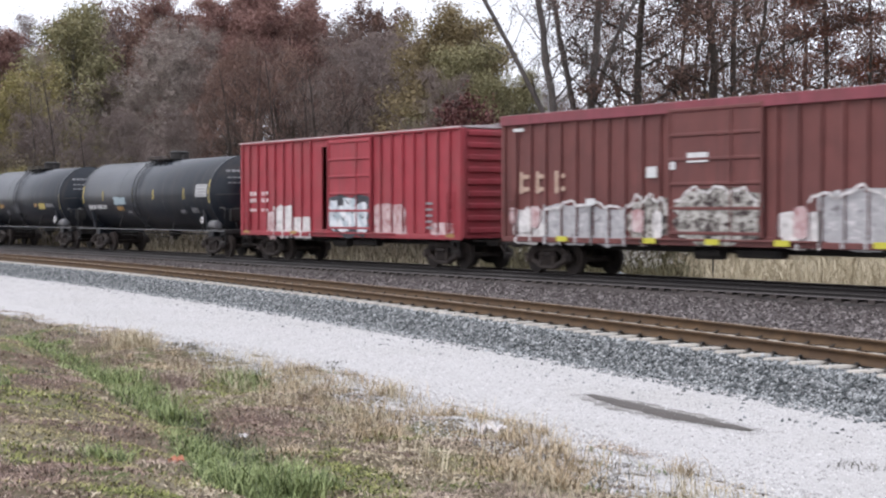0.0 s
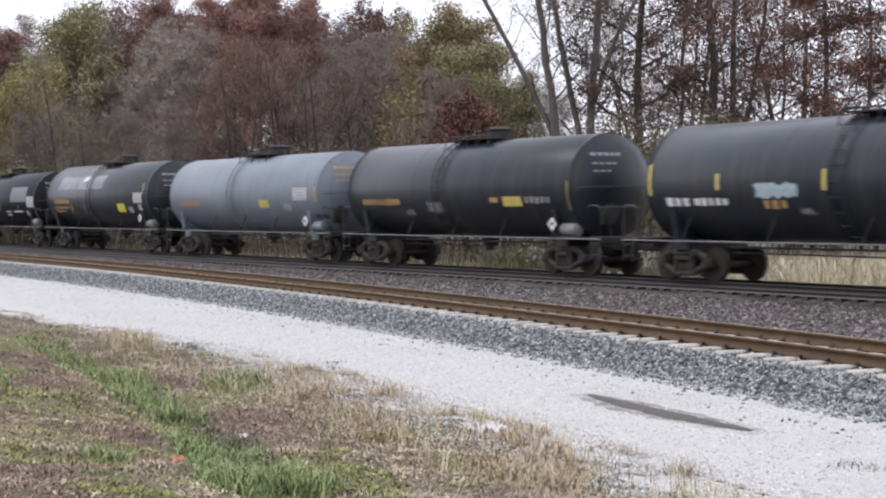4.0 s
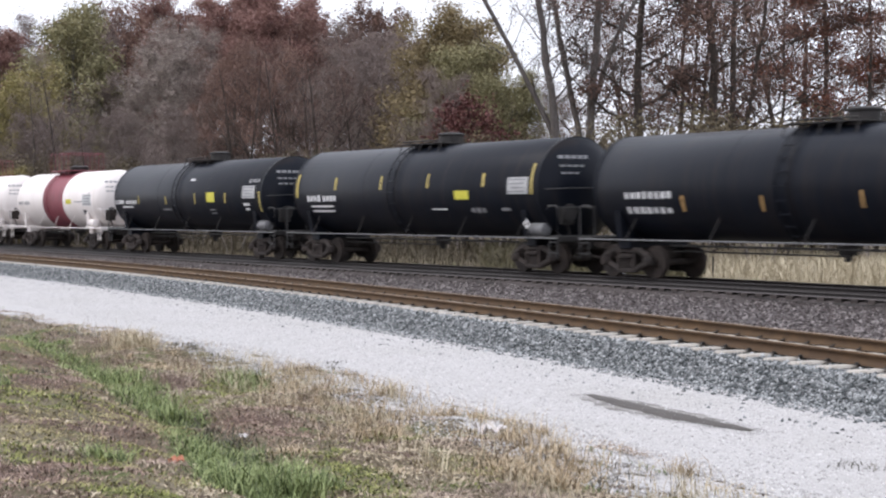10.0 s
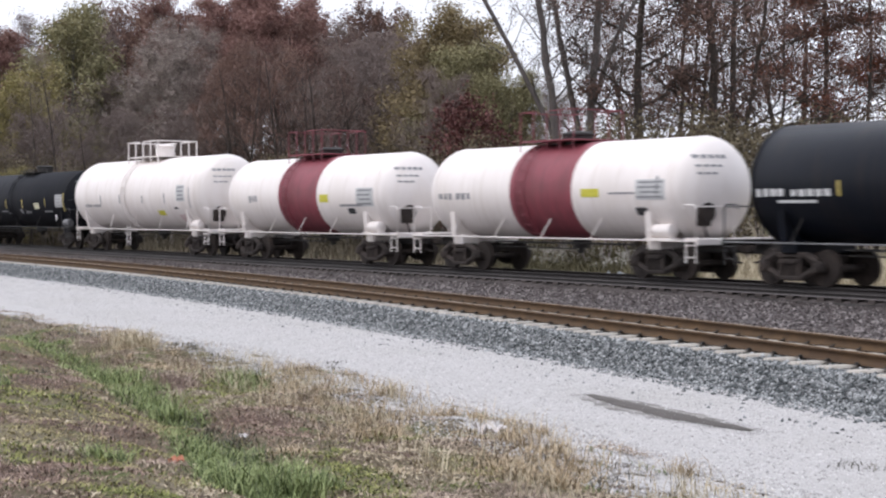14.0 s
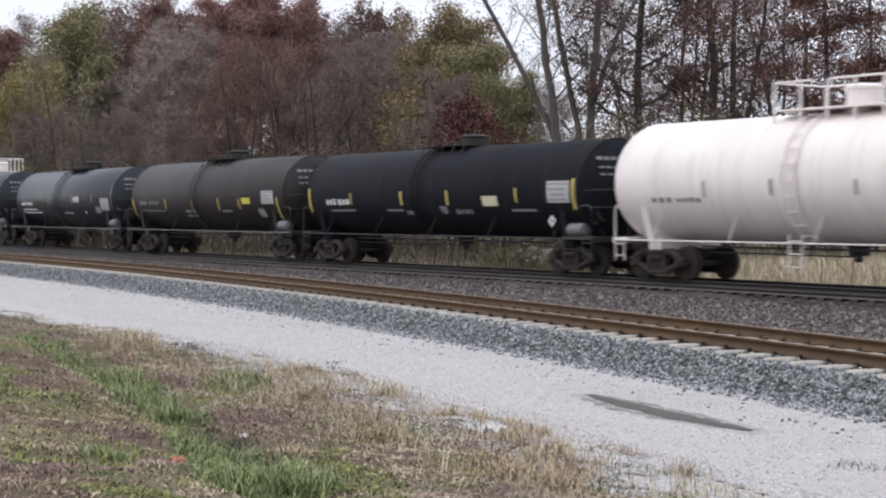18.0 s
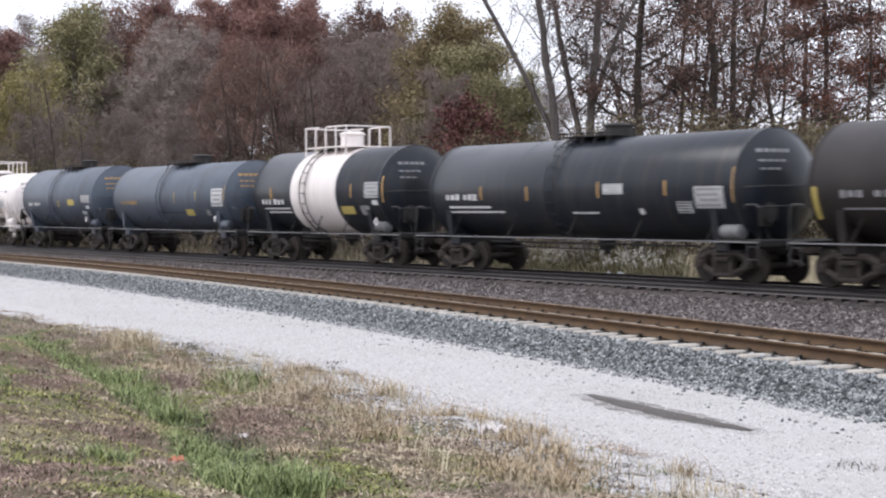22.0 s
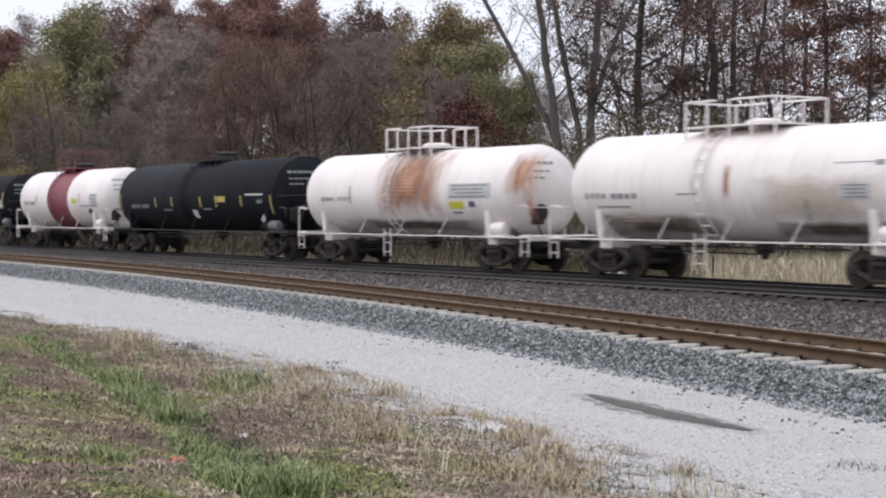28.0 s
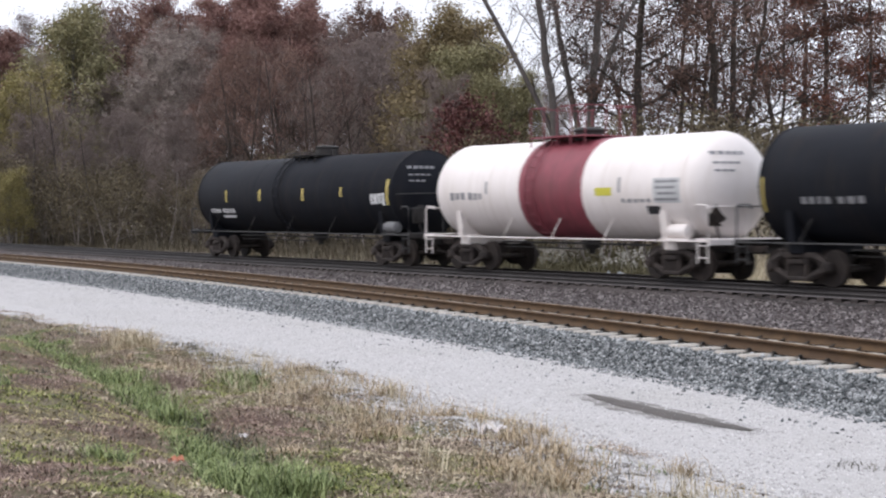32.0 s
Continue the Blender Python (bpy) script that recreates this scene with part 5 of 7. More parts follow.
spray(tail, 0.8, 1.72, 3.0, 1.5, -1.532, "scrawl_black", 5, label="black spray paint behind bubble letters")
for i, (x, z, w, h) in enumerate(((-0.28, 1.75, 0.66, 1.1), (0.4, 1.62, 0.72, 1.0), (1.05, 1.84, 0.66, 1.0), (1.72, 1.68, 0.74, 1.1), (0.75, 2.2, 0.6, 0.4))):
    spray(tail, x, z, w, h, -1.5345 - 0.0005 * i, "tag_pale", 40 + i, label="pale blue and white bubble letter")
    stroke(tail, [(x - 0.15, z + 0.1), (x + 0.05, z - 0.05), (x + 0.18, z + 0.12)], -1.539, 0.05, "scrawl_black")
for x in (-6.75, -5.75):
    for z, h in ((2.6, 0.16), (2.33, 0.16), (1.95, 0.12)):
        for i in range(3):
            part("marking", Geo().box((x - 0.22 + 0.2 * i, -1.465, z), (0.13, 0.006, h)), INK["pink"], tail)
for x in (-7.3, 7.2, -3.4):
    part("reflective_strip", Geo().box((x, -1.5, 1.1), (0.5, 0.006, 0.12)), INK["orange"], tail)
for i in range(5):
    part("marking", Geo().box((5.9, -1.465, 1.35 + 0.2 * i), (0.45, 0.006, 0.07)), INK["dark"], tail)
for x, w in ((-8.2, 0.5), (-7.4, 0.5), (-6.5, 0.5)):
    part("railway_emblem", Geo().box((x - 0.14, -1.465, 2.75), (0.14, 0.006, 0.66)), INK["orange_worn"], lead, "worn cream strokes of the railway's emblem")
    part("railway_emblem", Geo().box((x + 0.1, -1.465, 2.93), (0.3, 0.006, 0.13)), INK["orange_worn"], lead)
    part("railway_emblem", Geo().box((x + 0.1, -1.465, 2.55), (0.3, 0.006, 0.13)), INK["orange_worn"], lead)
for x, z, w, h, ink in ((-8.0, 1.45, 1.7, 1.1, "tag_white"), (-6.0, 1.5, 2.7, 1.25, "tag_silver"), (-4.5, 1.45, 2.0, 1.15, "tag_silver"), (-2.6, 1.6, 1.8, 1.35, "tag_dark"), (2.9, 1.4, 1.5, 1.0, "tag_white"), (5.6, 1.65, 4.6, 1.45, "tag_silver"), (8.1, 1.6, 2.2, 1.3, "tag_silver")):
    tag(lead, x, z, w, h, -1.428 - 0.001 * (abs(x) % 3), ink, "silver and white spray paint")
    for i in range(27):
        px = -9.325 + 18.65 * i / 26
        if abs(px - x) < w / 2 - 0.05 and not -1.87 < px < 1.87:
            part("graffiti", Geo().box((px, -1.4995, z), (0.1, 0.004, h * 0.95)), INK[ink], lead)
tag(lead, 0.1, 1.75, 3.4, 1.5, -1.532, "tag_dark", "smudged dark and silver spray paint over the door")
for x in (-6.23, -2.42, 0.0, 2.46, 5.6):
    part("reflective_strip", Geo().box((x, -1.6, 1.08), (0.5, 0.006, 0.15)), INK["lime"], lead)
part("roof_fascia", Geo().box((0, -1.5, 4.66), (18.7, 0.05, 0.3), 0.01), PAINT["maroon"], lead, "wine-red band under the roof")
for k, (x0, x1, z, q) in enumerate(((3.2, 7.7, 2.36, 0.12), (-7.2, -3.6, 2.12, 0.08), (-3.5, -1.8, 2.25, 0.1), (-1.5, 1.6, 2.45, 0.09))):
    # white outlines along the tops of the painted shapes
    n = 26
    stroke(lead, [(x0 + (x1 - x0) * i / n, z + q * math.sin(i * 0.8 + k) + 0.5 * q * math.sin(i * 2.1) - 0.35 * (abs(2 * i / n - 1) ** 4)) for i in range(n + 1)], -1.539 if k == 3 else -1.506, 0.07, "tag_white")
for k, (x, z, w, h) in enumerate(((-8.7, 1.75, 0.4, 0.5), (-8.2, 1.5, 0.5, 0.5), (-7.6, 1.7, 0.45, 0.7), (-7.3, 1.35, 0.4, 0.4), (-3.0, 1.6, 0.5, 0.7), (-2.2, 1.5, 0.4, 0.8), (3.0, 1.6, 0.5, 0.8))):
    spray(lead, x, z, w, h, -1.507, "tag_white" if k % 2 else "tag_pink", 60 + k, label="whitish blocks of spray paint")
for x, z, w, h in ((-2.4, 2.95, 0.42, 0.3), (-0.6, 3.3, 0.8, 0.26), (-1.6, 3.1, 0.3, 0.2), (-8.4, 4.35, 0.5, 0.1), (-5.0, 2.15, 0.4, 0.2)):
    part("marking", Geo().box((x, -1.535, z), (w, 0.006, h)), INK["white"], lead)


# ---- trees and undergrowth ----
def blotch(x, y, scale, seed):
    """Smooth patches, about -0.5 to 0.5, from a lattice of random values."""
    rng = np.random.default_rng(int(seed * 100))
    out = np.zeros(len(x))
    for octave, amp in ((1.0, 0.62), (2.3, 0.3), (5.1, 0.18)):
        grid = rng.random((64, 64)) - 0.5
        a, b = x * scale * octave, y * scale * octave
        i, j = np.floor(a).astype(int), np.floor(b).astype(int)
        fa, fb = a - i, b - j
        fa, fb = fa * fa * (3 - 2 * fa), fb * fb * (3 - 2 * fb)
        g = lambda p, q: grid[p % 64, q % 64]
        out += amp * (g(i, j) * (1 - fa) * (1 - fb) + g(i + 1, j) * fa * (1 - fb) + g(i, j + 1) * (1 - fa) * fb + g(i + 1, j + 1) * fa * fb)
    return out * 1.15


M_BARK = mat("dark_oak_bark", (0.036, 0.027, 0.022), (0.085, 0.068, 0.057), 6, 0.95, bump=0.5, stretch=(3, 3, 0.6))
M_BARK_PALE = mat("grey_brown_bark", (0.10, 0.088, 0.078), (0.19, 0.17, 0.155), 6, 0.95, bump=0.5, stretch=(3, 3, 0.6))
M_BARK_GREY = mat("grey_bark", (0.07, 0.06, 0.055), (0.14, 0.122, 0.112), 6, 0.95, bump=0.5, stretch=(3, 3, 0.6))
M_TWIG = mat("grey_twigs", (0.22, 0.19, 0.175), (0.33, 0.29, 0.27), 2, 0.95, bump=0)
LEAF = {
    "oxblood": leafy("oxblood_oak_leaves", (0.14, 0.075, 0.067), (0.24, 0.132, 0.114), (0.345, 0.21, 0.178)),
    "russet": leafy("russet_oak_leaves", (0.13, 0.08, 0.066), (0.23, 0.143, 0.115), (0.34, 0.22, 0.175)),
    "olive": leafy("olive_yellow_leaves", (0.135, 0.126, 0.067), (0.235, 0.217, 0.116), (0.35, 0.315, 0.178)),
    "gold": leafy("yellow_green_leaves", (0.161, 0.144, 0.057), (0.253, 0.218, 0.092), (0.356, 0.299, 0.138)),
    "mauve": leafy("grey_mauve_twig_buds", (0.12, 0.092, 0.083), (0.195, 0.152, 0.137), (0.29, 0.235, 0.21)),
    "silver": leafy("pale_grey_twig_buds", (0.14, 0.116, 0.102), (0.27, 0.225, 0.198), (0.46, 0.39, 0.345)),
    "amber": leafy("amber_maple_leaves", (0.15, 0.115, 0.062), (0.22, 0.172, 0.092), (0.3, 0.24, 0.132)),
    "rust": leafy("rust_red_oak_leaves", (0.12, 0.045, 0.032), (0.2, 0.08, 0.055), (0.3, 0.13, 0.085)),
    "wine": leafy("dark_wine_red_leaves", (0.06, 0.022, 0.022), (0.115, 0.045, 0.042), (0.18, 0.08, 0.07)),
    "dusk": leafy("dull_brown_oak_leaves", (0.075, 0.046, 0.039), (0.135, 0.083, 0.068), (0.225, 0.14, 0.11)),
    "brush": leafy("brown_olive_brush_leaves", (0.06, 0.048, 0.034), (0.115, 0.093, 0.06), (0.2, 0.165, 0.098)),
}


class Wood:
    """Branches as three- to six-sided tapered tubes, and the twig tips on which leaves sit."""

    def __init__(self, seed):
        self.rng = random.Random(seed)
        self.v, self.f, self.tips = [], [], []

    def tube(self, pts, r0, r1, n):
        k0 = len(self.v)
        for i, p in enumerate(pts):
            d = (pts[min(i + 1, len(pts) - 1)] - pts[max(i - 1, 0)])
            d = d.normalized() if d.length > 1e-6 else Vector((0, 0, 1))
            a = d.orthogonal().normalized()
            b = d.cross(a)
            r = r0 + (r1 - r0) * i / (len(pts) - 1)
            for k in range(n):
                t = 2 * math.pi * k / n
                self.v.append(p + a * (r * math.cos(t)) + b * (r * math.sin(t)))
        for i in range(len(pts) - 1):
            for k in range(n):
                self.f.append((k0 + i * n + k, k0 + i * n + (k + 1) % n, k0 + (i + 1) * n + (k + 1) % n, k0 + (i + 1) * n + k))

    def grow(self, p, d, length, r, level, kids, lift=0.15, wander=0.2):
        rng = self.rng
        n = 5 if level <= 1 else 3
        steps = 5 if level <= 1 else 3
        pts = [p.copy()]
        q, e = p.copy(), d.normalized()
        for i in range(steps):
            e = (e + Vector((rng.uniform(-1, 1), rng.uniform(-1, 1), rng.uniform(-0.6, 1) * lift * 2)) * wander).normalized()
            q = q + e * length / steps
            pts.append(q.copy())
        self.tube(pts, r, r * 0.45 if level < 3 else r * 0.3, 6 if level == 0 else n - (level > 1) * 0)
        if level >= len(kids):
            self.tips.append(pts[-1])
            self.tips.append(pts[-2])
            return
        for i in range(kids[level]):
            t = 0.3 + 0.7 * (i + rng.random()) / kids[level]
            j = min(int(t * steps), steps - 1)
            base = pts[j].lerp(pts[j + 1], t * steps - j)
            side = Vector((rng.uniform(-1, 1), rng.uniform(-1, 1), rng.uniform(-0.25, 0.7))).normalized()
            nd = (e * 0.55 + side).normalized()
            self.grow(base, nd, length * rng.uniform(0.42, 0.68) * (1.1 - 0.45 * t), r * (0.55 - 0.2 * t), level + 1, kids, lift, wander)


def leaves(points, n, size, spread, seed, flat=0.6, share_of=1.0, up=0.0, tier=1.0):
    rng = np.random.default_rng(seed)
    pts = np.array([tuple(p) for p in points])
    pts = pts[rng.random(len(pts)) < share_of]
    c = pts[rng.integers(0, len(pts), n)] + rng.normal(0, spread, (n, 3)) * np.array([1.0, 1.0, tier])
    a = rng.normal(0, 1, (n, 3)) + np.array([0.0, 0.0, up])
    a /= np.linalg.norm(a, axis=1)[:, None]
    b = np.cross(a, rng.normal(0, 1, (n, 3)))
    b /= np.linalg.norm(b, axis=1)[:, None]
    s = size * (0.6 + 0.8 * rng.random((n, 1)))
    v = np.stack([c - a * s, c + b * s * flat, c + a * s, c - b * s * flat], 1).reshape(-1, 3)
    return v, np.arange(4 * n).reshape(-1, 4)


def tree_kind(name, seed, height, kids, trunk_r, leaf_key, n_leaf, leaf_size, spread, bark, crown_from=0.3, wide=0.45, stems=1, lean=0.0, clump=1.0, wander=0.2, limb=0.0, flat=0.6, up=0.0):
    """The two meshes of a kind of tree: branches and crown, for a tree of that height."""
    w = Wood(seed)
    rng = w.rng
    for s in range(stems):
        a = 2 * math.pi * s / max(stems, 1) + rng.random()
        d = Vector((math.cos(a) * lean, math.sin(a) * lean, 1)).normalized()
        base = Vector((math.cos(a) * 0.25, math.sin(a) * 0.25, -0.3)) if stems > 1 else Vector((0, 0, -0.3))
        pts = [base]
        q = base.copy()
        for i in range(7):
            d = (d + Vector((rng.uniform(-1, 1), rng.uniform(-1, 1), 0.4)) * 0.09).normalized()
            q = q + d * height * 0.92 / 7
            pts.append(q.copy())
        w.tube(pts, trunk_r, trunk_r * 0.2, 7)
        for i in range(kids[0]):
            t = crown_from + (1 - crown_from) * (i + rng.random()) / kids[0]
            j = min(int(t * 7), 6)
            b = pts[j].lerp(pts[j + 1], t * 7 - j)
            a2 = i * 2.4 + rng.random()
            nd = Vector((math.cos(a2), math.sin(a2), 0.35 + 0.6 * t))
            w.grow(b, nd, height * wide * (1.15 - 0.75 * t) * rng.uniform(0.75, 1.1), trunk_r * (limb or (0.34 if stems == 1 else 0.25)) * (1.15 - t), 1, kids, wander=wander)
    wood = raw(name + "_branches", np.array([tuple(p) for p in w.v]), np.array(w.f), bark)
    crown = raw(name + "_crown", *leaves(w.tips, n_leaf, leaf_size, spread, seed, flat, clump, up), LEAF[leaf_key]) if n_leaf else None
    return wood, crown


KINDS = {
    "oxblood": [tree_kind("oak", s, 20, (18, 6, 4), 0.3, "oxblood", 30000, 0.11, 0.36, M_BARK, 0.25, 0.42, clump=0.4, flat=0.45, up=0.4) for s in (1, 2)],
    "highoak": [tree_kind("oak", s, 20, (15, 6, 4), 0.26, "oxblood", 24000, 0.11, 0.36, M_BARK, 0.52, 0.34, clump=0.4, flat=0.45, up=0.4) for s in (41, 42)],
    "russet": [tree_kind("oak", s, 19, (17, 6, 4), 0.28, "russet", 20000, 0.13, 0.34, M_BARK, 0.3, 0.42, clump=0.4, flat=0.3, up=0.8) for s in (3, 4)],
    "olive": [tree_kind("maple", s, 17, (22, 6, 4), 0.26, "olive", 42000, 0.10, 0.42, M_BARK_PALE, 0.1, 0.42, clump=0.55) for s in (5, 6)],
    "amber": [tree_kind("maple", 19, 17, (20, 6, 4), 0.26, "amber", 32000, 0.10, 0.42, M_BARK_PALE, 0.1, 0.42, clump=0.55)],
    "gold": [tree_kind("willow", s, 12, (16, 6, 4), 0.22, "gold", 22000, 0.095, 0.45, M_BARK_PALE, 0.12, 0.45) for s in (7,)],
    "mauve": [tree_kind("bare_tree", s, 18, (20, 7, 5), 0.2, "mauve", 15000, 0.26, 0.34, M_TWIG, 0.2, 0.36, flat=0.075, up=1.0, clump=0.5) for s in (8, 9)],
    "dark_oak": [tree_kind("oak", s, 19, (9 if k > 1 else 14, 7, 6), 0.25, "dusk", 17500, 0.058, 0.36, M_BARK, 0.18, 0.56, stems=k, lean=0.1 * k, clump=0.6, wander=0.36, limb=0.35) for s, k in ((11, 1), (12, 2), (13, 2))],
    "silver": [tree_kind("bare_tree", s, 18, (22, 7, 5), 0.24, "silver", 26000, 0.2, 0.3, M_TWIG, 0.22, 0.42, flat=0.1, up=0.5, clump=0.45) for s in (28,)],
    "bare": [tree_kind("bare_tree", s, 17, (12, 6, 5), 0.2, "mauve", 3000, 0.12, 0.3, M_BARK, 0.3, 0.36, flat=0.15, wander=0.3) for s in (33, 34)],
    "sparse": [tree_kind("oak", s, 19, (15, 7, 5), 0.2, "dusk", 10000, 0.1, 0.3, M_BARK, 0.3, 0.36, clump=0.35, wander=0.3) for s in (23, 24)],
    "shrub": [tree_kind("shrub", s, 5, (9, 5, 4), 0.06, "brush", 7000, 0.06, 0.3, M_TWIG, 0.1, 0.5, stems=3, lean=0.4) for s in (16, 17)],
    "redshrub": [tree_kind("shrub", 18, 8, (12, 5, 4), 0.1, "wine", 9000, 0.085, 0.3, M_BARK, 0.1, 0.42, stems=2, lean=0.2)],
}
HEIGHT = {"amber": 17, "highoak": 20, "oxblood": 20, "russet": 19, "olive": 17, "gold": 12, "mauve": 18, "dark_oak": 19, "silver": 18, "bare": 17, "sparse": 19, "shrub": 5, "redshrub": 8}
SAY = {
    "amber": ("maple", "rounded tree with amber and orange leaves"),
    "highoak": ("oak", "tall oak with a bare trunk under dark red leaves"),
    "oxblood": ("oak", "tall oak with dense dark red autumn leaves"), "russet": ("oak", "oak with thinning red-brown autumn leaves"),
    "olive": ("maple", "rounded tree with olive and yellow leaves"), "gold": ("willow", "low spreading tree with yellow-green leaves"),
    "mauve": ("tree", "bare grey-brown tree with a haze of twigs"), "dark_oak": ("oak", "dark oak with forked limbs and sparse russet leaves"),
    "silver": ("tree", "bare tree with a rounded pale grey-brown head of twigs"), "bare": ("tree", "slender dark-barked tree that has shed its leaves"), "sparse": ("oak", "slender dark oak with few remaining brown leaves"),
    "shrub": ("shrub", "tangled brown and olive roadside shrub"),
    "redshrub": ("shrub", "small tree thick with dark red leaves"),
}
COUNT = [0]


def bearing(px):
    """The horizontal way from the camera at a given share of the half width of the view to the side."""
    a = math.pi - 0.6135 - math.atan(px * math.tan(radians(31.285 / 2)))
    return Vector((math.cos(a), math.sin(a), 0)), math.cos(math.atan(px * math.tan(radians(31.285 / 2))))


def plant(kind, px, depth, height, turn=None, squash=1.0):
    """A tree at a side share of the view and a depth from the camera."""
    way, c = bearing(px)
    p = way * (depth / c)
    COUNT[0] += 1
    wood, crown = KINDS[kind][COUNT[0] % len(KINDS[kind])]
    t = new("shrub" if "shrub" in kind else "tree")
    k = height / HEIGHT[kind]
    t.matrix_basis = Matrix.LocRotScale((p.x, p.y, float(ground_z(p.x, p.y))), Euler((0, 0, radians(turn if turn is not None else COUNT[0] * 77))), (k * squash, k * squash, k))
    tagged(t, SAY[kind][1], SAY[kind][0], group="line of trees behind the railway" if "shrub" not in kind else "shrubs behind the railway")
    part("trunk", wood, None, t)
    if crown:
        part("crown", crown, None, t)
    return t


# the wood to the left, back to front
for px, depth, height, kind in ((-1.06, 175, 21.8, "oxblood"), (-0.97, 165, 20.4, "oxblood"), (-0.80, 170, 21.8, "oxblood"), (-0.70, 168, 22.8, "russet"),
                                (-0.60, 160, 23.3, "oxblood"), (-0.50, 150, 22.3, "highoak"), (-0.42, 152, 23.3, "highoak"), (-0.33, 145, 21.4, "highoak"), (-0.455, 158, 23.6, "highoak"), (-0.375, 154, 22.6, "highoak"),
                                (-0.27, 148, 21.0, "sparse"), (-0.18, 140, 20.3, "sparse"), (-0.23, 150, 20.6, "sparse"), (-0.12, 138, 19.8, "sparse"), (-0.06, 135, 18.6, "sparse"), (-0.70, 172, 24.6, "sparse")):
    plant(kind, px, depth, height)
for px, depth, height, kind in ((-0.99, 168, 22.6, "mauve"), (-0.76, 160, 20.5, "mauve"), (-0.64, 166, 22.2, "russet"), (-0.86, 142, 20.3, "olive"), (-0.98, 130, 13.5, "gold"), (-0.63, 138, 18.6, "silver"), (-0.56, 136, 16.4, "silver"), (-0.90, 124, 11.6, "gold"), (-0.975, 110, 5.5, "gold"),
                                (-0.75, 140, 14, "mauve"), (-0.49, 140, 19.5, "highoak"), (-0.455, 132, 15.5, "russet"), (-0.345, 131, 15.0, "russet"), (-0.24, 126, 16.6, "mauve"),
                                (-0.20, 122, 15.6, "mauve"), (-0.11, 118, 15.2, "mauve"),
                                (-0.06, 126, 16.0, "mauve"), (0.0, 124, 15.2, "mauve"), (0.03, 122, 14.2, "mauve"), (0.03, 108, 15.0, "amber"), (0.075, 104, 12.8, "olive"), (0.15, 106, 9.5, "mauve"), (0.01, 111, 15.3, "amber"), (0.05, 112, 14.2, "amber"), (0.155, 101, 8.2, "olive"), (0.11, 98, 10.4, "olive"), (0.0, 100, 11.0, "mauve"),
                                (0.045, 92, 8.6, "redshrub"), (-0.90, 120, 10, "mauve")):
    plant(kind, px, depth, height)
for px, depth, height, turn, kind in ((-0.46, 116, 14.5, 30, "dark_oak"), (-0.37, 114, 15.0, 100, "bare"), (-0.27, 113, 14.5, 250, "dark_oak"), (-0.31, 116, 14.0, 70, "bare"), (-0.19, 112, 14.0, 180, "bare"), (-0.11, 110, 13.5, 310, "bare"), (-0.15, 113, 13.5, 50, "bare"),
                                      (-0.93, 112, 13, 70, "bare"), (-0.86, 114, 14, 200, "bare"), (-0.79, 110, 10, 140, "bare")):
    plant(kind, px, depth, height, turn, 0.8)
# the taller, barer trees to the right


def fan_tree(px, depth, stems, seed, label):
    """A bare tree of several trunks that part from one foot; stems: how far each has swung to the right and away at 13 m, its girth and height, where it parts and how it curls."""
    way, c = bearing(px)
    p = way * (depth / c)
    right = Vector((math.sin(0.6135), math.cos(0.6135), 0))
    away = Vector((-math.cos(0.6135), math.sin(0.6135), 0))
    w = Wood(seed)
    for r, d, girth, h, fork, curl in stems:
        pts = []
        for i in range(13):
            z = h * i / 12 - 0.3
            k = max(0.0, (z - fork) / (13 - fork)) ** curl
            pts.append(right * (r * k + w.rng.uniform(-0.07, 0.07)) + away * (d * k) + Vector((0, 0, z)))
        w.tube(pts, girth, girth * 0.5, 7)
        for i in range(13):
            t = 0.42 + 0.56 * (i + w.rng.random()) / 13
            j = min(int(t * 12), 11)
            b = pts[j].lerp(pts[j + 1], t * 12 - j)
            a = i * 2.4 + w.rng.random()
            w.grow(b, Vector((math.cos(a), math.sin(a), 0.9)), h * 0.24 * (1.3 - t), girth * 0.3 * (1.2 - t), 1, (0, 6, 5))
    t = new("tree")
    t.matrix_basis = pose(p.x, p.y, float(ground_z(p.x, p.y)))
    tagged(t, label, "tree", group="line of trees behind the railway")
    part("trunk", raw("fan_branches", np.array([tuple(v) for v in w.v]), np.array(w.f), M_BARK_GREY), None, t)
    part("crown", raw("fan_crown", *leaves(w.tips, 1500, 0.055, 0.35, seed, share_of=0.4), LEAF["mauve"]), None, t)


fan_tree(0.268, 76, ((-3.9, 0.5, 0.17, 16, 5.0, 1.1), (-1.25, -0.5, 0.24, 17, 3.5, 1.1)), 61, "bare tree whose pale trunks fan out from one foot")
fan_tree(0.3214, 78, ((-1.6, 0.6, 0.2, 17, 4.0, 1.1), (0.6, -0.5, 0.27, 17, 3.0, 0.8), (2.6, 0.3, 0.17, 16, 4.0, 2.0)), 62, "bare pale forked tree beside dark oaks")


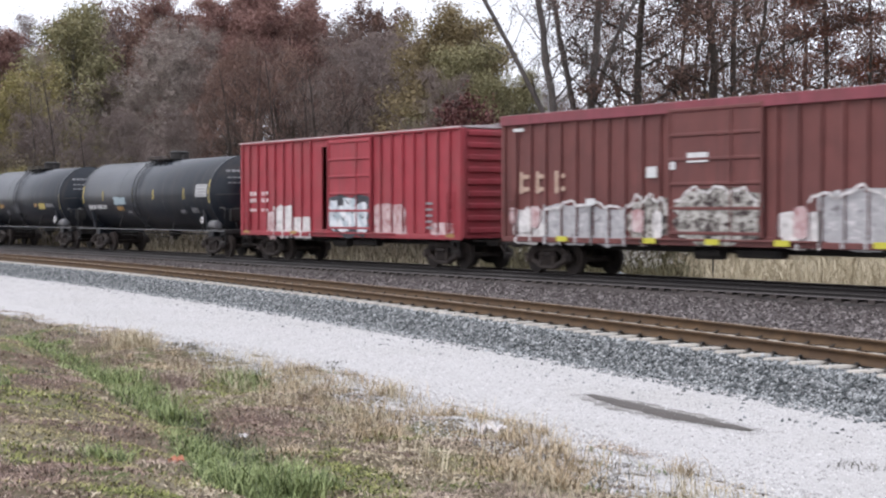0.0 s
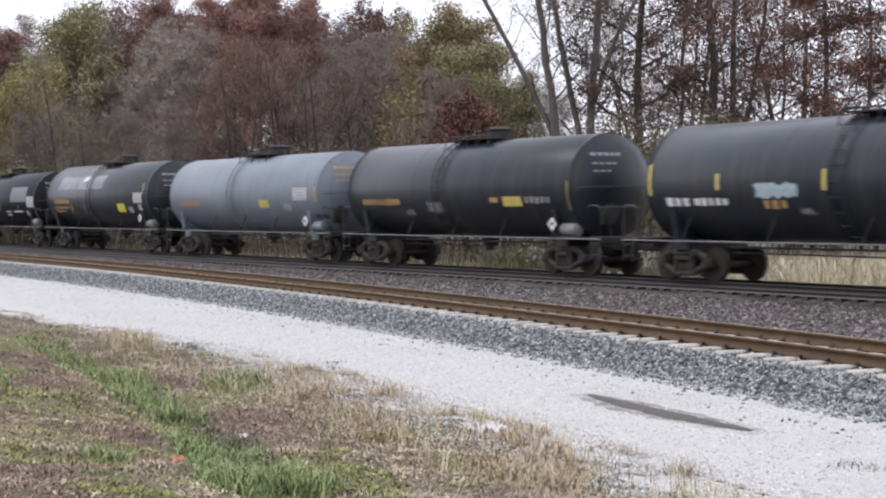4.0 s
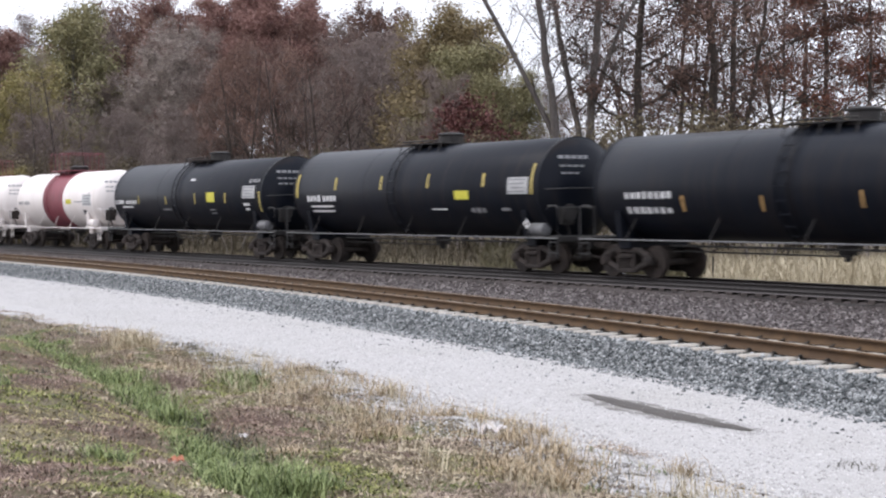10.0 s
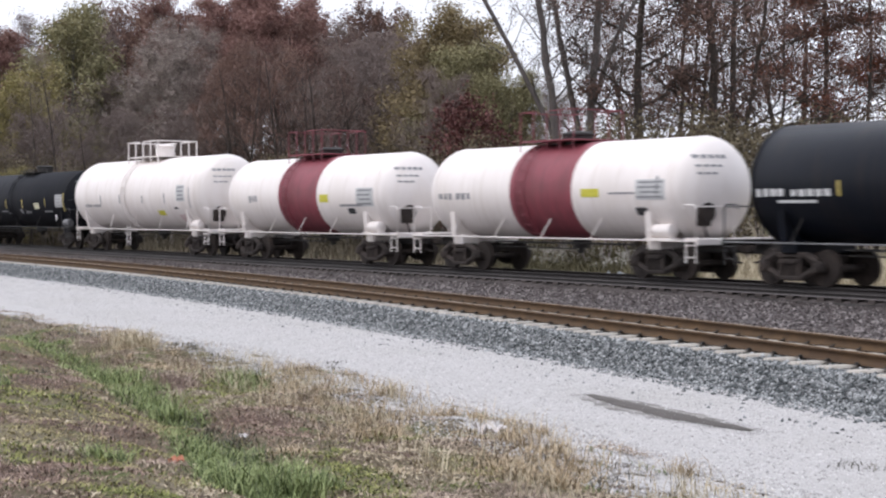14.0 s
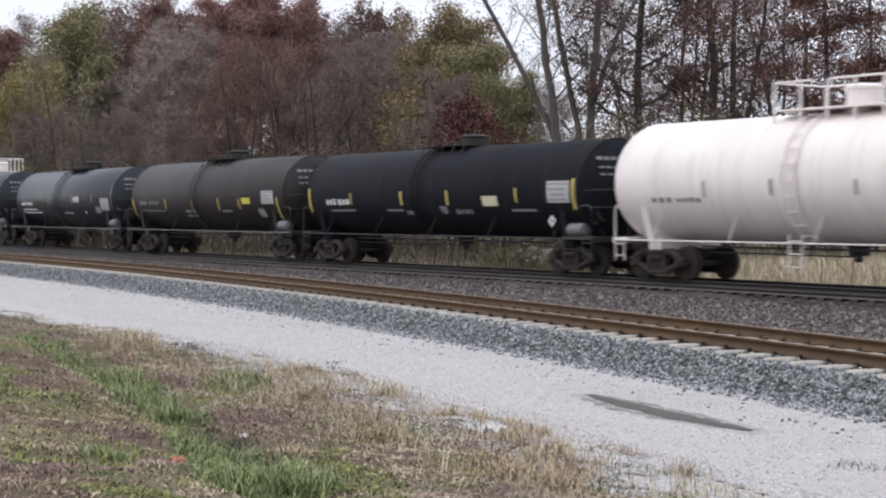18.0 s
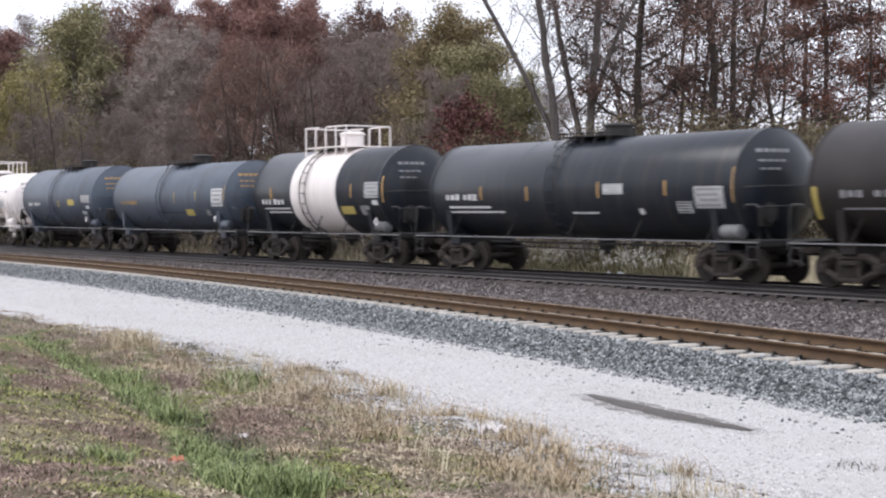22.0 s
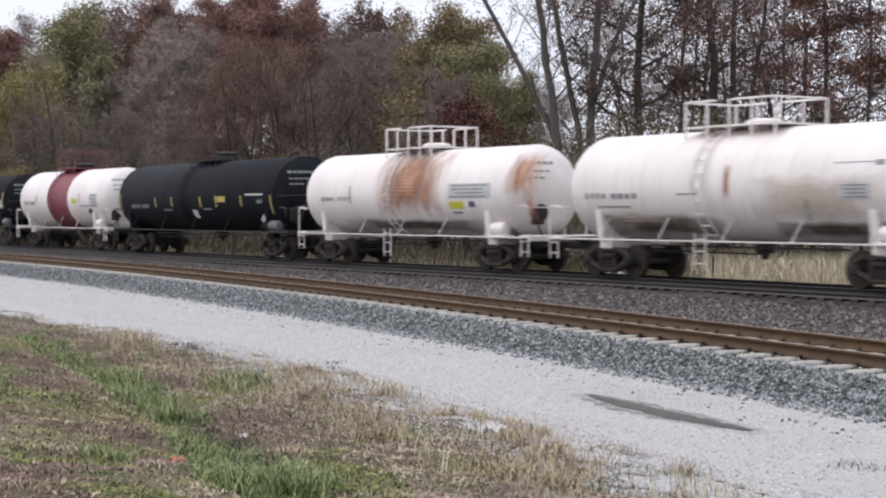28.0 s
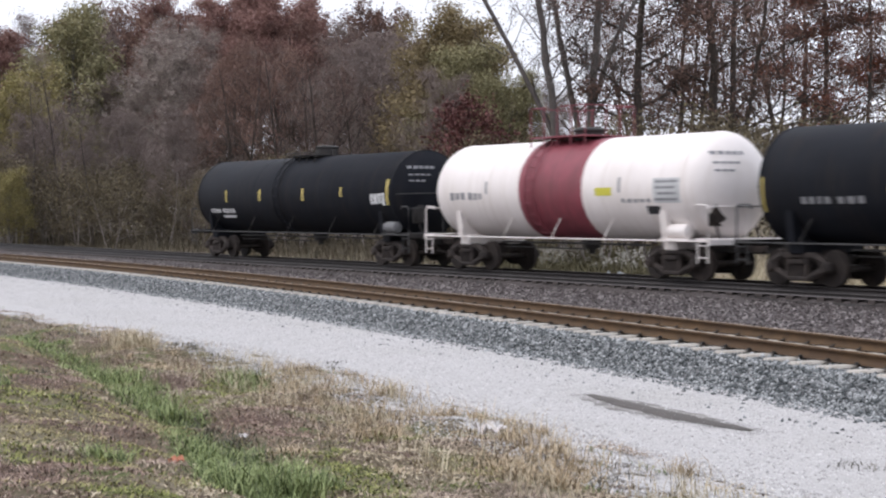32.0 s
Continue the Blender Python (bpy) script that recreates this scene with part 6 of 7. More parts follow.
def line_oak(px, depth, height, stems, seed, leaf_key, n_leaf, label, limbs=9, reach=0.3, low=0.3):
    """An oak at the edge of the wood; stems: where each leaves the ground, how far it has leaned to the right at 12 m, and its girth."""
    way, c = bearing(px)
    p = way * (depth / c)
    right = Vector((math.sin(0.6135), math.cos(0.6135), 0))
    away = Vector((-math.cos(0.6135), math.sin(0.6135), 0))
    w = Wood(seed)
    for foot, lean, girth in stems:
        pts = [right * (foot + lean * (i / 10 * height / 12) ** 1.2 + w.rng.uniform(-0.12, 0.12)) + away * w.rng.uniform(-0.3, 0.3) + Vector((0, 0, height * i / 10 - 0.3)) for i in range(11)]
        w.tube(pts, girth, girth * 0.3, 8)
        for i in range(limbs):
            t = low + (0.97 - low) * (i + w.rng.random()) / limbs
            j = min(int(t * 10), 9)
            a = i * 2.4 + w.rng.random()
            w.grow(pts[j].lerp(pts[j + 1], t * 10 - j), Vector((math.cos(a), math.sin(a), 0.15 + 0.5 * t)), height * reach * (1.25 - 0.8 * t) * w.rng.uniform(0.7, 1.15), girth * 0.42 * (1.15 - t), 1, (0, 7, 6), 0.1, 0.45)
    t = new("tree")
    t.matrix_basis = pose(p.x, p.y, float(ground_z(p.x, p.y)))
    tagged(t, label, "oak", group="line of trees behind the railway")
    part("trunk", raw("oak_branches", np.array([tuple(v) for v in w.v]), np.array(w.f), M_BARK), None, t)
    part("crown", raw("oak_crown", *leaves(w.tips, n_leaf, 0.07, 0.33, seed, 0.6, 0.6, 0.0, 0.55), LEAF[leaf_key]), None, t)


line_oak(0.395, 92, 17, ((0, 0.2, 0.11),), 78, "dusk", 6500, "thin dark oak with brown leaves beside pale trunks", 10, 0.24)
line_oak(0.441, 80, 19, ((0, 0.1, 0.3),), 71, "dusk", 17000, "dark straight oak with brown leaves in flat sprays", 15, 0.3, 0.24)
line_oak(0.53, 86, 18, ((0, 0.3, 0.17), (0.5, 1.3, 0.14)), 72, "dusk", 10000, "slender twin-stemmed oak with brown leaves", 9, 0.26)
line_oak(0.625, 80, 20, ((0, -0.5, 0.31), (0.45, 0.3, 0.2), (0.5, 1.6, 0.15)), 73, "dusk", 17000, "broad dark oak with several stems and wide limbs", 10, 0.34, 0.27)
line_oak(0.755, 92, 19, ((0, 0.4, 0.12),), 74, "dusk", 9000, "thin oak with sparse brown leaves", 11, 0.28)
line_oak(0.88, 82, 18, ((0, -0.4, 0.18),), 75, "rust", 20000, "oak thick with rust-red leaves", 15, 0.2, 0.26)
line_oak(0.965, 80, 18, ((-0.4, 0.3, 0.12), (0.3, 0.9, 0.15)), 76, "dusk", 15000, "forked oak with a few russet leaves", 9, 0.25)
line_oak(1.08, 84, 19, ((0, 0.4, 0.25),), 77, "dusk", 7000, "dark oak with brown leaves", 12, 0.3)
for px, height, turn in ((0.49, 16, 40), (0.68, 15, 200), (0.80, 19, 310)):
    plant("dark_oak", px, 100, height, turn)
for px in (0.24, 0.36, 0.5, 0.62, 0.74, 0.86):
    plant("mauve", px, 124, 7.5)
# undergrowth along the foot of the wood
rs = random.Random(5)
for i in range(34):
    px = -1.08 + i * 0.066
    plant("shrub", px + rs.uniform(-0.02, 0.02), (112 if px < -0.5 else 98 if px < 0 else 84 if px < 0.35 else 70) + rs.uniform(-5, 8), rs.uniform(4.5, 7.0) if px < 0.2 else rs.uniform(5.3, 6.6) if px > 0.37 else rs.uniform(3.6, 5.0))
for i in range(16):
    plant("mauve", -1.05 + i * 0.085 + rs.uniform(-0.02, 0.02), 118 + rs.uniform(-4, 10) - 12 * (i > 9), rs.uniform(8, 12) if not 5 < i < 11 else rs.uniform(5, 7))

M_FARWOOD = leafy("far_wood_leaves", (0.075, 0.055, 0.05), (0.125, 0.094, 0.084), (0.18, 0.14, 0.125))


def far_wood():
    """The depth of the wood behind the single trees: a deep, uneven mass of small leaves."""
    rng = np.random.default_rng(3)
    n = 130000
    px = rng.uniform(-1.25, 0.10, n)
    depth = rng.uniform(165, 230, n)
    top = 17.5 + 3 * np.sin(px * 17) + 2.0 * np.sin(px * 41 + 1) + 1.5 * np.sin(px * 90)
    z = np.abs(rng.random(n)) ** 0.8 * top
    # ragged gaps under the canopy, where the sky shows between the trunks
    gap = (px > -0.53) & (px < -0.18) & (z > 8) & (z < 17) & (blotch(px * 60, z * 0.8, 0.9, 7.7) > -0.12)
    px, depth, z = px[~gap], depth[~gap], z[~gap]
    n = len(z)
    ang = math.pi - 0.6135 - np.arctan(px * math.tan(radians(31.285 / 2)))
    d = depth / np.cos(np.arctan(px * math.tan(radians(31.285 / 2))))
    c = np.stack([np.cos(ang) * d, np.sin(ang) * d, z], -1)
    v, f = leaves(c, n, 0.3, 0.3, 9)
    tagged(new("far_woods", raw("far_woods", v, f, M_FARWOOD)), "deep brown autumn woods behind the nearer trees", "woods", kind="stuff")


far_wood()

# ---- grasses ----
M_STRAW = leafy("straw_grass", (0.12, 0.088, 0.056), (0.36, 0.275, 0.172), (0.6, 0.49, 0.34))
M_GREEN = leafy("green_grass", (0.035, 0.055, 0.02), (0.165, 0.208, 0.076), (0.37, 0.42, 0.2))
M_DEAD = leafy("brown_weeds", (0.055, 0.04, 0.032), (0.265, 0.2, 0.155), (0.6, 0.49, 0.385))
M_MOSS = leafy("short_mixed_turf", (0.09, 0.078, 0.036), (0.29, 0.255, 0.118), (0.52, 0.445, 0.245))
M_TALL = leafy("tall_pale_grass", (0.27, 0.225, 0.145), (0.44, 0.38, 0.265), (0.6, 0.53, 0.4))
M_SEED = leafy("white_seed_heads", (0.3, 0.28, 0.24), (0.42, 0.4, 0.36), (0.56, 0.54, 0.5))


def blades(name, x, y, length, width, material, label, lean=0.5, seed=0, category="grass"):
    """One bent, tapered blade at each place, joined."""
    rng = np.random.default_rng(seed)
    n = len(x)
    z = ground_z(x, y) - 0.01
    a = rng.random(n) * 6.28
    L = length * (0.45 + 0.9 * rng.random(n))
    k = lean * (0.35 + 0.65 * rng.random(n))
    dx, dy = np.cos(a), np.sin(a)
    wx, wy = -dy * width / 2, dx * width / 2
    p0 = np.stack([x, y, z], -1)
    p1 = np.stack([x + dx * L * k * 0.3, y + dy * L * k * 0.3, z + L * np.maximum(0.25, 0.6 - 0.15 * k)], -1)
    p2 = np.stack([x + dx * L * k, y + dy * L * k, z + L * np.maximum(0.12, 1 - 0.38 * k)], -1)
    w = np.stack([wx, wy, np.zeros(n)], -1)
    v = np.stack([p0 - w, p0 + w, p1 + w * 0.8, p1 - w * 0.8, p2 + w * 0.15, p2 - w * 0.15], 1).reshape(-1, 3)
    f = np.array([(0, 1, 2, 3), (3, 2, 4, 5)])[None] + 6 * np.arange(n)[:, None, None]
    return tagged(new(name, raw(name, v, f.reshape(-1, 4), material)), label, category, kind="stuff")


def bank(n, seed, u0, u1, x0=-48, x1=-6, power=1.5):
    """Places on the bank between two distances from the near rail, denser towards the camera."""
    rng = np.random.default_rng(seed)
    x = x1 - (x1 - x0) * rng.random(n) ** power
    u = u0 + (u1 - u0) * rng.random(n)
    return x, near_rail(x) - u - widening(x)


def thin(x, y, keep):
    return x[keep], y[keep]


def clumps(n, each, spread, seed, u0, u1, power=1.5, x0=-46):
    """Tufts: places gathered round scattered centres."""
    rng = np.random.default_rng(seed)
    x, y = bank(n, seed, u0, u1, x0=x0, power=power)
    k = rng.integers(0, n, n * each)
    return x[k] + rng.normal(0, spread, n * each), y[k] + rng.normal(0, spread, n * each)


def mats(name, x, y, size, material, label, seed, lift=0.012, tilt=0.5, category="weeds"):
    """Small flat leaves and flattened blades lying on the ground, joined."""
    rng = np.random.default_rng(seed)
    n = len(x)
    c = np.stack([x, y, ground_z(x, y) + lift * (0.3 + rng.random(n) * 1.7)], -1)
    a = rng.random(n) * 6.28
    d = np.stack([np.cos(a), np.sin(a), rng.normal(0, tilt, n)], -1)
    e = np.stack([-np.sin(a), np.cos(a), rng.normal(0, tilt, n)], -1)
    s = (size * (0.5 + rng.random(n)))[:, None]
    v = np.stack([c - d * s, c + e * s * 0.35, c + d * s, c - e * s * 0.35], 1).reshape(-1, 3)
    return tagged(new(name, raw(name, v, np.arange(4 * n).reshape(-1, 4), material)), label, category, kind="stuff")


M_RUSSET = leafy("russet_weed_leaves", (0.05, 0.033, 0.027), (0.22, 0.147, 0.116), (0.46, 0.345, 0.275))
M_TAN = leafy("tan_leaf_litter", (0.11, 0.09, 0.062), (0.38, 0.315, 0.222), (0.6, 0.515, 0.385))
# what grows where on the bank: middle of each patch, its reach to the side and away
PATCHES = {
    "green": ((-28.8, 10.55, 0.25, 2.0), (-25.9, 10.0, 0.35, 1.7), (-22.3, 9.1, 0.34, 1.7), (-20.6, 8.75, 0.33, 1.4), (-18.6, 8.4, 0.3, 1.3), (-16.9, 7.9, 0.26, 1.1), (-15.6, 7.5, 0.26, 0.8), (-13.9, 6.85, 0.2, 0.8), (-12.3, 6.35, 0.24, 0.9), (-11.1, 5.95, 0.32, 0.9), (-10.5, 5.85, 0.36, 0.7), (-19.4, 10.2, 0.3, 1.1), (-12.1, 5.1, 0.2, 0.3), (-18.2, 7.95, 0.2, 0.5), (-17.9, 6.3, 0.22, 0.9), (-19.8, 7.2, 0.25, 0.7)),
    "herb": ((-10.3, 6.0, 0.25, 0.5), (-10.8, 6.8, 0.25, 1.0), (-12.3, 7.4, 0.2, 0.7), (-18.8, 9.7, 0.36, 2.0), (-17.1, 8.3, 0.27, 1.2), (-16.7, 6.9, 0.29, 0.7), (-15.8, 7.0, 0.2, 0.6), (-12.8, 5.7, 0.2, 0.4), (-11.6, 4.9, 0.2, 0.36), (-15.3, 5.7, 0.41, 0.5), (-19.8, 7.2, 0.3, 0.9), (-16.3, 5.9, 0.2, 0.7), (-10.3, 6.8, 0.2, 0.45), (-11.9, 4.5, 0.27, 0.3), (-10.2, 4.4, 0.24, 0.3)),
    "russet": ((-18.7, 7.3, 0.43, 1.2), (-17.4, 7.4, 0.34, 0.9), (-22.7, 8.3, 0.3, 1.1), (-13.7, 5.3, 0.47, 0.53), (-14.1, 6.1, 0.44, 0.6), (-12.2, 5.7, 0.2, 0.53), (-10.8, 4.8, 0.3, 0.41), (-15.0, 7.9, 0.45, 1.2), (-13.8, 7.6, 0.22, 0.84), (-15.8, 7.6, 0.2, 0.65), (-14.1, 8.1, 0.23, 0.9), (-10.8, 4.2, 0.33, 0.38)),
    "straw": ((-27.6, 12.2, 0.3, 2.6), (-23.2, 10.6, 0.36, 2.2), (-19.1, 11.3, 0.55, 2.2), (-21.5, 13.1, 0.41, 1.1), (-13.2, 7.5, 0.33, 1.2), (-15.2, 9.6, 0.45, 1.6), (-18.3, 12.1, 0.2, 1.1), (-16.0, 10.8, 0.41, 1.3), (-18.3, 11.6, 0.46, 1.9), (-13.0, 10.2, 0.27, 1.0), (-14.2, 10.6, 0.25, 0.8), (-11.4, 9.1, 0.36, 0.8), (-11.8, 9.8, 0.22, 0.6), (-10.7, 8.6, 0.3, 0.5)),
    "bare": ((-22.75, 11.76, 0.4, 0.9), (-24.3, 11.9, 0.4, 0.8), (-21.2, 11.66, 0.35, 0.7), (-16.2, 10.3, 0.25, 0.5), (-26.1, 13.5, 0.94, 2.0), (-22.7, 12.5, 0.65, 1.5), (-24.0, 14.0, 0.8, 1.3), (-17.6, 11.1, 0.22, 0.8), (-16.6, 11.4, 0.3, 0.75), (-14.2, 10.4, 0.37, 0.47), (-12.8, 10.4, 0.3, 0.5), (-10.7, 9.5, 0.36, 1.07), (-10.2, 8.8, 0.24, 0.5), (-10.0, 9.6, 0.25, 0.43), (-22.5, 11.4, 0.45, 0.9)),
}


def patch_field(kind, x, y):
    """How strongly a place belongs to the patches of a kind, 0 to 1."""
    out = np.zeros(len(x))
    for a, b, r, d in PATCHES[kind]:
        away = np.hypot(a, b)
        dx, dy = x - a, y - b
        ahead = (dx * a + dy * b) / away
        side = (dx * b - dy * a) / away
        out = np.maximum(out, np.exp(-(side / (r * 1.25)) ** 2 - (ahead / (d * 1.1)) ** 2))
    return out


x, y = bank(340000, 1, 5.3, 14.5, power=1.8)
u = near_rail(x) - y - widening(x)
s = swale(x, y)
rng = np.random.default_rng(2)
noise = [blotch(x, y, c, k) for c, k in ((0.9, 9.1), (1.3, 4.4), (0.8, 6.1), (1.1, 5.7), (1.7, 2.7), (2.6, 8.3))]
noise = [1.6 * n for n in noise]
near_side = np.clip(0.5 - s * 0.9, 0, 1)
score = {
    "green": 1.15 * patch_field("green", x, y) + 0.55 * noise[0] - 0.1,
    "herb": 0.98 * patch_field("herb", x, y) + 0.7 * noise[1] - 0.05 + 0.12 * near_side,
    "russet": 0.75 * patch_field("russet", x, y) + 0.75 * noise[2] + 0.08 * near_side + 0.05,
    "olive": 0.42 * near_side + 0.75 * noise[4] + 0.02,
    "tan": 0.2 + 0.8 * noise[5] + 0.05 * (1 - near_side),
    "dead": 0.3 + 1.0 * noise[3] - 0.2 * near_side,
    "straw": 0.36 * patch_field("straw", x, y) + 0.7 * noise[0] - 0.4 * near_side,
    "bare": 1.0 * patch_field("bare", x, y) + np.clip((6.7 + 0.4 * np.exp(-((x + 22) / 4) ** 2) - u) * 0.7, -0.5, 1.6) + 0.9 * noise[4] - 0.05,
}
names = list(score)
best = np.argmax(np.stack([score[k] + rng.gumbel(0, 0.06, len(x)) for k in names]), 0)
pick = {k: thin(x, y, best == i) for i, k in enumerate(names)}
M_HERB = leafy("olive_green_herbs", (0.035, 0.045, 0.014), (0.175, 0.19, 0.055), (0.36, 0.365, 0.13))
blades("green_grass", *pick["green"], 0.14, 0.009, M_GREEN, "lush green grass along the shallow ditch", 1.5, 3)
blades("olive_herbs", *pick["herb"], 0.055, 0.013, M_HERB, "low olive-green herbs in the turf", 1.8, 31, "weeds")
blades("olive_turf", *pick["olive"], 0.05, 0.012, M_MOSS, "short olive and tan turf on the bank", 2.0, 32)
blades("russet_weeds", *pick["russet"], 0.06, 0.011, M_RUSSET, "matted russet weeds in the turf", 1.9, 33, "weeds")
mats("leaf_litter", *pick["tan"], 0.018, M_TAN, "tan leaf litter on the turf", 34, tilt=0.6, category="leaves")
blades("dead_weeds", *pick["dead"], 0.07, 0.010, M_DEAD, "flattened brown dead weeds on the bank", 2.0, 7, "weeds")
blades("straw_litter", *pick["straw"], 0.11, 0.008, M_STRAW, "flattened straw among the weeds", 1.9, 35)
x, y = clumps(330, 40, 0.06, 4, 5.5, 8.8)
keep = (patch_field("straw", x, y) > 0.25) | (np.random.default_rng(8).random(len(x)) < 0.12)
keep &= swale(x, y) > 0.3
blades("straw_grass", *thin(x, y, keep), 0.17, 0.007, M_STRAW, "tufts of dry straw-coloured grass along the road edge", 1.3, 5)
rg = np.random.default_rng(77)
tx, ty = [], []
for a, b, k, r in ((-25.8, 11.5, 420, 0.35), (-24.5, 10.9, 120, 0.4), (-11.35, 9.45, 150, 0.3), (-12.4, 9.7, 110, 0.28), (-10.8, 10.35, 90, 0.12), (-17.5, 9.95, 110, 0.3), (-15.2, 10.1, 110, 0.3), (-20.5, 11.4, 100, 0.25), (-13.6, 8.6, 90, 0.3), (-10.6, 8.5, 170, 0.35), (-17.0, 11.3, 110, 0.4), (-15.2, 10.9, 110, 0.4), (-13.3, 10.5, 90, 0.25), (-16.0, 8.9, 60, 0.3), (-18.6, 11.9, 90, 0.3)):
    tx.append(rg.normal(a, r, k))
    ty.append(rg.normal(b, r * 0.6, k))
bx, by = rg.normal(-24.9, 0.3, 320), rg.normal(11.15, 0.2, 320)
blades("straw_tuft", bx, by, 0.4, 0.011, M_TALL, "tall bleached tuft of dry grass by the road", 0.8, 37)
blades("tall_straw", np.concatenate(tx), np.concatenate(ty), 0.27, 0.008, M_STRAW, "taller tufts of bleached dry grass", 1.35, 36)
x, y = clumps(110, 18, 0.09, 61, 6.0, 8.3, 1.2, -23)
keep = swale(x, y) > 0.5
blades("dry_stalks", *thin(x, y, keep), 0.3, 0.007, M_TALL, "long bleached stalks standing in the dry grass", 1.0, 62)
# dark weeds by the road; in the ditch the same colour paints shade
M_DARKWEED_SHADE = leafy("dark_weeds_and_ditch_shade_leaves", (0.045, 0.045, 0.035), (0.085, 0.082, 0.06), (0.15, 0.135, 0.1))
tx, ty = [], []
for a, b, k in ((-24.2, 12.0, 90), (-23.0, 11.9, 60), (-20.9, 12.2, 120), (-21.5, 12.9, 40), (-20.3, 12.5, 50), (-22.2, 13.4, 30), (-25.4, 12.4, 60), (-14.5, 9.1, 40), (-17.6, 10.3, 40), (-13.3, 9.7, 50), (-10.6, 9.3, 30), (-10.2, 9.0, 24), (-10.14, 12.05, 30), (-10.0, 12.2, 20),
                # most of these are dark blades painting shade under the steep ditch bank
                (-15.75, 7.62, 150), (-15.5, 7.5, 90), (-12.5, 6.62, 120), (-12.2, 6.5, 70), (-14.6, 7.35, 110), (-14.0, 7.2, 110), (-13.4, 7.0, 110), (-12.9, 6.85, 90), (-20.4, 7.75, 60), (-15.8, 6.3, 40)):
    tx.append(rg.normal(a, 0.16, k))
    ty.append(rg.normal(b, 0.11, k))
blades("dark_weeds", np.concatenate(tx), np.concatenate(ty), 0.11, 0.012, M_DARKWEED_SHADE, "small dark weeds by the road edge, and dark blades as painted shade in the ditch", 1.7, 42, "weeds")
tx, ty = [], []
for a, b, k in ((-14.95, 11.05, 50), (-10.9, 10.15, 40), (-12.0, 10.3, 14), (-20.6, 12.4, 30), (-9.9, 8.6, 40)):
    tx.append(rg.normal(a, 0.16, k))
    ty.append(rg.normal(b, 0.07, k))
gx_, gy_ = [], []
for a, b, k, r in ((-11.0, 5.95, 420, 0.3), (-10.6, 6.1, 240, 0.25), (-20.0, 8.7, 252, 0.3), (-21.6, 9.05, 252, 0.35), (-23.4, 9.45, 192, 0.35), (-15.75, 7.5, 156, 0.18), (-19.4, 10.25, 204, 0.35), (-12.9, 6.6, 156, 0.2), (-17.4, 8.1, 156, 0.25)):
    gx_.append(rg.normal(a, r, k))
    gy_.append(rg.normal(b, r * 0.5, k))
blades("ditch_grass", np.concatenate(gx_), np.concatenate(gy_), 0.24, 0.010, M_GREEN, "longer lush grass in the ditch", 1.1, 44)
blades("green_tufts", np.concatenate(tx), np.concatenate(ty), 0.09, 0.011, M_GREEN, "small green tufts at the road edge", 1.3, 43)
x, y = bank(9000, 51, 6.3, 8.2, x0=-44, power=1.2)
keep = (x < -27) & (blotch(x, y, 1.2, 3.9) + 0.25 * np.random.default_rng(4).random(len(x)) > 0.05)
blades("grey_weeds", *thin(x, y, keep), 0.1, 0.014, leafy("grey_weed_stalks", (0.08, 0.075, 0.065), (0.15, 0.14, 0.125), (0.26, 0.245, 0.22)), "grey-brown weeds at the far road edge", 1.6, 52, "weeds")
stones("spilled_chips", lambda v: near_rail(v) - widening(v), 42000, -30, -6, -7.2, -5.1, 0.015, 0.006, M_CHIP, "limestone chips spilled into the grass", 1.6)


def share(x, y):
    """How far to the side of the view a place lies: -1 at the left edge, 1 at the right."""
    return np.tan(math.pi - 0.6135 - np.arctan2(y, x)) / math.tan(radians(31.285 / 2))


def behind(n, seed, w0, w1, x0, x1):
    rng = np.random.default_rng(seed)
    x = x0 + (x1 - x0) * rng.random(n)
    return x, far_rail(x) + w0 + (w1 - w0) * rng.random(n)


x, y = behind(60000, 12, 6.5, 26, -75, -20)
k = share(x, y) + 0.1 * blotch(x, y, 0.25, 2.2)
blades("tall_pale_grass", *thin(x, y, k > 0.54), 0.75, 0.022, M_TALL, "tall pale dry grass behind the railway", 0.7, 13)
blades("olive_verge", *thin(x, y, (k < 0.58) & (k > 0.1)), 0.7, 0.03, leafy("olive_weeds", (0.05, 0.046, 0.024), (0.095, 0.086, 0.047), (0.18, 0.155, 0.09)), "olive and tan weeds behind the railway", 0.8, 16, "weeds")
x, y = behind(26000, 14, 4.5, 26, -150, -52)
blades("brown_verge", *thin(x, y, share(x, y) < 0.2), 0.8, 0.03, leafy("verge_weeds", (0.04, 0.034, 0.024), (0.08, 0.066, 0.044), (0.15, 0.125, 0.085)), "brown weeds behind the railway", 0.8, 15, "weeds")


def seed_heads():
    """Pale fluffy seed heads on the weeds behind the track."""
    rng = np.random.default_rng(21)
    pts = []
    for px, dep, n in ((0.24, 67, 30), (0.275, 66, 45), (0.36, 64, 18), (0.42, 62, 40), (0.455, 61, 25), (0.20, 70, 14), (0.48, 60, 12)):
        way, c = bearing(px)
        p = way * (dep / c)
        for i in range(n):
            x, y = p.x + rng.normal(0, 0.55), p.y + rng.normal(0, 0.5)
            pts.append((x, y, float(ground_z(x, y)) + rng.uniform(0.35, 1.0)))
    v, f = leaves(pts, 2600, 0.035, 0.055, 22)
    tagged(new("seed_heads", raw("seed_heads", v, f, M_SEED)), "pale fluffy seed heads of dead weeds", "weeds", kind="stuff")


seed_heads()


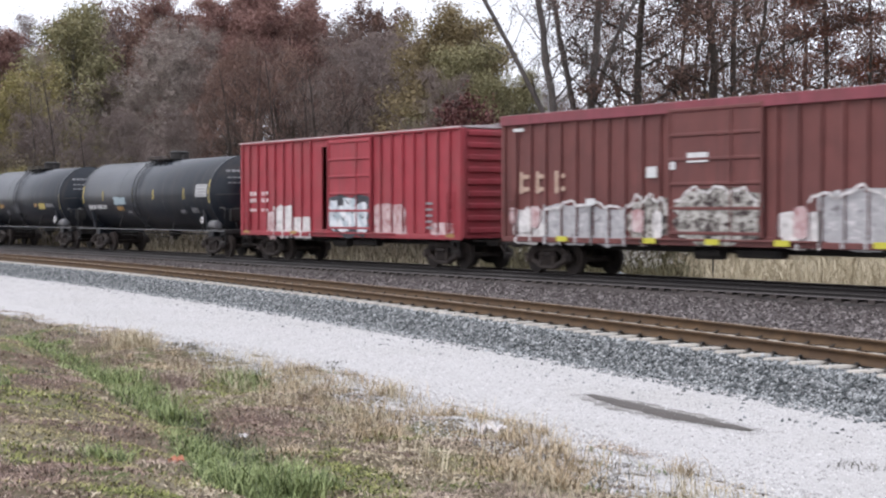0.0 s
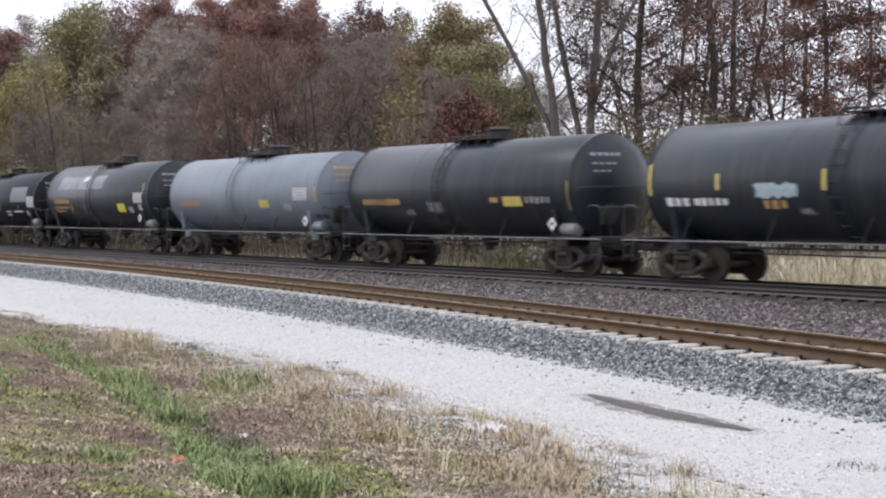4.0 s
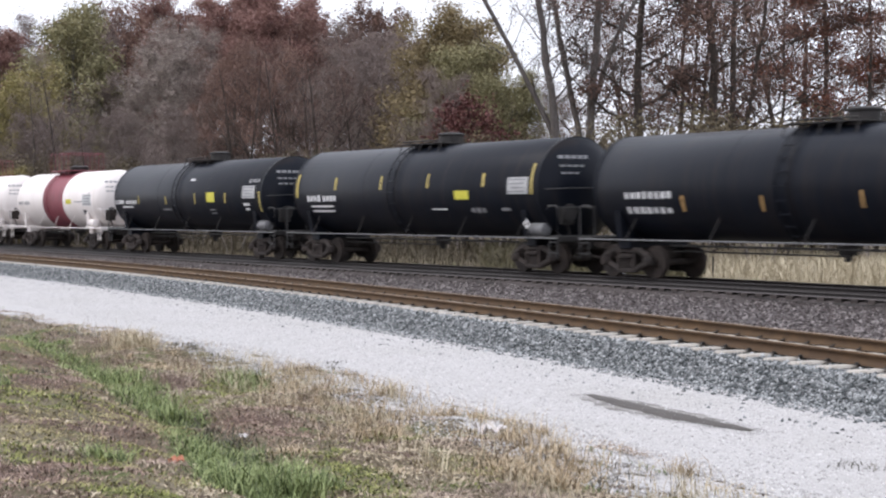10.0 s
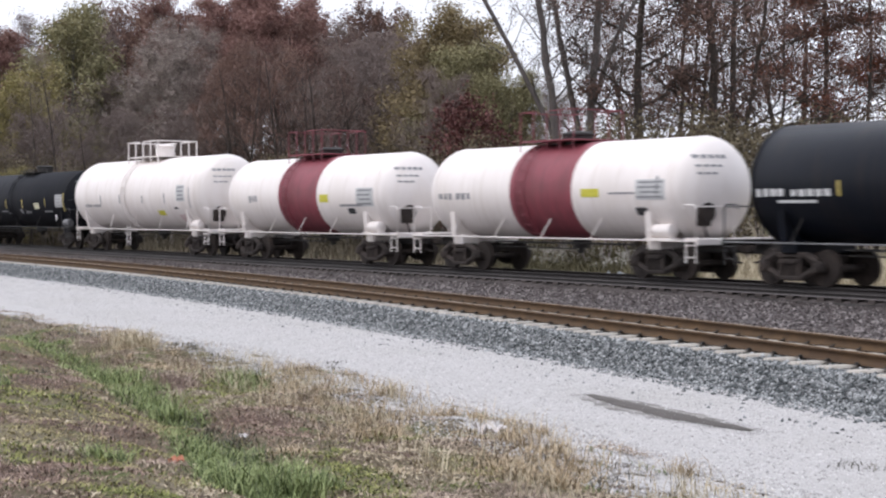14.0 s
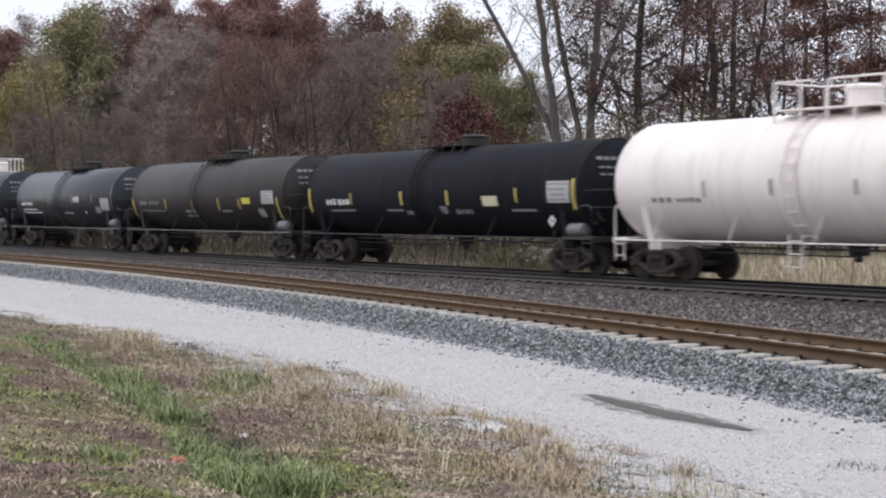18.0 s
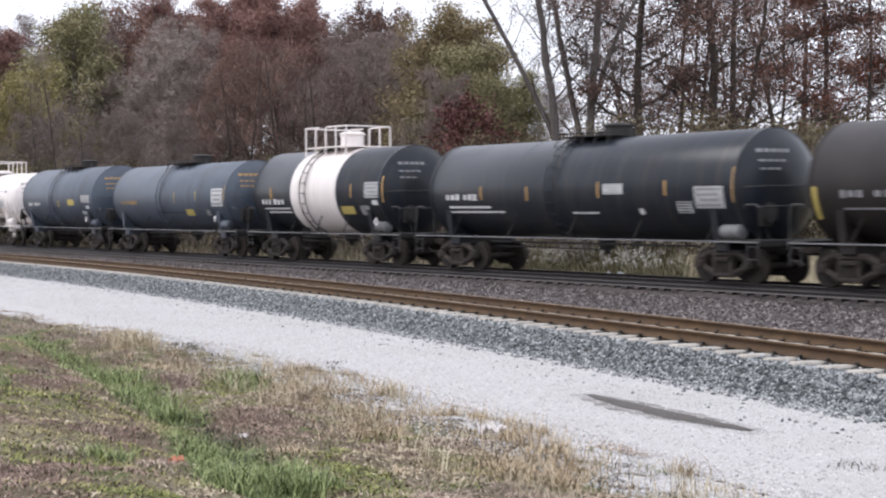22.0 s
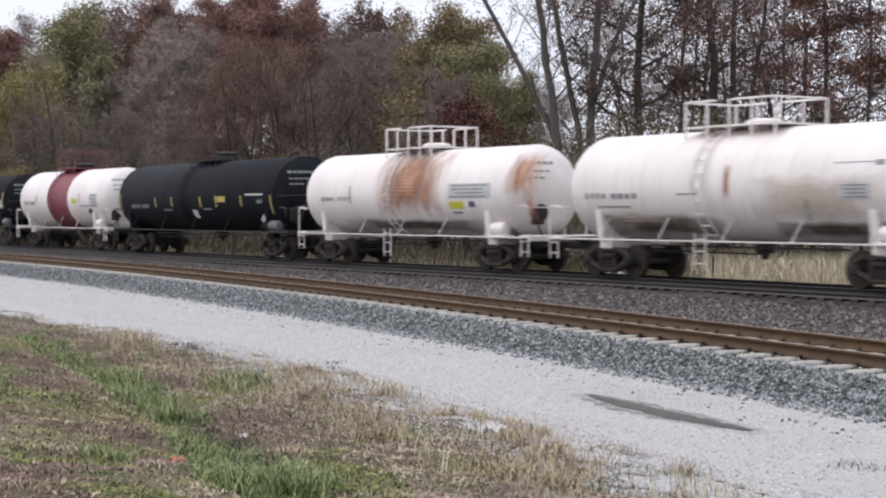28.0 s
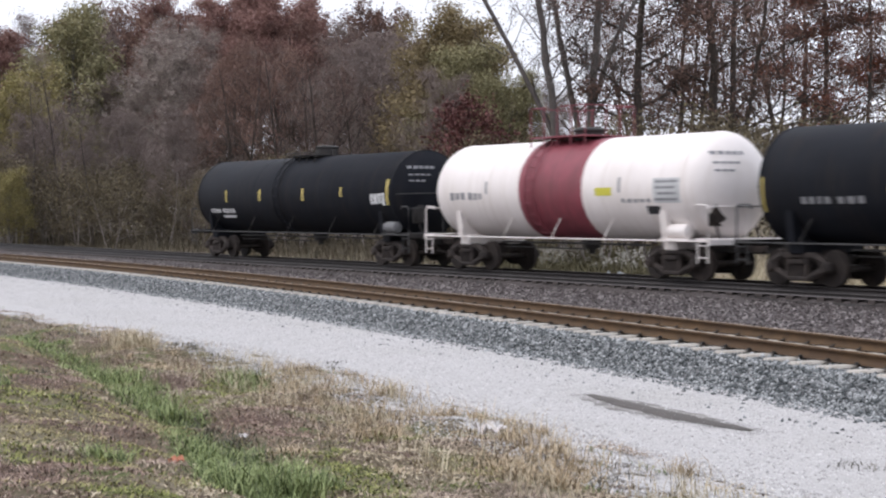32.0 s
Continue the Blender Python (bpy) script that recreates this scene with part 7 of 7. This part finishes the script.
def fence_post():
    way, c = bearing(0.61)
    p = way * (55.0 / c)
    ob = new("fence_post")
    ob.matrix_basis = pose(p.x, p.y, float(ground_z(p.x, p.y)))
    tagged(ob, "thin dark steel post standing in dry grass", "post")
    part("post_shaft", Geo().box((0, 0, 0.52), (0.05, 0.05, 1.15), 0.008), M_CLIP, ob)
    part("post_cap", Geo().box((0, 0, 1.11), (0.07, 0.07, 0.03), 0.008), M_CLIP, ob)


fence_post()


def litter(x, y, size, seed, name, material, label):
    """A crumpled scrap: a small sheet folded at random."""
    rng = random.Random(seed)
    g = Geo()
    n = 6
    v = []
    for i in range(n + 1):
        for j in range(n + 1):
            a, b = i / n - 0.5, j / n - 0.5
            v.append((size * (a + rng.uniform(-0.05, 0.05)), size * 0.8 * (b + rng.uniform(-0.05, 0.05)), size * (0.18 + 0.22 * math.sin(a * 9 + seed) * math.cos(b * 7) + rng.uniform(-0.07, 0.1))))
    g.add(v, [(i * (n + 1) + j, i * (n + 1) + j + 1, (i + 1) * (n + 1) + j + 1, (i + 1) * (n + 1) + j) for i in range(n) for j in range(n)])
    ob = new(name, g.mesh(name))
    ob.data.materials.append(material)
    ob.matrix_basis = pose(x, y, float(ground_z(x, y)) + 0.02 + 0.07 * (size > 0.25 and name == "paper_scrap"))
    return tagged(ob, label, "litter")


M_PAPER = mat("dirty_paper", (0.5, 0.46, 0.45), (0.72, 0.69, 0.68), 9, 0.8, bump=0.1)
litter(-12.95, 9.7, 0.27, 14, "paper_scrap", M_PAPER, "crumpled whitish paper lying in dry weeds")
litter(-16.03, 10.34, 0.13, 5, "paper_scrap", M_PAPER, "small pale scrap of paper in the weeds")
litter(-13.5, 7.16, 0.09, 7, "paper_scrap", M_PAPER, "tiny pale scrap of paper on the turf")
litter(-12.25, 5.86, 0.13, 11, "plastic_scrap", mat("orange_plastic", (0.4, 0.13, 0.07), (0.5, 0.2, 0.12), 9, 0.6, bump=0.05), "small orange-red scrap of plastic on the turf")
M_BAG = mat("white_plastic_film", (0.7, 0.74, 0.8), (0.84, 0.86, 0.9), 9, 0.4, bump=0.1)
BAG = litter(-37.4, 33.0, 0.56, 9, "plastic_bag", M_BAG, "white plastic bag caught beside the far rail")
BAG_REST = (-37.4, 33.0, -0.3)


def motions():
    """The train runs to the right at a nearly steady pace; its wheels turn with it."""
    def along(t):
        a = t - 16.0
        return 10.427 * a - 0.0021 * a * a

    def at(s):
        y = float(far_rail(s)) + 0.7525
        turn = math.degrees(math.atan(float(far_rail(s + 0.5) - far_rail(s - 0.5))))
        return pose(s, y, 0, rz=turn)

    for car, mid in CARS:
        walk(car, [(t, at(mid + along(t))) for t in range(0, 33)])
    # the bag is lifted by the wind of the train once, and settles again
    x, y, z = BAG_REST
    walk(BAG, [(t, pose(x - r * 0.576, y - r * 0.818, z + h, 55 + turn, turn, 48)) for t, r, h, turn in (
        (0.0, 0.0, 0.0, 0), (19.7, 0.0, 0.0, 0), (20.0, 0.2, 0.42, 10), (20.2, 0.36, 0.54, 15), (20.45, 0.75, 0.45, 35), (20.8, 0.3, 0.15, 20), (21.3, 0.0, 0.0, 0), (32.0, 0.0, 0.0, 0))])
    where = dict(CARS)
    for wheelset, off, car in WHEELS:
        # a wheel turns while its car is near the view, and rests far away from it
        start = wheelset.matrix_basis.translation.copy()
        frames = [k for k in range(0, 961) if -125 < where[car] + along(k / 30) < 8]
        rows = [(0.0, pose(*start))] if not frames or frames[0] > 0 else []
        turned = 0.0
        for k in frames:
            rows.append((k / 30, pose(*start, ry=turned)))
            turned = math.degrees((along((k + 1) / 30) - along(frames[0] / 30)) / WHEEL) % 360
        if not frames or frames[-1] < 960:
            rows.append((32.0, rows[-1][1]))
        walk(wheelset, rows)


motions()
